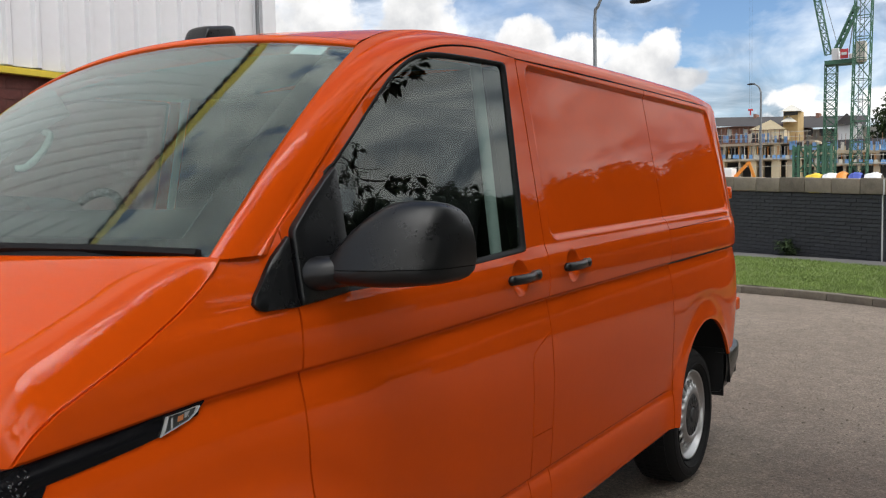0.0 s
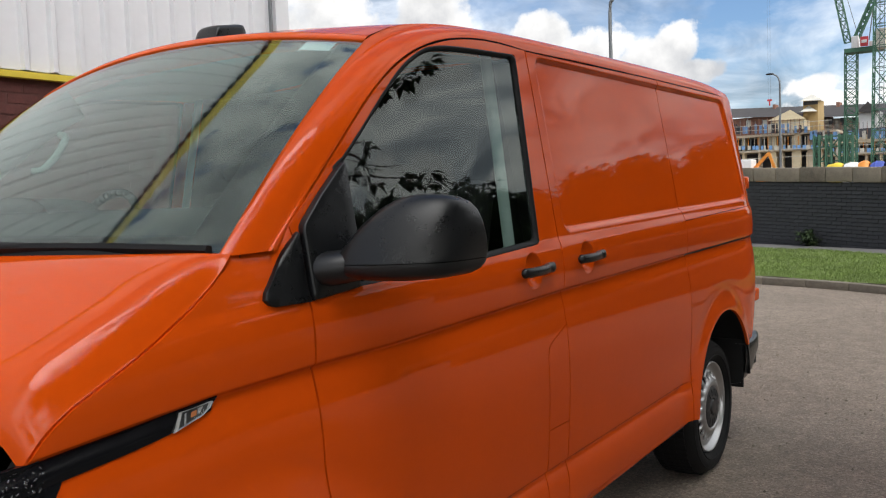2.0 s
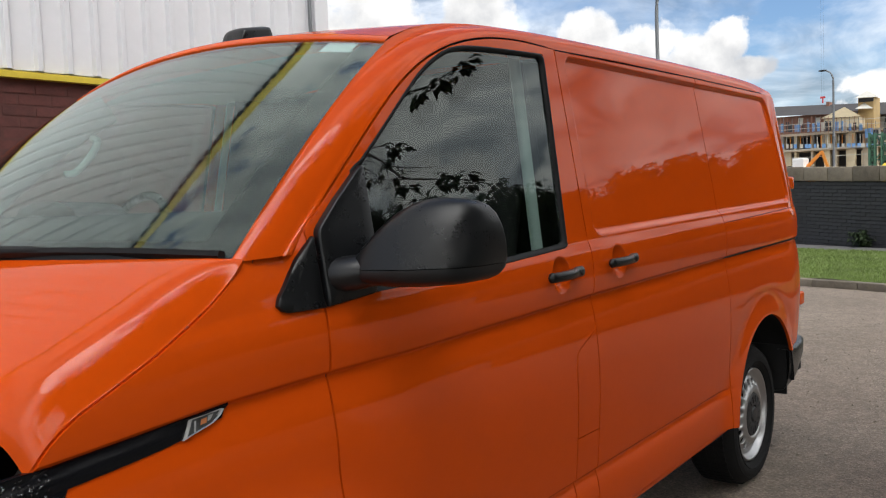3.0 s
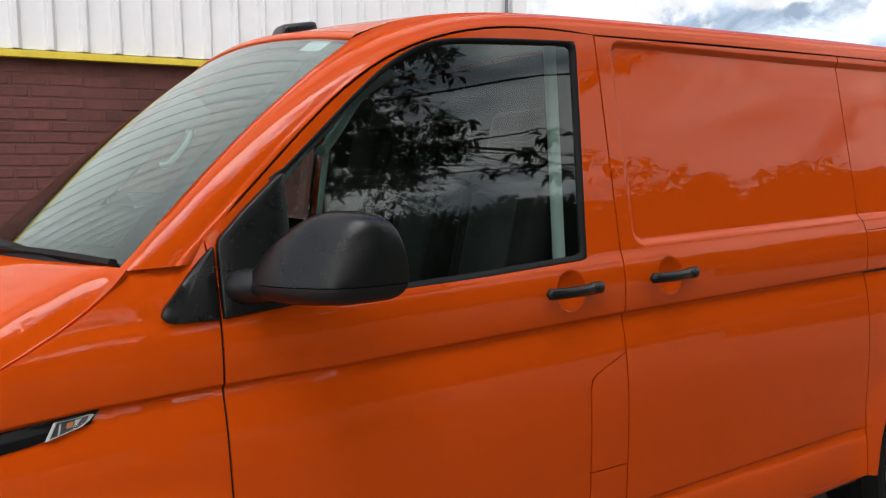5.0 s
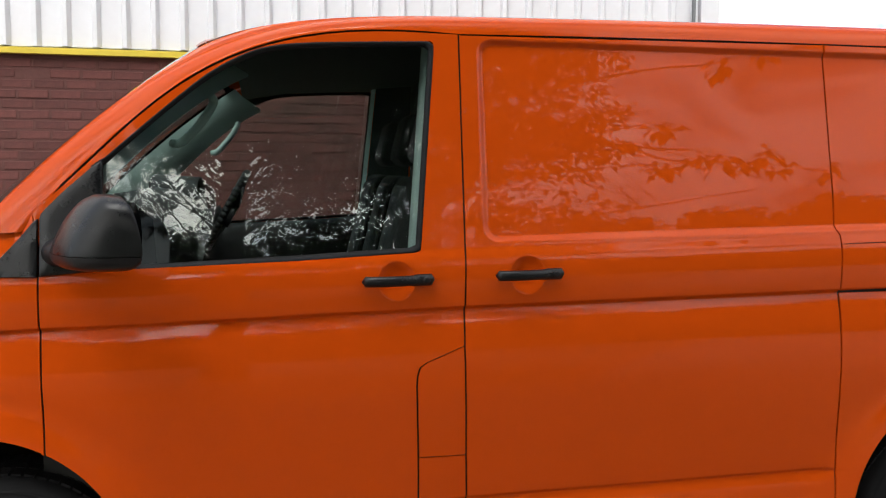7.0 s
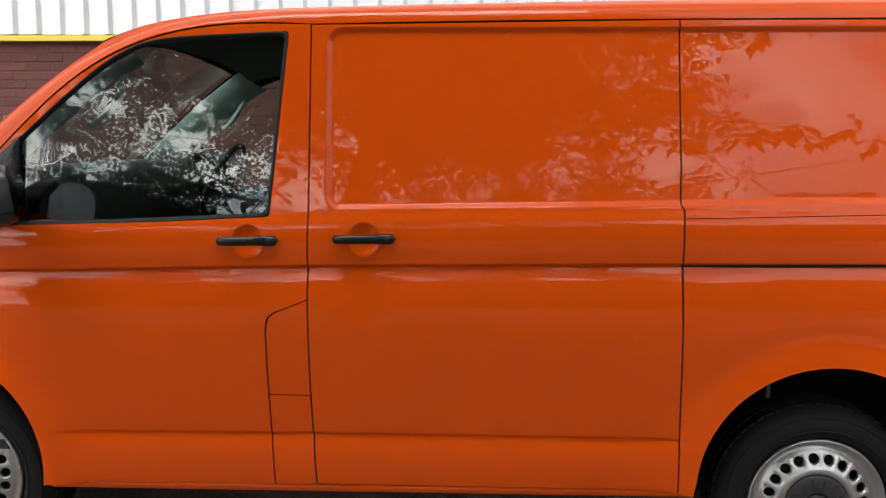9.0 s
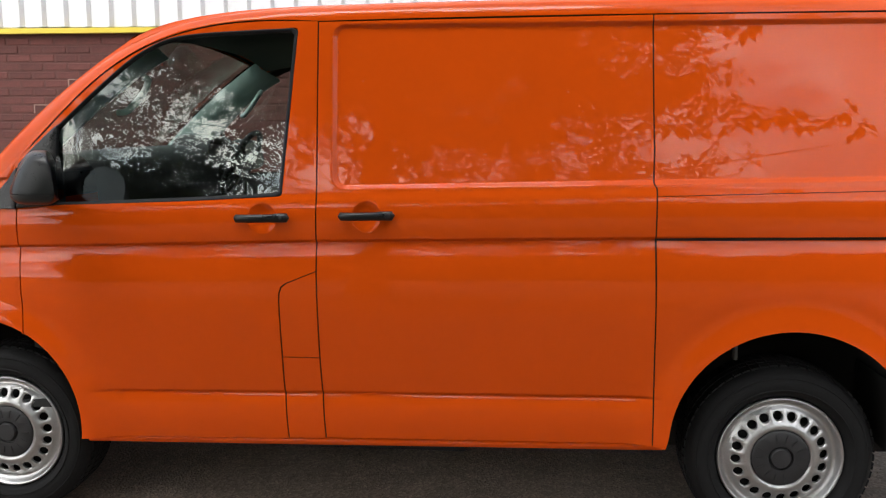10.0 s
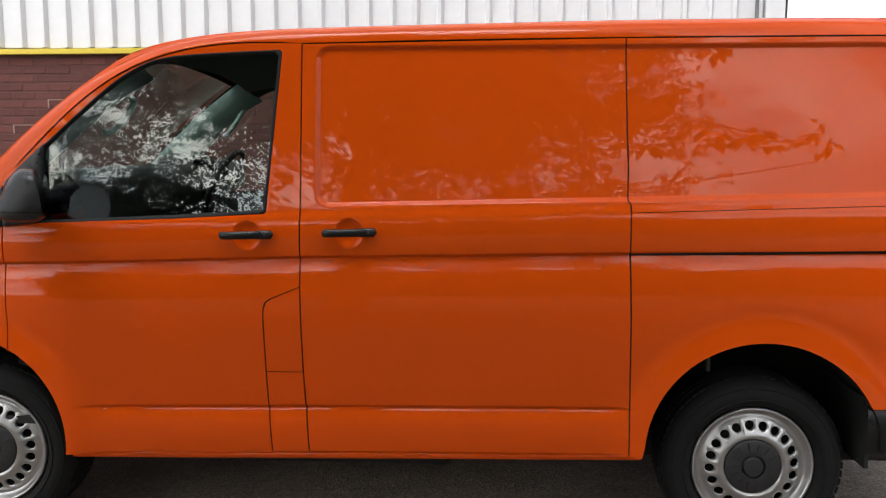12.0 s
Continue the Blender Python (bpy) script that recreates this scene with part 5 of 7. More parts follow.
# trims: pillars, door tops, grab handles, headlining
for flip in (False, True):
    def tr(vf):
        return mirrored(*vf) if flip else vf
    rows = []
    for k in range(15):
        u = k / 14
        p = screen_point(u, 0.062) + Vector((0.016, 0.0, -0.016))
        q = FRAME_SEAM[min(int(k / 14 * 14), 24)]
        rows.append([p, Vector((p.x + 0.035, p.y - 0.004, p.z - 0.035)), Vector((lerp(p.x, q.x, 0.55) + 0.075, q.y + 0.085, lerp(p.z, q.z, 0.55) - 0.055)), Vector((q.x + 0.05, q.y + 0.045, q.z - 0.045))])
    v, f = tr(loft(rows))
    mesh_of("pillar_trim", v, f, TRIM, van, "pale grey pillar trim", shade=True)
    a = [Vector((1.36, 0.205, 1.60)), Vector((1.385, 0.235, 1.605)), Vector((1.44, 0.25, 1.665)), Vector((1.475, 0.24, 1.72)), Vector((1.475, 0.205, 1.735))]
    v, f = tr(tube([polyline(a, k / 16) for k in range(17)], 0.013, 10))
    mesh_of("grab_handle", v, f, TRIM, van, "pale grey grab handle", shade=True)
    rows, dark = [], []
    for z in (1.22, 1.35, 1.5, 1.65, 1.8, 1.92):
        y = side_plain(2.12, z).y
        b = 0.09 * (z - 1.3)
        rows.append([Vector((2.066 + b, y + 0.092, z)), Vector((2.052 + b, y + 0.099, z)), Vector((2.044 + b, y + 0.122, z)), Vector((2.064 + b, y + 0.135, z))])
        dark.append([Vector((2.066 + b, y + 0.137, z)), Vector((2.28, y + 0.18, z))])
    v, f = tr(loft(rows))
    mesh_of("door_pillar_trim", v, f, LIGHT_TRIM, van, "pale grey pillar trim", shade=True)
    v, f = tr(loft(dark))
    mesh_of("door_pillar_lining", v, f, DARK_TRIM, van, "dark pillar lining", shade=True)
    rows = []
    for x in (1.00, 1.10, 1.165, 1.17, 1.3, 1.6, 1.9, 2.08):
        zt = hole_at(max(x, 1.175), False) - 0.004 if x > 1.168 else (1.50 if x > 1.05 else 1.38)
        y = side_plain(x, zt).y
        rows.append([Vector((x, y + 0.022, zt)), Vector((x, y + 0.05, zt + 0.004)), Vector((x, y + 0.075, zt - 0.02)), Vector((x, y + 0.08, zt - 0.12)), Vector((x, y + 0.07, 0.48))])
    v, f = tr(loft(rows))
    mesh_of("door_card", v, f, DARK_TRIM, (far if flip else near)["front_door"], "dark grey door lining", shade=True)
for flip in (False, True):
    v, f = loft([[Vector((x, side_y(x, to_zeta(x, z)) + 0.035, z)) for z in (0.95, 1.05, 1.15, 1.22, 1.28, min(1.33, 1.33 - 0.9 * (0.90 - x)))] for x in (0.86, 0.90, 0.94, 0.98, 1.06, 1.15)])
    if flip:
        v, f = mirrored(v, f)
    mesh_of("wing_lining", v, f, DARK_TRIM, van, "dark inner wing lining", shade=True)
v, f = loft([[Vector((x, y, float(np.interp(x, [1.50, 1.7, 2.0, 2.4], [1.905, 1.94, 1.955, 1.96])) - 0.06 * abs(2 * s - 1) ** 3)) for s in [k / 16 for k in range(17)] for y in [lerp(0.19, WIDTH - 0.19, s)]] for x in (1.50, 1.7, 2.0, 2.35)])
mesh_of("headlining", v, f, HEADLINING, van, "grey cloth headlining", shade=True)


# ---- materials of the place ----
def asphalt_material():
    m = material("worn_asphalt", (0.15, 0.128, 0.112), rough=0.93, bump=0.0)
    t = m.node_tree
    p = t.nodes["Principled BSDF"]
    co = t.nodes.new("ShaderNodeTexCoord")
    vo = node(t, "ShaderNodeTexVoronoi", Scale=95.0)
    t.links.new(co.outputs["Object"], vo.inputs["Vector"])
    big = node(t, "ShaderNodeTexNoise", Scale=0.55, Detail=8.0, Roughness=0.6)
    mid = node(t, "ShaderNodeTexNoise", Scale=7.0, Detail=8.0, Roughness=0.7)
    fine = node(t, "ShaderNodeTexNoise", Scale=160.0, Detail=3.0, Roughness=0.6)
    for n in (big, mid, fine):
        t.links.new(co.outputs["Object"], n.inputs["Vector"])
    base = ramp(t, big.outputs[0], [(0.32, (0.185, 0.145, 0.112)), (0.68, (0.256, 0.205, 0.161))])
    patch = ramp(t, mid.outputs[0], [(0.34, 0.80), (0.62, 1.08)])
    grain = ramp(t, vo.outputs["Color"], [(0.1, 0.66), (0.6, 1.0), (0.95, 1.45)])
    c = mix_rgb(t, 1.0, mix_rgb(t, 1.0, base, patch, "MULTIPLY"), grain, "MULTIPLY")
    t.links.new(c, p.inputs["Base Color"])
    b = node(t, "ShaderNodeBump", Strength=0.8, Distance=0.006)
    t.links.new(math_node(t, "ADD", vo.outputs["Distance"], math_node(t, "MULTIPLY", fine.outputs[0], 0.6)), b.inputs["Height"])
    t.links.new(b.outputs[0], p.inputs["Normal"])
    return m


ASPHALT = asphalt_material()
BRICK = material("dark_red_brick", (0.088, 0.027, 0.023), rough=0.88, vary=0.36, scale=9, bump=0.3, bump_scale=180, random_tone=0.20)
MORTAR = material("grey_brown_mortar", (0.088, 0.034, 0.029), rough=0.95, vary=0.2, scale=20, bump=0.4, bump_scale=200)
CLAD = material("white_cladding", (0.63, 0.64, 0.67), rough=0.45, vary=0.05, scale=1.5, rough_vary=0.1)
YELLOW = material("yellow_flashing", (0.60, 0.47, 0.05), rough=0.45, vary=0.10, scale=3)
BLACK_BRICK = material("black_painted_brick", (0.034, 0.035, 0.040), rough=0.62, vary=0.3, scale=12, bump=0.3, bump_scale=150, random_tone=0.2)
BLACK_JOINT = material("black_painted_joint", (0.025, 0.026, 0.030), rough=0.85, vary=0.3, scale=20)
CONCRETE = material("weathered_concrete", (0.21, 0.175, 0.135), rough=0.92, vary=0.35, scale=5, bump=0.5, bump_scale=90, random_tone=0.3)
KERB = material("kerb_concrete", (0.185, 0.157, 0.123), rough=0.93, vary=0.3, scale=6, bump=0.4, bump_scale=90, random_tone=0.3)
SLABS = material("grey_paving", (0.14, 0.135, 0.13), rough=0.92, vary=0.25, scale=3, bump=0.3, bump_scale=120)
GRASS = material("grass_blades", (0.15, 0.215, 0.05), rough=0.8, vary=0.45, scale=1.6)
SOIL = material("turf", (0.13, 0.165, 0.05), rough=0.95, vary=0.5, scale=3, bump=0.8, bump_scale=60)
SHADE_GREEN = material("painted_shade_green", (0.030, 0.045, 0.014), rough=0.9, vary=0.4, scale=1.5, bump=0.8, bump_scale=60)
LEAF = material("dark_green_leaf", (0.032, 0.058, 0.015), rough=0.55, vary=0.35, scale=1.2)
BARK = material("bark", (0.075, 0.058, 0.045), rough=0.95, vary=0.35, scale=9, bump=0.8, bump_scale=40)
POLE = material("galvanised_pole", (0.16, 0.17, 0.18), rough=0.55, metal=0.4, vary=0.15, scale=4)
WHITE = material("white_line_paint", (0.62, 0.62, 0.60), rough=0.7, vary=0.1, scale=20)
CRANE = material("green_crane_paint", (0.05, 0.135, 0.085), rough=0.6, vary=0.2, scale=1)
SLATE = material("slate_roof", (0.055, 0.050, 0.050), rough=0.85, vary=0.25, scale=0.6)
SITE_CONC = material("new_concrete", (0.50, 0.42, 0.31), rough=0.9, vary=0.2, scale=0.4)
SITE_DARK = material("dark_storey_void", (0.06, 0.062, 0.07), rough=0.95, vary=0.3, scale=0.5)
BLUE = material("blue_netting", (0.17, 0.34, 0.62), rough=0.7, vary=0.3, scale=0.8)
PALE = material("pale_boarding", (0.55, 0.53, 0.47), rough=0.8, vary=0.15, scale=0.6)
CREAM = material("cream_render", (0.66, 0.56, 0.38), rough=0.85, vary=0.12, scale=0.5)
OCHRE = material("ochre_brickwork", (0.48, 0.34, 0.16), rough=0.85, vary=0.15, scale=0.6)
RED_BRICK_FAR = material("far_brickwork", (0.24, 0.12, 0.085), rough=0.9, vary=0.2, scale=0.7)
ORANGE_PLANT = material("orange_plant_paint", (0.62, 0.23, 0.03), rough=0.5, vary=0.1, scale=1)
SHEET_YELLOW = material("yellow_sheet", (0.65, 0.48, 0.03), rough=0.7, vary=0.1, scale=1)
SHEET_WHITE = material("white_sheet", (0.70, 0.70, 0.70), rough=0.7, vary=0.1, scale=1)
SHEET_BLUE = material("dark_blue_sheet", (0.05, 0.08, 0.35), rough=0.7, vary=0.1, scale=1)
RED_PAINT = material("red_paint", (0.55, 0.05, 0.06), rough=0.5, vary=0.1, scale=2)

# ---- ground ----
v, f = loft([[Vector((x, y, 0.0)) for y in (-600, -60, -20, -8, 0, 4.4, 12, 60, 600)] for x in (-600, -60, -20, -5, 0, 5, 12, 20, 60, 600)])
tagged(mesh_of("ground", v, [q[::-1] for q in f], ASPHALT), "worn grey-brown asphalt car park with loose grit", "ground", kind="structure")

# unseen dark sheet: tree shade put into its colour, darkens the van's reflections
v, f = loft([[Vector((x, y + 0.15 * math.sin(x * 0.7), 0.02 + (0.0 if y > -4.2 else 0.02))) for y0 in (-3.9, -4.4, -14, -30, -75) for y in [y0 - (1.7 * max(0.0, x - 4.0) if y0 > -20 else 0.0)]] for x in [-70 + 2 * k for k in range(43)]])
tagged(mesh_of("lawn", v, [q[::-1] for q in f], SHADE_GREEN, shade=True), "unseen dark green sheet standing in for tree shade beside the car park", "lawn", kind="structure")

# loose grit on the asphalt near the van
rg = random.Random(11)
gv, gf = [], []
for k in range(2600):
    x, y = rg.uniform(3.0, 11.5), rg.uniform(-2.2, 3.5)
    s = rg.uniform(0.003, 0.010)
    b = len(gv)
    gv += [(x - s, y, 0.0), (x + s * 0.5, y - s, 0.0), (x + s * 0.7, y + s, 0.0), (x, y, s * rg.uniform(0.7, 1.3))]
    gf += [(b, b + 1, b + 3), (b + 1, b + 2, b + 3), (b + 2, b, b + 3)]
tagged(mesh_of("grit", gv, gf, KERB), "loose stone grit scattered over asphalt", "grit", kind="stuff")

# verge: kerb stones, grass, path, black brick wall with coping
WO, WD = Vector((18.44, 3.505)), Vector((-0.4808, -0.8768))
WN = Vector((-0.8768, 0.4808))


def wall_at(s, off=0.0):
    p = WO + WD * s + WN * off
    return p


def fall(s):
    """The verge falls a little towards the road."""
    return -0.035 * (s - 1.6)


KERB_LINE = [(15.2, 8.6), (13.6, 5.2), (12.75, 3.3), (12.18, 1.90), (11.84, 0.88), (11.28, -0.12), (10.45, -1.35), (9.3, -2.8), (7.8, -4.4), (5.8, -6.2)]


def kerb_at(u):
    return polyline([(x, y, 0) for x, y in KERB_LINE], u)


verge = thing("verge", (14, 1, 0), "grass verge behind a concrete kerb, at the wall's foot", "verge", kind="structure")
rows = []
for k in range(41):
    u = k / 40
    a = kerb_at(u)
    w = wall_at(lerp(-9, 13, u), -0.6)
    b = Vector((lerp(w.x, a.x, 0.28), lerp(w.y, a.y, 0.28), 0))
    rows.append([Vector((lerp(a.x, b.x, t) + 0.11 * (1 - t), lerp(a.y, b.y, t), 0.105 + 0.05 * t + 0.012 * math.sin(9 * t + k))) for t in [j / 10 for j in range(11)]])
v, f = loft(rows[:30])
turf = mesh_of("turf", v, f, SOIL, verge, "green turf", shade=True)
# grass blades as one mass
rg = random.Random(3)
gv, gf = [], []
for k in range(46000):
    u, t = rg.uniform(0.16, 0.66), rg.random()
    i = u * 40
    r0, r1 = rows[int(i)], rows[min(int(i) + 1, 40)]
    j = t * 10
    p = r0[int(j)].lerp(r1[int(j)], i % 1).lerp(r0[min(int(j) + 1, 10)].lerp(r1[min(int(j) + 1, 10)], i % 1), j % 1)
    a = rg.uniform(0, 6.283)
    h = rg.uniform(0.02, 0.055)
    w = 0.006
    dx, dy = math.cos(a) * w, math.sin(a) * w
    lx, ly = rg.gauss(0, 0.02), rg.gauss(0, 0.02)
    b = len(gv)
    gv += [(p.x - dx, p.y - dy, p.z - 0.004), (p.x + dx, p.y + dy, p.z - 0.004), (p.x + lx, p.y + ly, p.z + h)]
    gf.append((b, b + 1, b + 2))
tagged(mesh_of("grass", gv, gf, GRASS), "short green mown grass on the verge", "grass", kind="stuff")
rows2 = []
for k in range(41):
    u = k / 40
    w = wall_at(lerp(-9, 13, u), 0.15)
    e = rows[k][-1]
    rows2.append([Vector((e.x, e.y, 0.150)), Vector((lerp(e.x, w.x, 0.5), lerp(e.y, w.y, 0.5), 0.16)), Vector((w.x, w.y, 0.165))])
v, f = loft(rows2[:30])
mesh_of("path", v, f, SLABS, verge, "grey paved path", shade=False)
# kerb stones one by one
n_k = 15
for k in range(11):
    u0, u1 = k / n_k, (k + 0.998) / n_k
    a, b = kerb_at(u0), kerb_at(u1)
    d = (b - a)
    L = d.length
    ang = math.atan2(d.y, d.x)
    bm = box(0.002, L - 0.002, 0.0, 0.125, -0.05, 0.104, 0.010, 2)
    bmesh.ops.transform(bm, matrix=Matrix.Translation(a) @ Matrix.Rotation(ang, 4, "Z"), verts=bm.verts)
    part("kerb_stone", bm, KERB, verge, angle=50)

boundary = thing("boundary_wall", (wall_at(2).x, wall_at(2).y, 0), "black painted brick wall with weathered concrete coping", "wall", kind="structure")
ang_w = math.atan2(WD.y, WD.x)


def wall_box(s0, s1, o0, o1, z0, z1, bevel=0.0, drop=True):
    bm = box(s0, s1, o0, o1, z0, z1, bevel)
    for vert in bm.verts:
        s, o, z = vert.co
        p = wall_at(s, o)
        vert.co = (p.x, p.y, z + (fall(s) if drop else 0))
    return bm


part("wall_core", wall_box(-9, 13, -0.22, -0.012, -0.1, 1.43), BLACK_JOINT, boundary)
for k in range(-14, 22):
    s0 = 0.47 + 0.61 * k
    bm = wall_box(s0 + 0.006, s0 + 0.604, -0.27, 0.045, 1.432 + 0.004 * ((k * 7) % 3), 1.722 + 0.006 * ((k * 5) % 3), 0.014)
    part("coping_stone", bm, CONCRETE, boundary, angle=50)
# bricks: the stretch beside the van one by one, the rest joined
near_mesh = bpy.data.meshes.new("brick")
bm = box(-0.1105, 0.1105, -0.014, 0.006, -0.0310, 0.0310, 0.003, 1)
bm.to_mesh(near_mesh)
bm.free()
near_mesh.materials.append(BLACK_BRICK)
rb = random.Random(5)
rest_v, rest_f = [], []
for c in range(18):
    for k in range(-36, 56):
        s = 0.225 * (k + 0.5 * (c % 2))
        z = 0.11 + 0.075 * c
        if z > 1.41 or s < -8.8 or s > 12.8:
            continue
        jig = rb.gauss(0, 0.002)
        p = wall_at(s, 0.0 + jig)
        if -0.1 < s < 3.5:
            ob = new("brick", near_mesh)
            ob.matrix_basis = Matrix.Translation((p.x, p.y, z + fall(s))) @ Matrix.Rotation(ang_w + math.pi, 4, "Z")
            under_m = boundary.matrix_basis.inverted()
            ob.parent = boundary
            ob.matrix_parent_inverse = under_m
        else:
            b = len(rest_v)
            for ds, do, dz in [(a * 0.1105, b, c * 0.031) for b in (-0.012, 0.006) for a, c in ((-1, -1), (1, -1), (1, 1), (-1, 1))]:
                q = wall_at(s + ds, do + jig)
                rest_v.append((q.x, q.y, z + dz + fall(s)))
            rest_f += [tuple(b + i for i in q) for q in ((4, 5, 6, 7), (0, 4, 7, 3), (1, 2, 6, 5), (3, 7, 6, 2), (0, 1, 5, 4))]
rest = mesh_of("brickwork", rest_v, rest_f, BLACK_BRICK, boundary)
rest["kind"] = "stuff"
# a white painted edge on the wall
part("painted_edge", wall_box(3.34, 3.365, 0.0, 0.016, 0.10, 1.43), WHITE, boundary, "thin white painted line")
part("painted_edge", wall_box(3.385, 3.41, 0.04, 0.052, 1.43, 1.72), WHITE, boundary, "thin white painted line")

# ---- the industrial building ----
BX0, BX1, BY, EAVE = -16.0, 5.32, 4.371, 6.30
factory = thing("building_wall", (0, BY, 0), "industrial building with red brick below white ribbed cladding", "building", kind="structure")
part("brick_core", box(BX0, BX1 - 0.03, BY - 0.004, 14, 0, 2.36), MORTAR, factory)
mesh_b = bpy.data.meshes.new("brick")
bm = box(-0.1030, 0.1030, -0.012, 0.012, -0.0292, 0.0292, 0.003, 1)
bm.to_mesh(mesh_b)
bm.free()
mesh_b.materials.append(BRICK)
rb = random.Random(8)
rest_v, rest_f = [], []
made = 0
for c in range(31):
    for k in range(-72, 25):
        x = 0.225 * (k + 0.5 * (c % 2))
        z = 0.0385 + 0.075 * c
        if x < BX0 + 0.1 or x > BX1 - 0.12:
            continue
        if -1.9 < x < 1.55 and z > 0.95 and made < 300:
            ob = new("brick", mesh_b)
            ob.matrix_basis = Matrix.Translation((x, BY + rb.gauss(0, 0.0015) + 0.004, z)) @ Matrix.Rotation(rb.gauss(0, 0.004), 4, "Y")
            ob.parent = factory
            ob.matrix_parent_inverse = factory.matrix_basis.inverted()
            made += 1
        else:
            y = BY - 0.008 + rb.gauss(0, 0.0015)
            b = len(rest_v)
            rest_v += [(x + dx, y + dy, z + dz) for dy in (0.0, 0.024) for dx, dz in ((-0.103, -0.0292), (0.103, -0.0292), (0.103, 0.0292), (-0.103, 0.0292))]
            rest_f += [tuple(b + i for i in q) for q in ((0, 1, 2, 3), (0, 4, 5, 1), (1, 5, 6, 2), (2, 6, 7, 3), (3, 7, 4, 0))]
rest = mesh_of("brickwork", rest_v, rest_f, BRICK, factory)
rest["kind"] = "stuff"
# pale repointed joints
POINTING = material("pale_mortar", (0.30, 0.19, 0.16), rough=0.95, vary=0.25, scale=30, bump=0.3, bump_scale=200)
for x0, x1, z0, z1 in ((-1.467, -1.2375, 1.722, 1.730), (-1.467, -1.458, 1.651, 1.7215), (-1.129, -0.985, 1.947, 1.955), (-1.129, -1.120, 1.880, 1.9465), (-0.342, -0.333, 2.2555, 2.322), (-0.454, -0.333, 2.247, 2.255), (-0.454, -0.446, 2.180, 2.2465), (-0.56, -0.446, 2.172, 2.1795)):
    part("repointed_joint", box(x0, x1, BY - 0.0105, BY - 0.002, z0, z1), POINTING, factory)
# flashing above the brickwork
v, f = loft([[(x, BY - 0.010, 2.350), (x, BY - 0.060, 2.352), (x, BY - 0.062, 2.394), (x, BY - 0.030, 2.401), (x, BY + 0.01, 2.403)] for x in (BX0, -9, -3.2, -3.19, 1.15, 1.16, BX1)])
mesh_of("flashing", v, f, YELLOW, factory, "yellow painted metal flashing")
# ribbed sheets, one by one
PITCH = 0.208


def rib_sheet(x0, n_ribs, z0, z1):
    xs = []
    for k in range(n_ribs):
        b = x0 + PITCH * k
        xs += [(b, 0.0), (b + 0.006, -0.002), (b + 0.142, -0.002), (b + 0.152, -0.041), (b + 0.155, -0.042), (b + 0.182, -0.042), (b + 0.186, -0.040)]
    xs.append((x0 + PITCH * n_ribs, 0.0))
    return loft([[(x, BY - 0.010 + dy, z) for x, dy in xs] for z in (z0, z1)])


x = BX1 - 0.158 - PITCH * 5 * 20
k = 0
while x < BX1 - 0.4:
    v, f = rib_sheet(x, 5, 2.408 + 0.003 * (k % 2), EAVE)
    mesh_of("cladding_sheet", v, f, CLAD, factory)
    x += PITCH * 5
    k += 1
v, f = loft([[(BX1 - 0.02, y, z) for y in (BY - 0.03, 14)] for z in (0.0, EAVE)])
mesh_of("end_cladding", v, f, CLAD, factory)
part("corner_trim", box(BX1 - 0.156, BX1 + 0.004, BY - 0.066, BY + 0.10, 2.405, EAVE), CLAD, factory)
part("downpipe", box(5.075, 5.103, BY - 0.092, BY - 0.060, 0.0, EAVE - 0.1, 0.01), POLE, factory, "dark rainwater pipe")
part("cladding_core", box(BX0, BX1 - 0.03, BY + 0.02, 14, 2.36, EAVE - 0.05), CLAD, factory)
v, f = loft([[(x, BY - 0.02, EAVE - 0.02), (x, BY - 0.056, EAVE - 0.015), (x, BY - 0.06, EAVE + 0.20), (x, BY - 0.03, EAVE + 0.215), (x, 9.0, EAVE + 0.9)] for x in (BX0, -6, 0, BX1 + 0.05)])
mesh_of("eaves", v, f, YELLOW, factory, "yellow eaves flashing")
# dark filler pieces that close the ribs under the eaves
xr = BX1 - 0.158 - PITCH * 60
while xr < BX1 - 0.4:
    bm = bmesh.new()
    for z0, z1, w in ((EAVE - 0.055, EAVE - 0.012, 0.075), (EAVE - 0.095, EAVE - 0.055, 0.050), (EAVE - 0.125, EAVE - 0.095, 0.022)):
        add_box(bm, xr + 0.168 - w, xr + 0.168 + w, BY - 0.0535, BY - 0.03, z0, z1)
    part("rib_filler", bm, RUBBER, factory)
    xr += PITCH

# a flue and a pole beyond the building's end
flue = thing("flue_pipe", (14.6, 34.9, 0), "dark metal flue pipe behind the industrial building", "pipe")
v, f = tube([Vector((14.6, 34.9, 0)), Vector((14.6, 34.9, 7.9)), Vector((14.62, 34.9, 8.1))], [0.17, 0.17, 0.15], 14)
mesh_of("pipe", v, f, POLE, flue, shade=True)
v, f = tube([Vector((14.62, 34.9, 7.75)), Vector((14.62, 34.9, 8.2))], 0.21, 14)
mesh_of("cowl", v, f, RUBBER, flue, shade=True)
mast = thing("pole", (15.3, 34.9, 0), "thin dark pole behind the industrial building", "pole")
v, f = tube([Vector((15.3, 34.9, 0)), Vector((15.3, 34.9, 7.7))], 0.055, 10)
mesh_of("shaft", v, f, RUBBER, mast, shade=True)
v, f = tube([Vector((15.3, 34.9, 7.7)), Vector((15.3, 34.9, 7.85))], 0.08, 10)
mesh_of("cap", v, f, RUBBER, mast, shade=True)

# ---- lamp posts ----


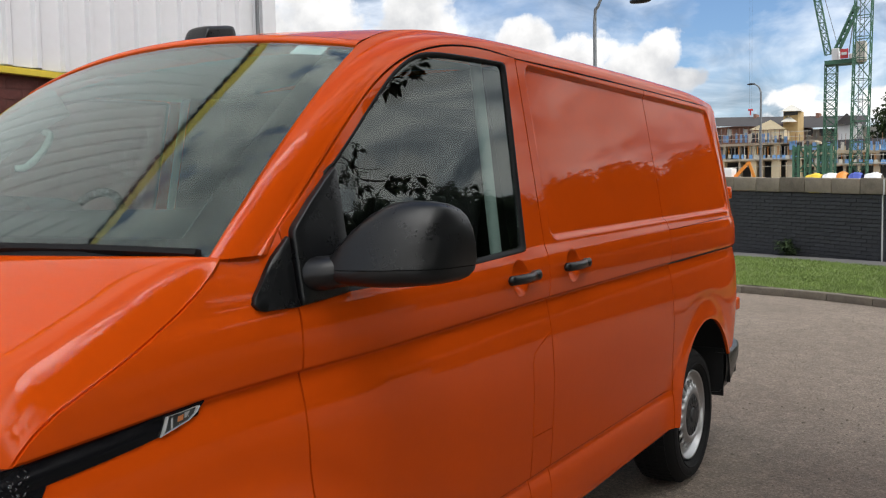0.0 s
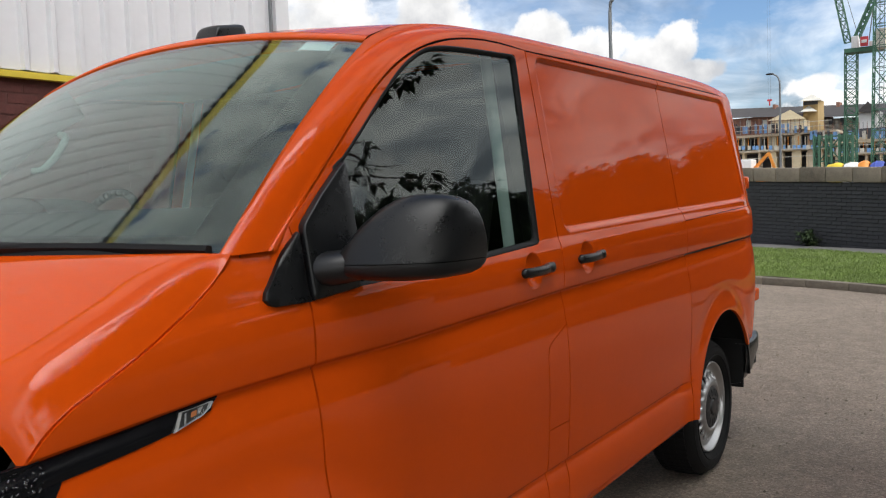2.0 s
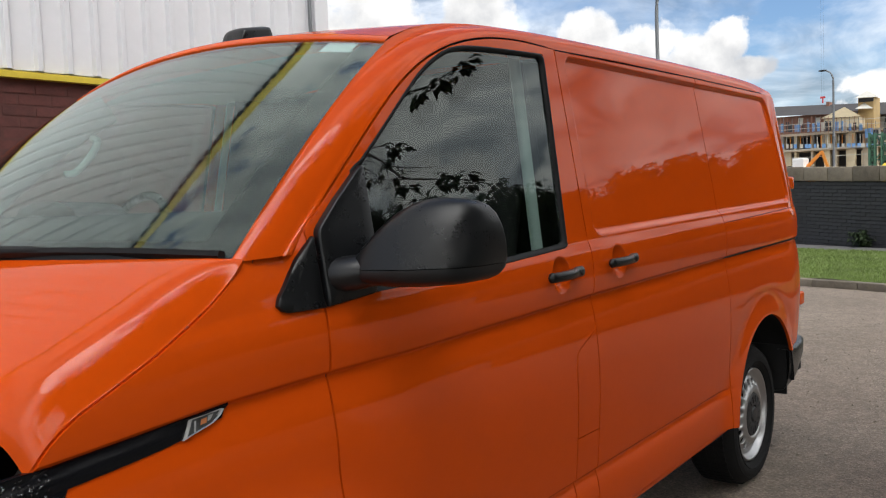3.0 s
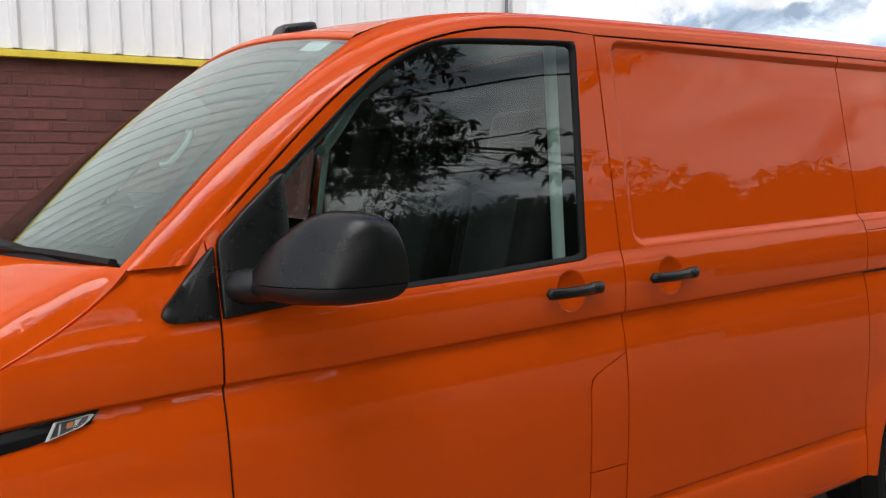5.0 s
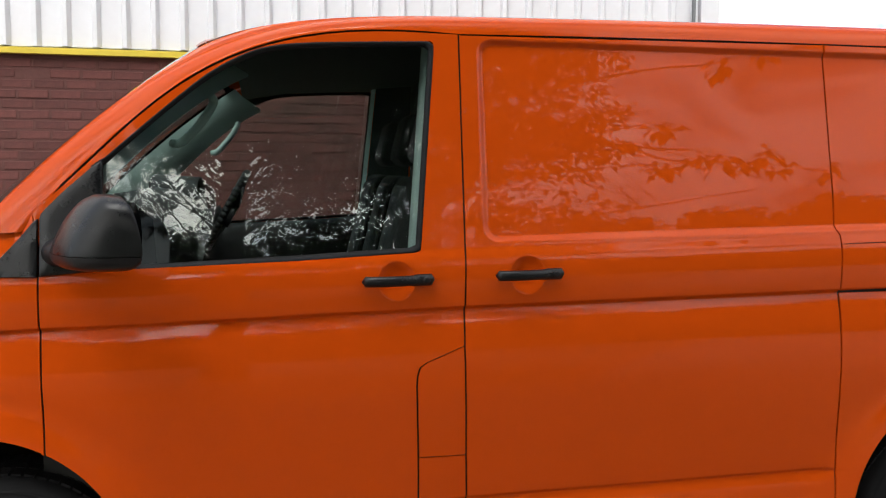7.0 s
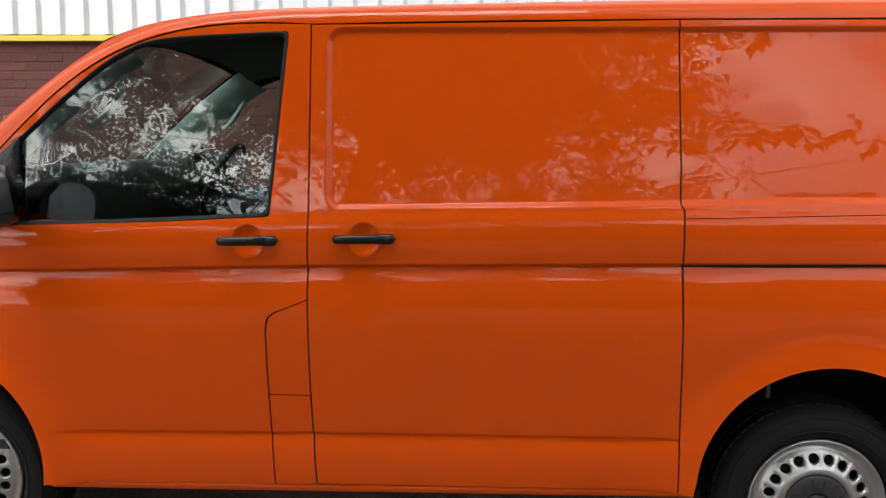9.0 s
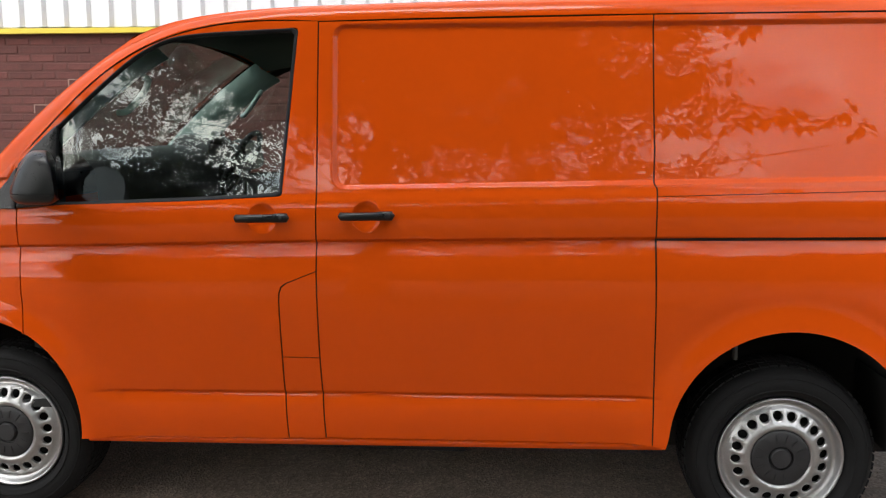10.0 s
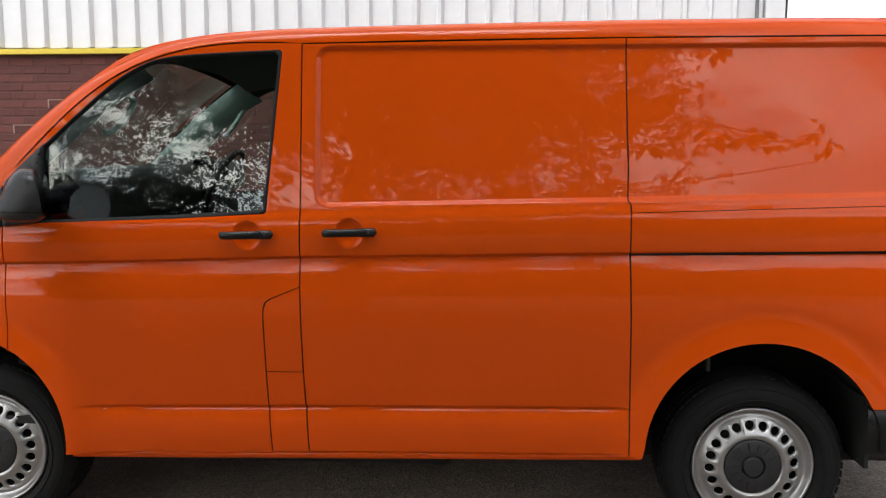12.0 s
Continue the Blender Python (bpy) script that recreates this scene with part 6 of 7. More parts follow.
def lamp_post(name, base, height, arm, head, scale=1.0, hook=True):
    root = thing(name, base, "grey steel street lamp with a curved arm", "street lamp", "street lamps")
    b = Vector(base)
    up = Vector((0, 0, 1))
    a = Vector(arm)
    pts = [b, b + up * height * 0.30, b + up * height * 0.60, b + up * height * 0.89, b + up * height * 0.935 + a * 0.07, b + up * height * 0.978 + a * 0.20, b + up * height + a * 0.45, b + up * height * 0.982 + a * 0.78, b + up * height * 0.945 + a * 0.98]
    if not hook:
        pts = pts[:3] + [b + up * height * 0.90, b + up * height * 0.945 + a * 0.06, b + up * height * 0.975 + a * 0.24, b + up * height * 0.992 + a * 0.55, b + up * height + a * 0.9]
    v, f = tube([polyline(pts, k / 40) for k in range(41)], [lerp(0.085, 0.045, min(1, k / 30)) * scale for k in range(41)], 12)
    mesh_of("post", v, f, POLE, root, shade=True)
    v, f = tube([b + up * height * 0.5, b + up * height * 0.515], 0.105 * scale, 12)
    mesh_of("collar", v, f, POLE, root, shade=True)
    e = b + up * height * (0.937 if hook else 1.0) + a
    d = a.normalized()
    side = Vector((-d.y, d.x, 0))
    rows = []
    for t, w, h in ((-0.40, 0.03, 0.04), (-0.32, 0.11, 0.075), (-0.1, 0.155, 0.095), (0.15, 0.16, 0.10), (0.34, 0.12, 0.07), (0.42, 0.04, 0.03)):
        c = e + d * t * head
        rows.append([c + side * (w * head * math.cos(q)) + up * (h * head * math.sin(q) * (1.0 if math.sin(q) > 0 else 1.1)) for q in [2 * math.pi * i / 14 for i in range(14)]])
    v, f = loft(rows, closed=True, cap=True)
    mesh_of("lamp_head", v, f, PLASTIC, root, "dark lamp head", shade=True)


lamp_post("street_lamp", (30.0, 11.86, 0.0), 9.2, (0.15, -1.75, 0), 1.0)
lamp_post("street_lamp", (58.0, 12.24, 0.0), 8.6, (0.0, 0.62, 0), 0.62, 1.0, False)

# ---- the building site beyond the wall ----
SX = 110.0


def sy(a):
    return 29.46 - 0.0649 * a


def sz(b, a=0.0):
    return 10.83 - 0.0728 * b - 0.0033 * a


def sp(x, a, b):
    """A point of the site: x away, a along it, b down from the ridge line, spread with the distance."""
    k = (x + 0.3) / (SX + 0.3)
    return (x, -1.25 + (sy(a) + 1.25) * k, max(0.0, 1.46 + (sz(b, a) - 1.46) * k))


def site_box(bm, a0, a1, b0, b1, depth0=0.0, depth1=6.0):
    p, q, m = sp(SX + depth0, a0, b0), sp(SX + depth0, (a0 + a1) / 2, b0), sp(SX + depth0, (a0 + a1) / 2, b1)
    e = sp(SX + depth0, a1, b1)
    add_box(bm, SX + depth0, SX + depth1, e[1], p[1], m[2], q[2])


def site_part(name, boxes, mat, root, label=""):
    for bx in boxes:
        bm = bmesh.new()
        site_box(bm, *bx)
        part(name, bm, mat, root, label)


frame_b = thing("unfinished_building", (SX, 20, 0), "unfinished concrete frame with floors, columns and blue edge netting", "building")
site_part("floor_slab", [(-60, 178, 42, 46), (-60, 168, 69, 73), (160, 340, 53, 57), (160, 340, 73, 77), (-60, 340, 128, 134)], SITE_CONC, frame_b)
# dark wall whose colour stands in for the shade inside the open storeys
site_part("storey_shade_wall", [(-60, 340, 40, 150, 5.0, 5.6)], SITE_DARK, frame_b)
cols = [(a, a + 4) for a in (-50, -20, 8, 38, 62, 80, 100, 128, 150, 176, 200, 226, 250, 276, 300)]
for i, (a0, a1) in enumerate(cols):
    w = 6 if i % 3 == 1 else 0
    site_part("column", [(a0, a1 + w, 46, 128, 0.4, 1.6)], SITE_CONC if i % 2 else CREAM, frame_b)
site_part("blockwork_panel", [(-30, 2, 72, 100, 0.6, 1.0), (56, 66, 44, 70, 0.6, 1.0), (104, 116, 44, 128, 0.3, 1.0), (126, 134, 74, 128, 0.5, 1.0), (214, 244, 50, 60, 0.2, 0.8), (268, 286, 44, 58, 0.2, 0.8)], CREAM, frame_b)
rs = random.Random(21)
for k in range(46):
    a = -50 + k * 8.2 + rs.uniform(-2, 2)
    top = 24 if a < 125 else 36
    mat = (BLUE, BLUE, PALE, SITE_DARK)[rs.randrange(4)]
    site_part("edge_panel", [(a, a + rs.uniform(3.5, 7.5), top + rs.uniform(0, 6), top + 17, -0.15, -0.05)], mat, frame_b)
for k in range(44):
    a = -50 + k * 8.4 + rs.uniform(-2, 2)
    b = 62 if a < 165 else 68
    mat = (BLUE, PALE, BLUE)[rs.randrange(3)]
    site_part("edge_panel", [(a, a + rs.uniform(3, 7), b, b + 7, -0.15, -0.05)], mat, frame_b)
for k in range(60):
    a = -50 + k * 6.2 + rs.uniform(-1, 1)
    b0 = 47 if a < 170 else 57
    site_part("prop", [(a, a + 0.9, b0, b0 + 22, 0.1, 0.25)], (POLE, PALE, ORANGE_PLANT)[k % 3], frame_b)
for k in range(50):
    a = -40 + k * 7.3 + rs.uniform(-1, 1)
    site_part("scaffold_pole", [(a, a + 0.7, (14 if a < 130 else 24) + rs.uniform(0, 6), 44, -0.4, -0.3)], (POLE, RED_BRICK_FAR)[k % 2], frame_b)
for b in (26, 34, 66, 79):
    site_part("guard_rail", [(-60, 170 if b < 60 else 340, b, b + 0.8, -0.35, -0.25)], PALE, frame_b)

house = thing("terrace_building", (SX + 20, 20, 0), "brick block with a dark slate roof and tower behind", "building")
site_part("wall", [(-40, 145, 12, 60, 18, 30)], RED_BRICK_FAR, house)
site_part("wall", [(144, 340, 16, 60, 19, 30)], PALE, house)
for a0, a1, b0, b1, mat in ((-40, 122, -3, 13, SLATE), (150, 262, -3, 16, SLATE)):
    v = [sp(SX + 17, a0, b1), sp(SX + 17, a1, b1), sp(SX + 23, a1 + 3, b0), sp(SX + 23, a0, b0), sp(SX + 31, a1, b1), sp(SX + 31, a0, b1)]
    mesh_of("roof", v, [(0, 1, 2, 3), (3, 2, 4, 5), (1, 4, 2), (0, 3, 5)], mat, house)
tw = [(121, 147, -13, 40, 12, 16)]
site_part("tower_wall", tw, OCHRE, house)
site_part("tower_band", [(122, 146.5, -11, -5, 11.85, 12.2)], SITE_DARK, house)


def hip(name, a0, a1, b0, b1, x0, x1, mat, root):
    ac, bc, xc = (a0 + a1) / 2, b0, (x0 + x1) / 2
    v = [sp(x0, a0, b1), sp(x0, a1, b1), sp(x1, a1, b1), sp(x1, a0, b1), sp(xc, ac, bc)]
    mesh_of(name, v, [(0, 1, 4), (1, 2, 4), (2, 3, 4), (3, 0, 4), (3, 2, 1, 0)], mat, root)


hip("tower_roof", 116, 156, -23, -12, SX + 10, SX + 18, PALE, house)
hip("tower_lower_roof", 116, 146, -4, 6, SX + 9, SX + 15, PALE, house)
v = [sp(SX + 8, 56, 20), sp(SX + 8, 126, 18), sp(SX + 8, 98, 2), sp(SX + 14, 56, 20), sp(SX + 14, 126, 18), sp(SX + 14, 98, 2)]
mesh_of("gable_roof", v, [(0, 1, 2), (5, 4, 3), (0, 2, 5, 3), (1, 4, 5, 2), (0, 3, 4, 1)], CREAM, house)
site_part("gable_wall", [(62, 122, 20, 36, 8.4, 13)], CREAM, house)
site_part("chimney", [(66, 71, -8, 2, 22, 24), (178, 184, -8, 2, 22, 24)], RED_BRICK_FAR, house)
for a in (16, 48, 165, 185, 205):
    site_part("window", [(a, a + 8, 18, 30, 17.8, 18.1)], SITE_DARK if a > 100 else PALE, house)

tall = thing("gable_house", (SX + 12, 12, 0), "pale rendered gable end with a slate roof", "building")
site_part("wall", [(216, 246, 8, 50, 12, 20)], SHEET_WHITE, tall)
v = [sp(SX + 11, 212, 10), sp(SX + 11, 250, 10), sp(SX + 11, 231, -7), sp(SX + 21, 212, 10), sp(SX + 21, 250, 10), sp(SX + 21, 231, -7)]
mesh_of("roof", v, [(0, 1, 2), (5, 4, 3), (0, 2, 5, 3), (1, 4, 5, 2)], SLATE, tall)

# cranes


def lattice(bm, p, q, w, bays, thick, cross=True):
    p, q = Vector(p), Vector(q)
    d = (q - p).normalized()
    s = d.cross(Vector((1, 0, 0))).normalized() * w / 2
    o = d.cross(s).normalized() * w / 2
    cs = [s + o, s - o, -s - o, -s + o]
    for c in cs:
        add_bar(bm, p + c, q + c, thick)
    for k in range(bays):
        a, b = p.lerp(q, k / bays), p.lerp(q, (k + 1) / bays)
        for i in range(4):
            c0, c1 = cs[i], cs[(i + 1) % 4]
            add_bar(bm, a + c0, a + c1, thick * 0.7)
            add_bar(bm, a + c0, b + c1, thick * 0.6)
            if cross:
                add_bar(bm, a + c1, b + c0, thick * 0.6)


def crane(base, top, w, label):
    root = thing("tower_crane", base, label, "crane", "tower cranes")
    bm = bmesh.new()
    lattice(bm, base, top, w, 16, 0.10)
    part("mast", bm, CRANE, root, "green lattice mast")
    return root


c1 = crane((100, 14.75, 0), (100, 14.62, 15.0), 1.15, "green lattice tower crane with raised jib")
bm = bmesh.new()
lattice(bm, (100, 14.95, 16.2), (99, 17.5, 30.0), 0.62, 12, 0.085)
part("jib", bm, CRANE, c1, "green lattice jib")
bm = bmesh.new()
lattice(bm, (100, 14.2, 16.3), (100, 12.2, 21.0), 0.45, 5, 0.2, False)
part("back_mast", bm, CRANE, c1)
bm = bmesh.new()
add_bar(bm, (100, 12.9, 16.2), (100, 12.3, 21.0), 0.10)
add_bar(bm, (100, 13.8, 16.2), (100, 15.8, 24.0), 0.05)
part("tie_bar", bm, POLE, c1)
part("slewing_deck", box(99.2, 101.2, 11.5, 15.2, 15.0, 15.45), CRANE, c1)
part("cab", box(99.2, 100.6, 13.8, 14.5, 15.4, 16.7, 0.05), SHEET_WHITE, c1, "white crane cab")
part("sign_board", box(99.0, 99.2, 12.85, 13.6, 15.5, 16.5), RED_PAINT, c1, "red sign board")
part("sign_lettering", box(98.93, 98.99, 12.98, 13.48, 15.85, 16.15), SHEET_WHITE, c1)
part("counterweight", box(99.3, 100.9, 11.6, 12.8, 15.4, 16.0, 0.05), SHEET_WHITE, c1)
bm = bmesh.new()
add_bar(bm, (100, 22.98, 10.9), (100, 22.95, 34.0), 0.012)
add_bar(bm, (100, 23.22, 10.9), (100, 23.25, 34.0), 0.012)
part("hoist_cable", bm, POLE, c1, "thin steel hoist cables")
bm = box(99.9, 100.1, 22.84, 23.36, 10.70, 10.92, 0.03)
add_box(bm, 99.92, 100.08, 23.03, 23.17, 10.2, 10.70, 0.03)
part("hook_block", bm, RED_PAINT, c1, "red hook block")
c2 = crane((96, 11.35, 0), (96, 10.75, 34.0), 1.55, "tall green lattice crane mast")
bm = bmesh.new()
for k in range(80):
    add_bar(bm, (96, 11.1, 0.4 * k), (96, 11.5, 0.4 * k), 0.05)
add_bar(bm, (96, 11.1, 0), (96, 10.8, 32), 0.06)
add_bar(bm, (96, 11.5, 0), (96, 11.2, 32), 0.06)
part("ladder", bm, POLE, c2)
part("counterweight", box(97.4, 98.8, 11.0, 11.9, 14.9, 16.9, 0.05), PALE, c2)

stand = thing("shoring_tower", (90, 19, 0), "green steel shoring frames at the site", "frame")
bm = bmesh.new()
for y in (16.2, 15.1, 13.9, 13.2):
    lattice(bm, (90, y, 0.0), (90, y, 6.0), 0.5, 6, 0.14)
for z in (3.4, 4.8, 5.8):
    add_bar(bm, (90, 16.4, z), (90, 13.0, z), 0.14)
add_bar(bm, (90, 16.0, 3.4), (90, 14.0, 5.8), 0.12)
add_bar(bm, (90, 14.0, 3.4), (90, 16.0, 5.8), 0.12)
part("steel_frame", bm, CRANE, stand)

# machines and sheeted stacks that rise above the wall


def heap(y0, y1, h, mat, label, name="covered_load", x=70.0, cat="load"):
    rr = random.Random(int(y0 * 10))
    rows = []
    for i in range(9):
        y = lerp(y0, y1, i / 8)
        top = h * (0.97 + 0.05 * math.sin(math.pi * i / 8) + rr.uniform(-0.012, 0.012))
        rows.append([Vector((x + dx, y, z)) for dx, z in ((-1.6, 0), (-1.4, top * 0.7), (-0.8, top * 0.95), (0, top), (0.9, top * 0.93), (1.5, top * 0.6), (1.6, 0))])
    v, f = loft(rows)
    ob = mesh_of(name, v, f, mat)
    tagged(ob, label, cat)


heap(11.5, 10.4, 2.75, SHEET_YELLOW, "yellow plastic sheet over stacked building materials")
heap(10.3, 9.2, 2.75, SHEET_WHITE, "white sheeting over stacked building materials")
heap(9.3, 8.6, 2.85, ORANGE_PLANT, "orange barrier panels stacked on the site")
heap(8.5, 7.6, 2.75, SHEET_BLUE, "dark blue sheet over stacked building materials")
heap(7.4, 6.3, 2.70, SHEET_WHITE, "white sheeting over stacked building materials")
digger = thing("excavator", (85, 20.5, 0), "orange excavator with a raised arm on the site", "excavator")
part("body", box(84, 87, 20.2, 22.0, 0.9, 2.9, 0.15), ORANGE_PLANT, digger)
part("track", box(83.8, 87.2, 20.0, 22.2, 0.0, 0.9, 0.2), RUBBER, digger)
bm = bmesh.new()
add_bar(bm, (85, 21.6, 2.2), (85, 19.6, 4.3), 0.28)
add_bar(bm, (85, 19.6, 4.4), (85, 18.9, 2.4), 0.24)
part("boom", bm, ORANGE_PLANT, digger)
part("cab", box(84.2, 86.0, 21.0, 22.1, 2.8, 3.8, 0.1), SHEET_WHITE, digger)

# ---- trees ----


def leaf_mass(clusters, rr, size, per, broad=1.0, folded=True):
    """Fans of folded leaves at the cluster points: vertices and faces."""
    gv, gf = [], []
    for p, d in clusters:
        for k in range(per):
            a = rr.uniform(0, 2 * math.pi)
            ax = Vector((math.cos(a), math.sin(a), rr.uniform(-0.75, 0.15)))
            ax = (ax + d * 0.2).normalized()
            side = ax.cross(Vector((0, 0, 1)))
            if side.length < 0.1:
                side = Vector((1, 0, 0))
            side.normalize()
            up = side.cross(ax)
            L = size * rr.uniform(0.65, 1.2)
            w = L * rr.uniform(0.17, 0.24) * broad
            o = p + ax * 0.02
            b = len(gv)
            mid = o + ax * L * 0.55 + up * L * 0.02
            gv += [o, mid + side * w + up * w * 0.35, o + ax * L - up * L * 0.12, mid - side * w + up * w * 0.35]
            if not folded:
                gf += [(b, b + 1, b + 2), (b, b + 2, b + 3)]
                continue
            gv.append(mid)
            gf += [(b, b + 1, b + 4), (b + 1, b + 2, b + 4), (b + 2, b + 3, b + 4), (b + 3, b, b + 4)]
    return gv, gf


def limb(bm_v, bm_f, pts, r0, r1, sides=7):
    n = len(pts)
    v, f = tube(pts, [lerp(r0, r1, k / (n - 1)) for k in range(n)], sides)
    b = len(bm_v)
    bm_v += v
    bm_f += [tuple(i + b for i in q) for q in f]


def near_tree():
    """A broad tree whose low branches hang towards the van."""
    rr = random.Random(17)
    root = thing("tree", (1.0, -7.6, 0), "broad leafy tree with low branches overhanging the car park", "tree")
    base = Vector((1.0, -7.6, 0))
    tv, tf = [], []
    trunk = [base, base + Vector((0.05, 0.05, 1.2)), base + Vector((0.0, 0.15, 2.6)), base + Vector((0.15, 0.2, 3.9)), base + Vector((0.1, 0.1, 5.4)), base + Vector((0.3, 0.3, 7.4))]
    limb(tv, tf, [polyline(trunk, k / 16) for k in range(17)], 0.30, 0.07, 12)
    bv, bf, clusters, shoots, shade_leaves = [], [], [], [], []
    for i in range(104):
        low = i < 30
        h = rr.uniform(2.2, 3.4) if low else rr.uniform(3.2, 5.2)
        az = rr.uniform(8, 168) if low else (rr.uniform(0, 360) if i % 8 == 0 else rr.uniform(15, 150))
        az = radians(az)
        L = rr.uniform(4.2, 6.4) if low else rr.uniform(3.2, 5.6)
        d = Vector((math.cos(az), math.sin(az), 0))
        rise = rr.uniform(0.0, 0.8) if low else rr.uniform(0.2, 1.2)
        s = polyline(trunk, min(h / 7.4, 1.0))
        s.z = h
        pts = [s, s + d * L * 0.35 + Vector((0, 0, rise * 0.8)), s + d * L * 0.7 + Vector((rr.uniform(-0.8, 0.8), 0, rise + rr.uniform(-0.4, 0.4))), s + d * L + Vector((rr.uniform(-0.9, 0.9), 0, rise - (1.1 if low else 0.2)))]
        for p in pts[1:]:
            p.y = min(p.y, -2.0)
            p.z = max(p.z, 2.45 if p.y > -3.4 else 1.9)
        line = [polyline(pts, k / 16) for k in range(17)]
        limb(bv, bf, line, 0.030 if i % 5 == 0 else 0.010, 0.003)
        for j in range(46):
            u = rr.uniform(0.28, 1.0)
            q = polyline(pts, u)
            a2 = rr.uniform(0, 6.283)
            d2 = (Vector((math.cos(a2), math.sin(a2), rr.uniform(-0.55, 0.55))) + d * 0.7).normalized()
            l2 = rr.uniform(0.35, 1.25)
            tip = q + d2 * l2 + Vector((0, 0, -0.12 * l2))
            seg = [q, q + d2 * l2 * 0.5 + Vector((0, 0, 0.03)), tip]
            floor_z = 2.3 if tip.y > -3.4 else 1.65
            if tip.z < floor_z or tip.y > -1.9 or (tip.y < -8.2 and rr.random() < 0.8):
                continue
            bare = len(clusters)
            for m in range(9):
                t = rr.uniform(0.25, 1.0)
                p = polyline(seg, t) + Vector((rr.gauss(0, 0.05), rr.gauss(0, 0.05), rr.gauss(0, 0.05)))
                if p.z < floor_z or p.y > -1.9 or p.x > (4.4 if p.y > -3.6 else 5.9) or (p.x > 4.6 and rr.random() < 0.4):
                    continue
                # foliage in clumps, with small gaps of sky between them, looser at the crown's sides
                out = min(1.9 - 0.72 * p.y, 3.7 - 0.30 * p.y)
                gap = lerp(-0.21, 0.16, smooth((p.x - out + 1.1) / 1.1)) + 0.03 * smooth((0.2 - p.x) / 1.6) - 0.18 * smooth((p.z - 2.7) / 0.7) + 0.05 * smooth((2.9 - p.z) / 0.5)
                if p.x > out or noise.noise(Vector((p.x * 1.9, p.y * 0.45, p.z * 2.3))) < gap:
                    continue
                clusters.append((p, d2))
            if len(clusters) > bare + 1:
                limb(bv, bf, seg, 0.0035, 0.001, 3)
    # the upper crown, added to shade the van from the sun
    for i in range(56):
        h = rr.uniform(4.6, 6.6)
        az = radians(rr.uniform(10, 172))
        d = Vector((math.cos(az), math.sin(az), 0))
        L = rr.uniform(3.5, 7.0)
        s = polyline(trunk, min(h / 7.4, 1.0))
        s.z = h
        rise = rr.uniform(0.3, 1.8)
        pts = [s, s + d * L * 0.35 + Vector((0, 0, rise * 0.6)), s + d * L * 0.7 + Vector((0, 0, rise)), s + d * L + Vector((0, 0, rise * 0.9))]
        limb(bv, bf, [polyline(pts, k / 12) for k in range(13)], 0.032 if i % 4 == 0 else 0.011, 0.004)
        for j in range(420):
            q = polyline(pts, rr.uniform(0.25, 1.0)) + Vector((rr.gauss(0, 0.5), rr.gauss(0, 0.5), rr.gauss(0, 0.3)))
            if q.z > 4.7 and q.y < -1.7 and q.x < 4.6 and noise.noise(q * 1.1) > 0.0:
                shade_leaves.append((q, d))
    # thin shoots that hang out over the car park, with whorls of leaves
    fork, upper = Vector((3.25, -2.5, 2.58)), Vector((3.3, -2.5, 2.95))
    twigs = [([(2.5, -3.6, 2.95), fork, (3.62, -2.03, 2.38), (3.88, -2.0, 2.28), (4.2, -2.03, 2.28), (4.55, -2.0, 2.26), (4.92, -2.0, 2.21)], 0.011),
             ([fork, (3.7, -2.1, 2.52), (3.83, -2.0, 2.52), (3.95, -2.0, 2.48)], 0.006),
             ([(3.62, -2.03, 2.38), (3.95, -2.0, 2.35), (4.28, -2.0, 2.36)], 0.005),
             ([(2.5, -3.6, 3.2), upper, (3.9, -2.1, 2.93), (4.3, -2.0, 2.94), (4.65, -2.0, 3.07), (5.03, -2.0, 3.25)], 0.010),
             ([(3.2, -4.8, 3.0), (4.4, -4.0, 2.9), (5.6, -3.2, 2.72)], 0.010)]
    for pts, r in twigs:
        limb(bv, bf, [polyline(pts, k / 16) for k in range(17)], r, 0.003, 5)
    whorls = [(3.62, 2.37), (3.88, 2.25), (4.2, 2.26), (4.5, 2.26), (4.62, 2.24), (4.92, 2.20), (3.83, 2.51), (3.95, 2.46), (4.3, 2.92), (4.65, 3.06), (4.95, 3.2), (5.06, 3.26)]
    for x, z in whorls:
        for m in range(2):
            shoots.append((Vector((x + rr.gauss(0, 0.03), -2.0 + rr.gauss(0, 0.03), z + rr.gauss(0, 0.02))), Vector((0.5, 0, -0.35))))
    for m in range(16):
        shoots.append((polyline(twigs[4][0], rr.uniform(0.4, 1.0)) + Vector((rr.gauss(0, 0.07), rr.gauss(0, 0.07), rr.gauss(0, 0.05))), Vector((0.6, 0.3, 0))))
    mesh_of("trunk", tv, tf, BARK, root, "brown bark", shade=True)
    mesh_of("branches", bv, bf, BARK, root, shade=True)
    gv, gf = leaf_mass(clusters, rr, 0.088, 6)
    uv, uf = leaf_mass(shade_leaves, rr, 0.13, 3)
    gf += [tuple(i + len(gv) for i in q) for q in uf]
    gv += uv
    sv, sf = leaf_mass(shoots, rr, 0.115, 6, 1.3)
    gf += [tuple(i + len(gv) for i in q) for q in sf]
    gv += sv
    ob = mesh_of("crown", gv, gf, LEAF, root, "dark green leaves")
    ob["kind"] = "stuff"


near_tree()


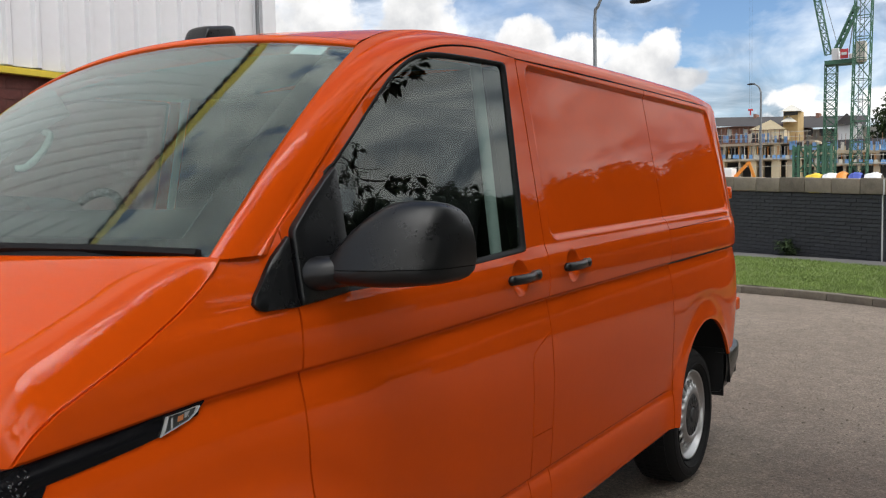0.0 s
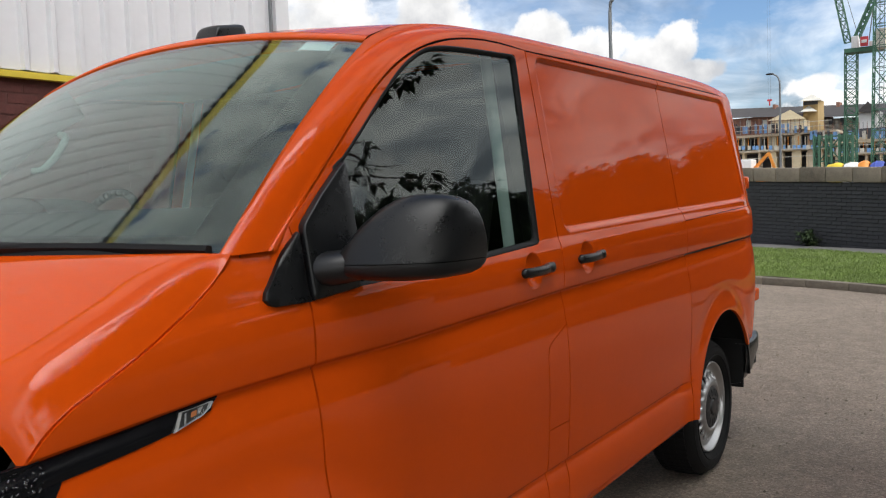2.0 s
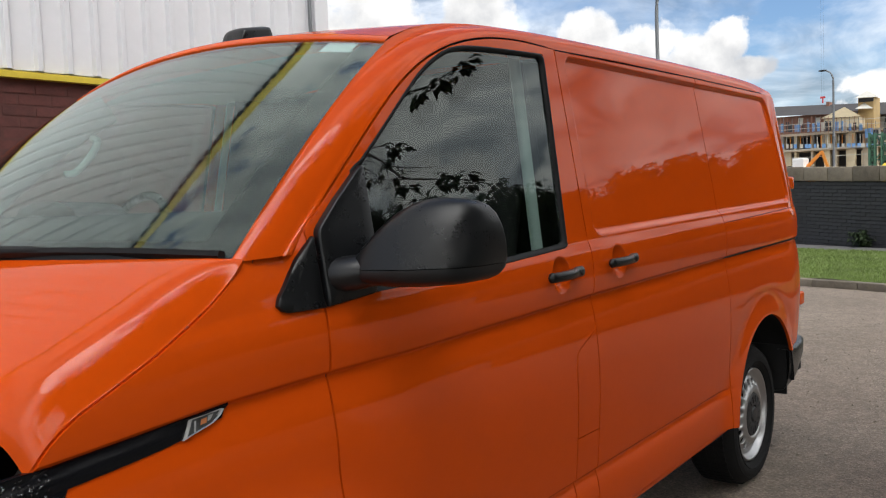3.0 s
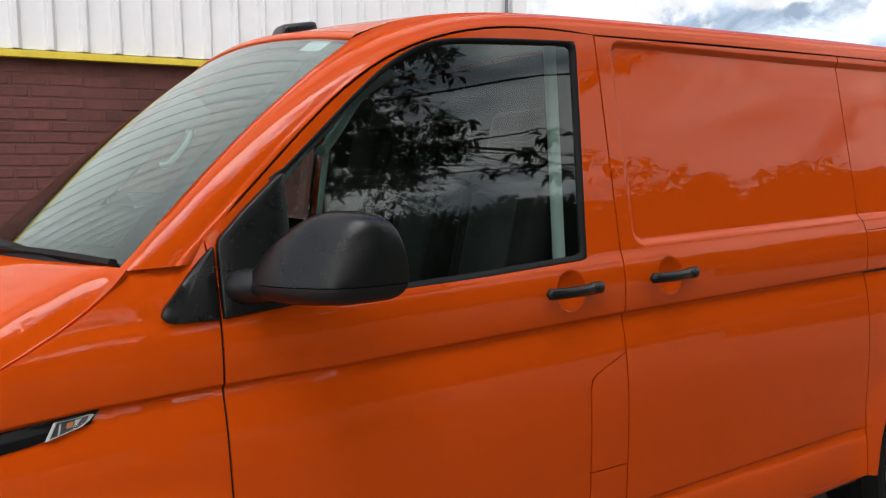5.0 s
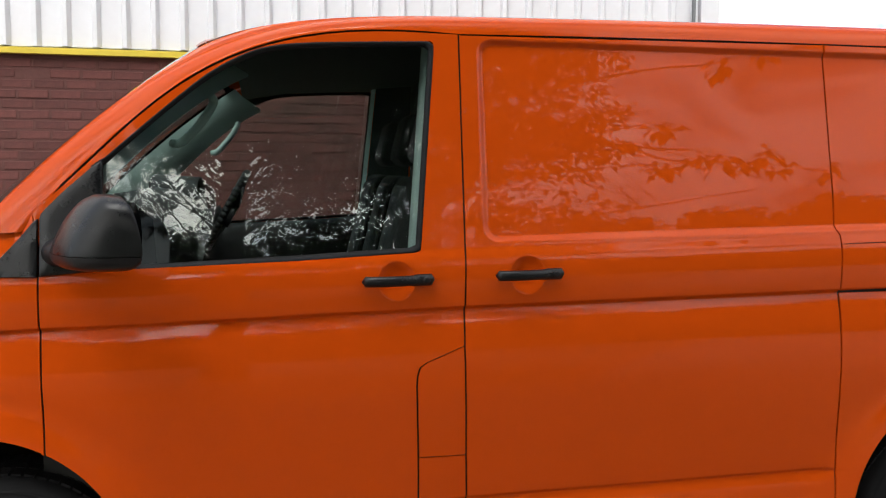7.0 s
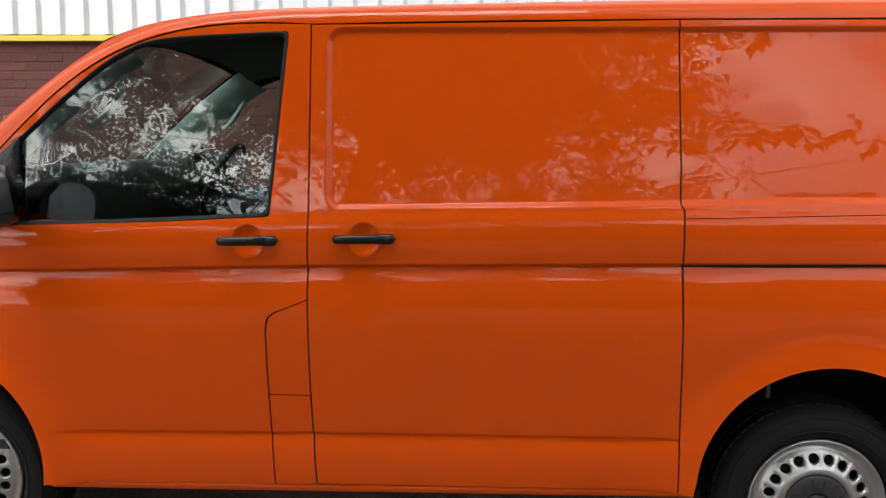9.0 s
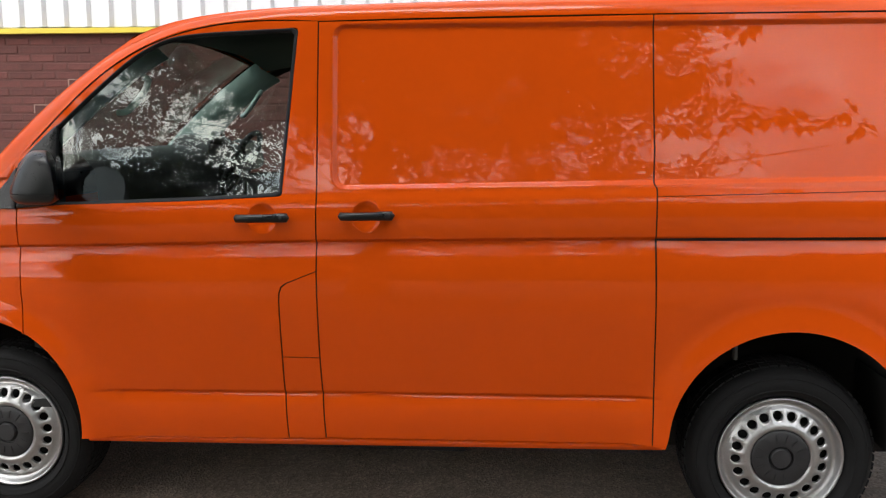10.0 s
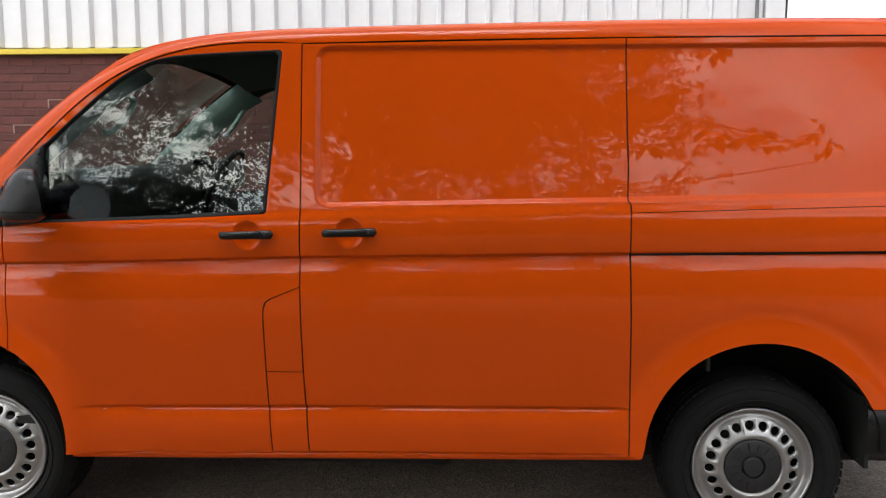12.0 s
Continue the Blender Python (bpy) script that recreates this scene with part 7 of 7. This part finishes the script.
def far_tree_meshes(seed):
    rr = random.Random(seed)
    tv, tf = [], []
    limb(tv, tf, [Vector((0, 0, 0)), Vector((0.1, 0, 2.5)), Vector((0, 0.1, 5.5))], 0.28, 0.08, 8)
    clusters = []
    for k in range(40):
        a, h = rr.uniform(0, 6.283), rr.uniform(0.4, 8.4)
        R = 3.1 * math.sin(math.pi * min(1, max(0.08, (h - 0.2) / 9.2))) ** 0.6
        c = Vector((math.cos(a) * R * rr.uniform(0.3, 1), math.sin(a) * R * rr.uniform(0.3, 1), h))
        limb(tv, tf, [Vector((0, 0, max(1.6, h - 2.0))), c], 0.06, 0.02, 5)
        s = rr.uniform(0.8, 1.5)
        for m in range(155):
            w = Vector((rr.gauss(0, 1), rr.gauss(0, 1), rr.gauss(0, 1))).normalized() * rr.random() ** 0.4
            p = c + Vector((w.x, w.y, w.z * 0.8)) * s * 1.15
            clusters.append((p, Vector((0, 0, 0.2))))
    gv, gf = leaf_mass(clusters, rr, 0.40, 3, 1.5, False)
    return (tv, tf), (gv, gf)


far_protos = []
for seed in (1, 2, 3):
    t, c = far_tree_meshes(seed)
    root = thing("tree", (0, 0, 0), "leafy green tree in a row at the car park's far side", "tree", "trees along the boundary")
    mesh_of("trunk", *t, BARK, root, shade=True)
    ob = mesh_of("crown", *c, LEAF, root)
    ob["kind"] = "stuff"
    far_protos.append(root)
rr = random.Random(9)
spots = []
for k in range(36):
    a = radians(-11 - 3.3 * k)
    R = lerp(60, 42, min(1, k / 13)) + rr.uniform(-1.5, 1.5)
    spots.append((4 + R * math.cos(a), R * math.sin(a)))
spots += [(126, 7.2), (128, 3.5), (124, 9.2), (122, 0.5)]
for k, (x, y) in enumerate(spots):
    s = rr.uniform(1.07, 1.12) if k < 3 else rr.uniform(0.98, 1.04) if k < 7 else rr.uniform(1.09, 1.15) if k < 15 else rr.uniform(1.0, 1.18)
    m = Matrix.Translation((x, y, 0)) @ Matrix.Rotation(rr.uniform(0, 6.28), 4, "Z") @ Matrix.Diagonal((s, s, s * (1.45 if x > 115 else 1.0), 1))
    if k < 3:
        far_protos[k].matrix_basis = m
        far_protos[k].scale = (s, s, s)
    else:
        c = copy_thing(far_protos[k % 3], m)

# a weed at the wall's foot
rr = random.Random(30)
p0 = wall_at(1.32, 0.12)
weed = thing("weed", (p0.x, p0.y, 0.16), "small leafy green weed at the foot of the wall", "plant")
sv, sf, cl = [], [], []
for k in range(16):
    a = rr.uniform(0, 6.28)
    tip = Vector((p0.x + math.cos(a) * rr.uniform(0.1, 0.36), p0.y + math.sin(a) * rr.uniform(0.1, 0.36), 0.16 + rr.uniform(0.1, 0.38)))
    seg = [Vector((p0.x, p0.y, 0.14)), Vector((lerp(p0.x, tip.x, 0.5), lerp(p0.y, tip.y, 0.5), tip.z * 0.8)), tip]
    limb(sv, sf, seg, 0.006, 0.003, 4)
    for m in range(9):
        cl.append((polyline(seg, rr.uniform(0.3, 1)), Vector((0, 0, 0.3))))
mesh_of("stems", sv, sf, LEAF, weed, shade=True)
mesh_of("leaves", *leaf_mass(cl, rr, 0.10, 3), LEAF, weed)["kind"] = "stuff"
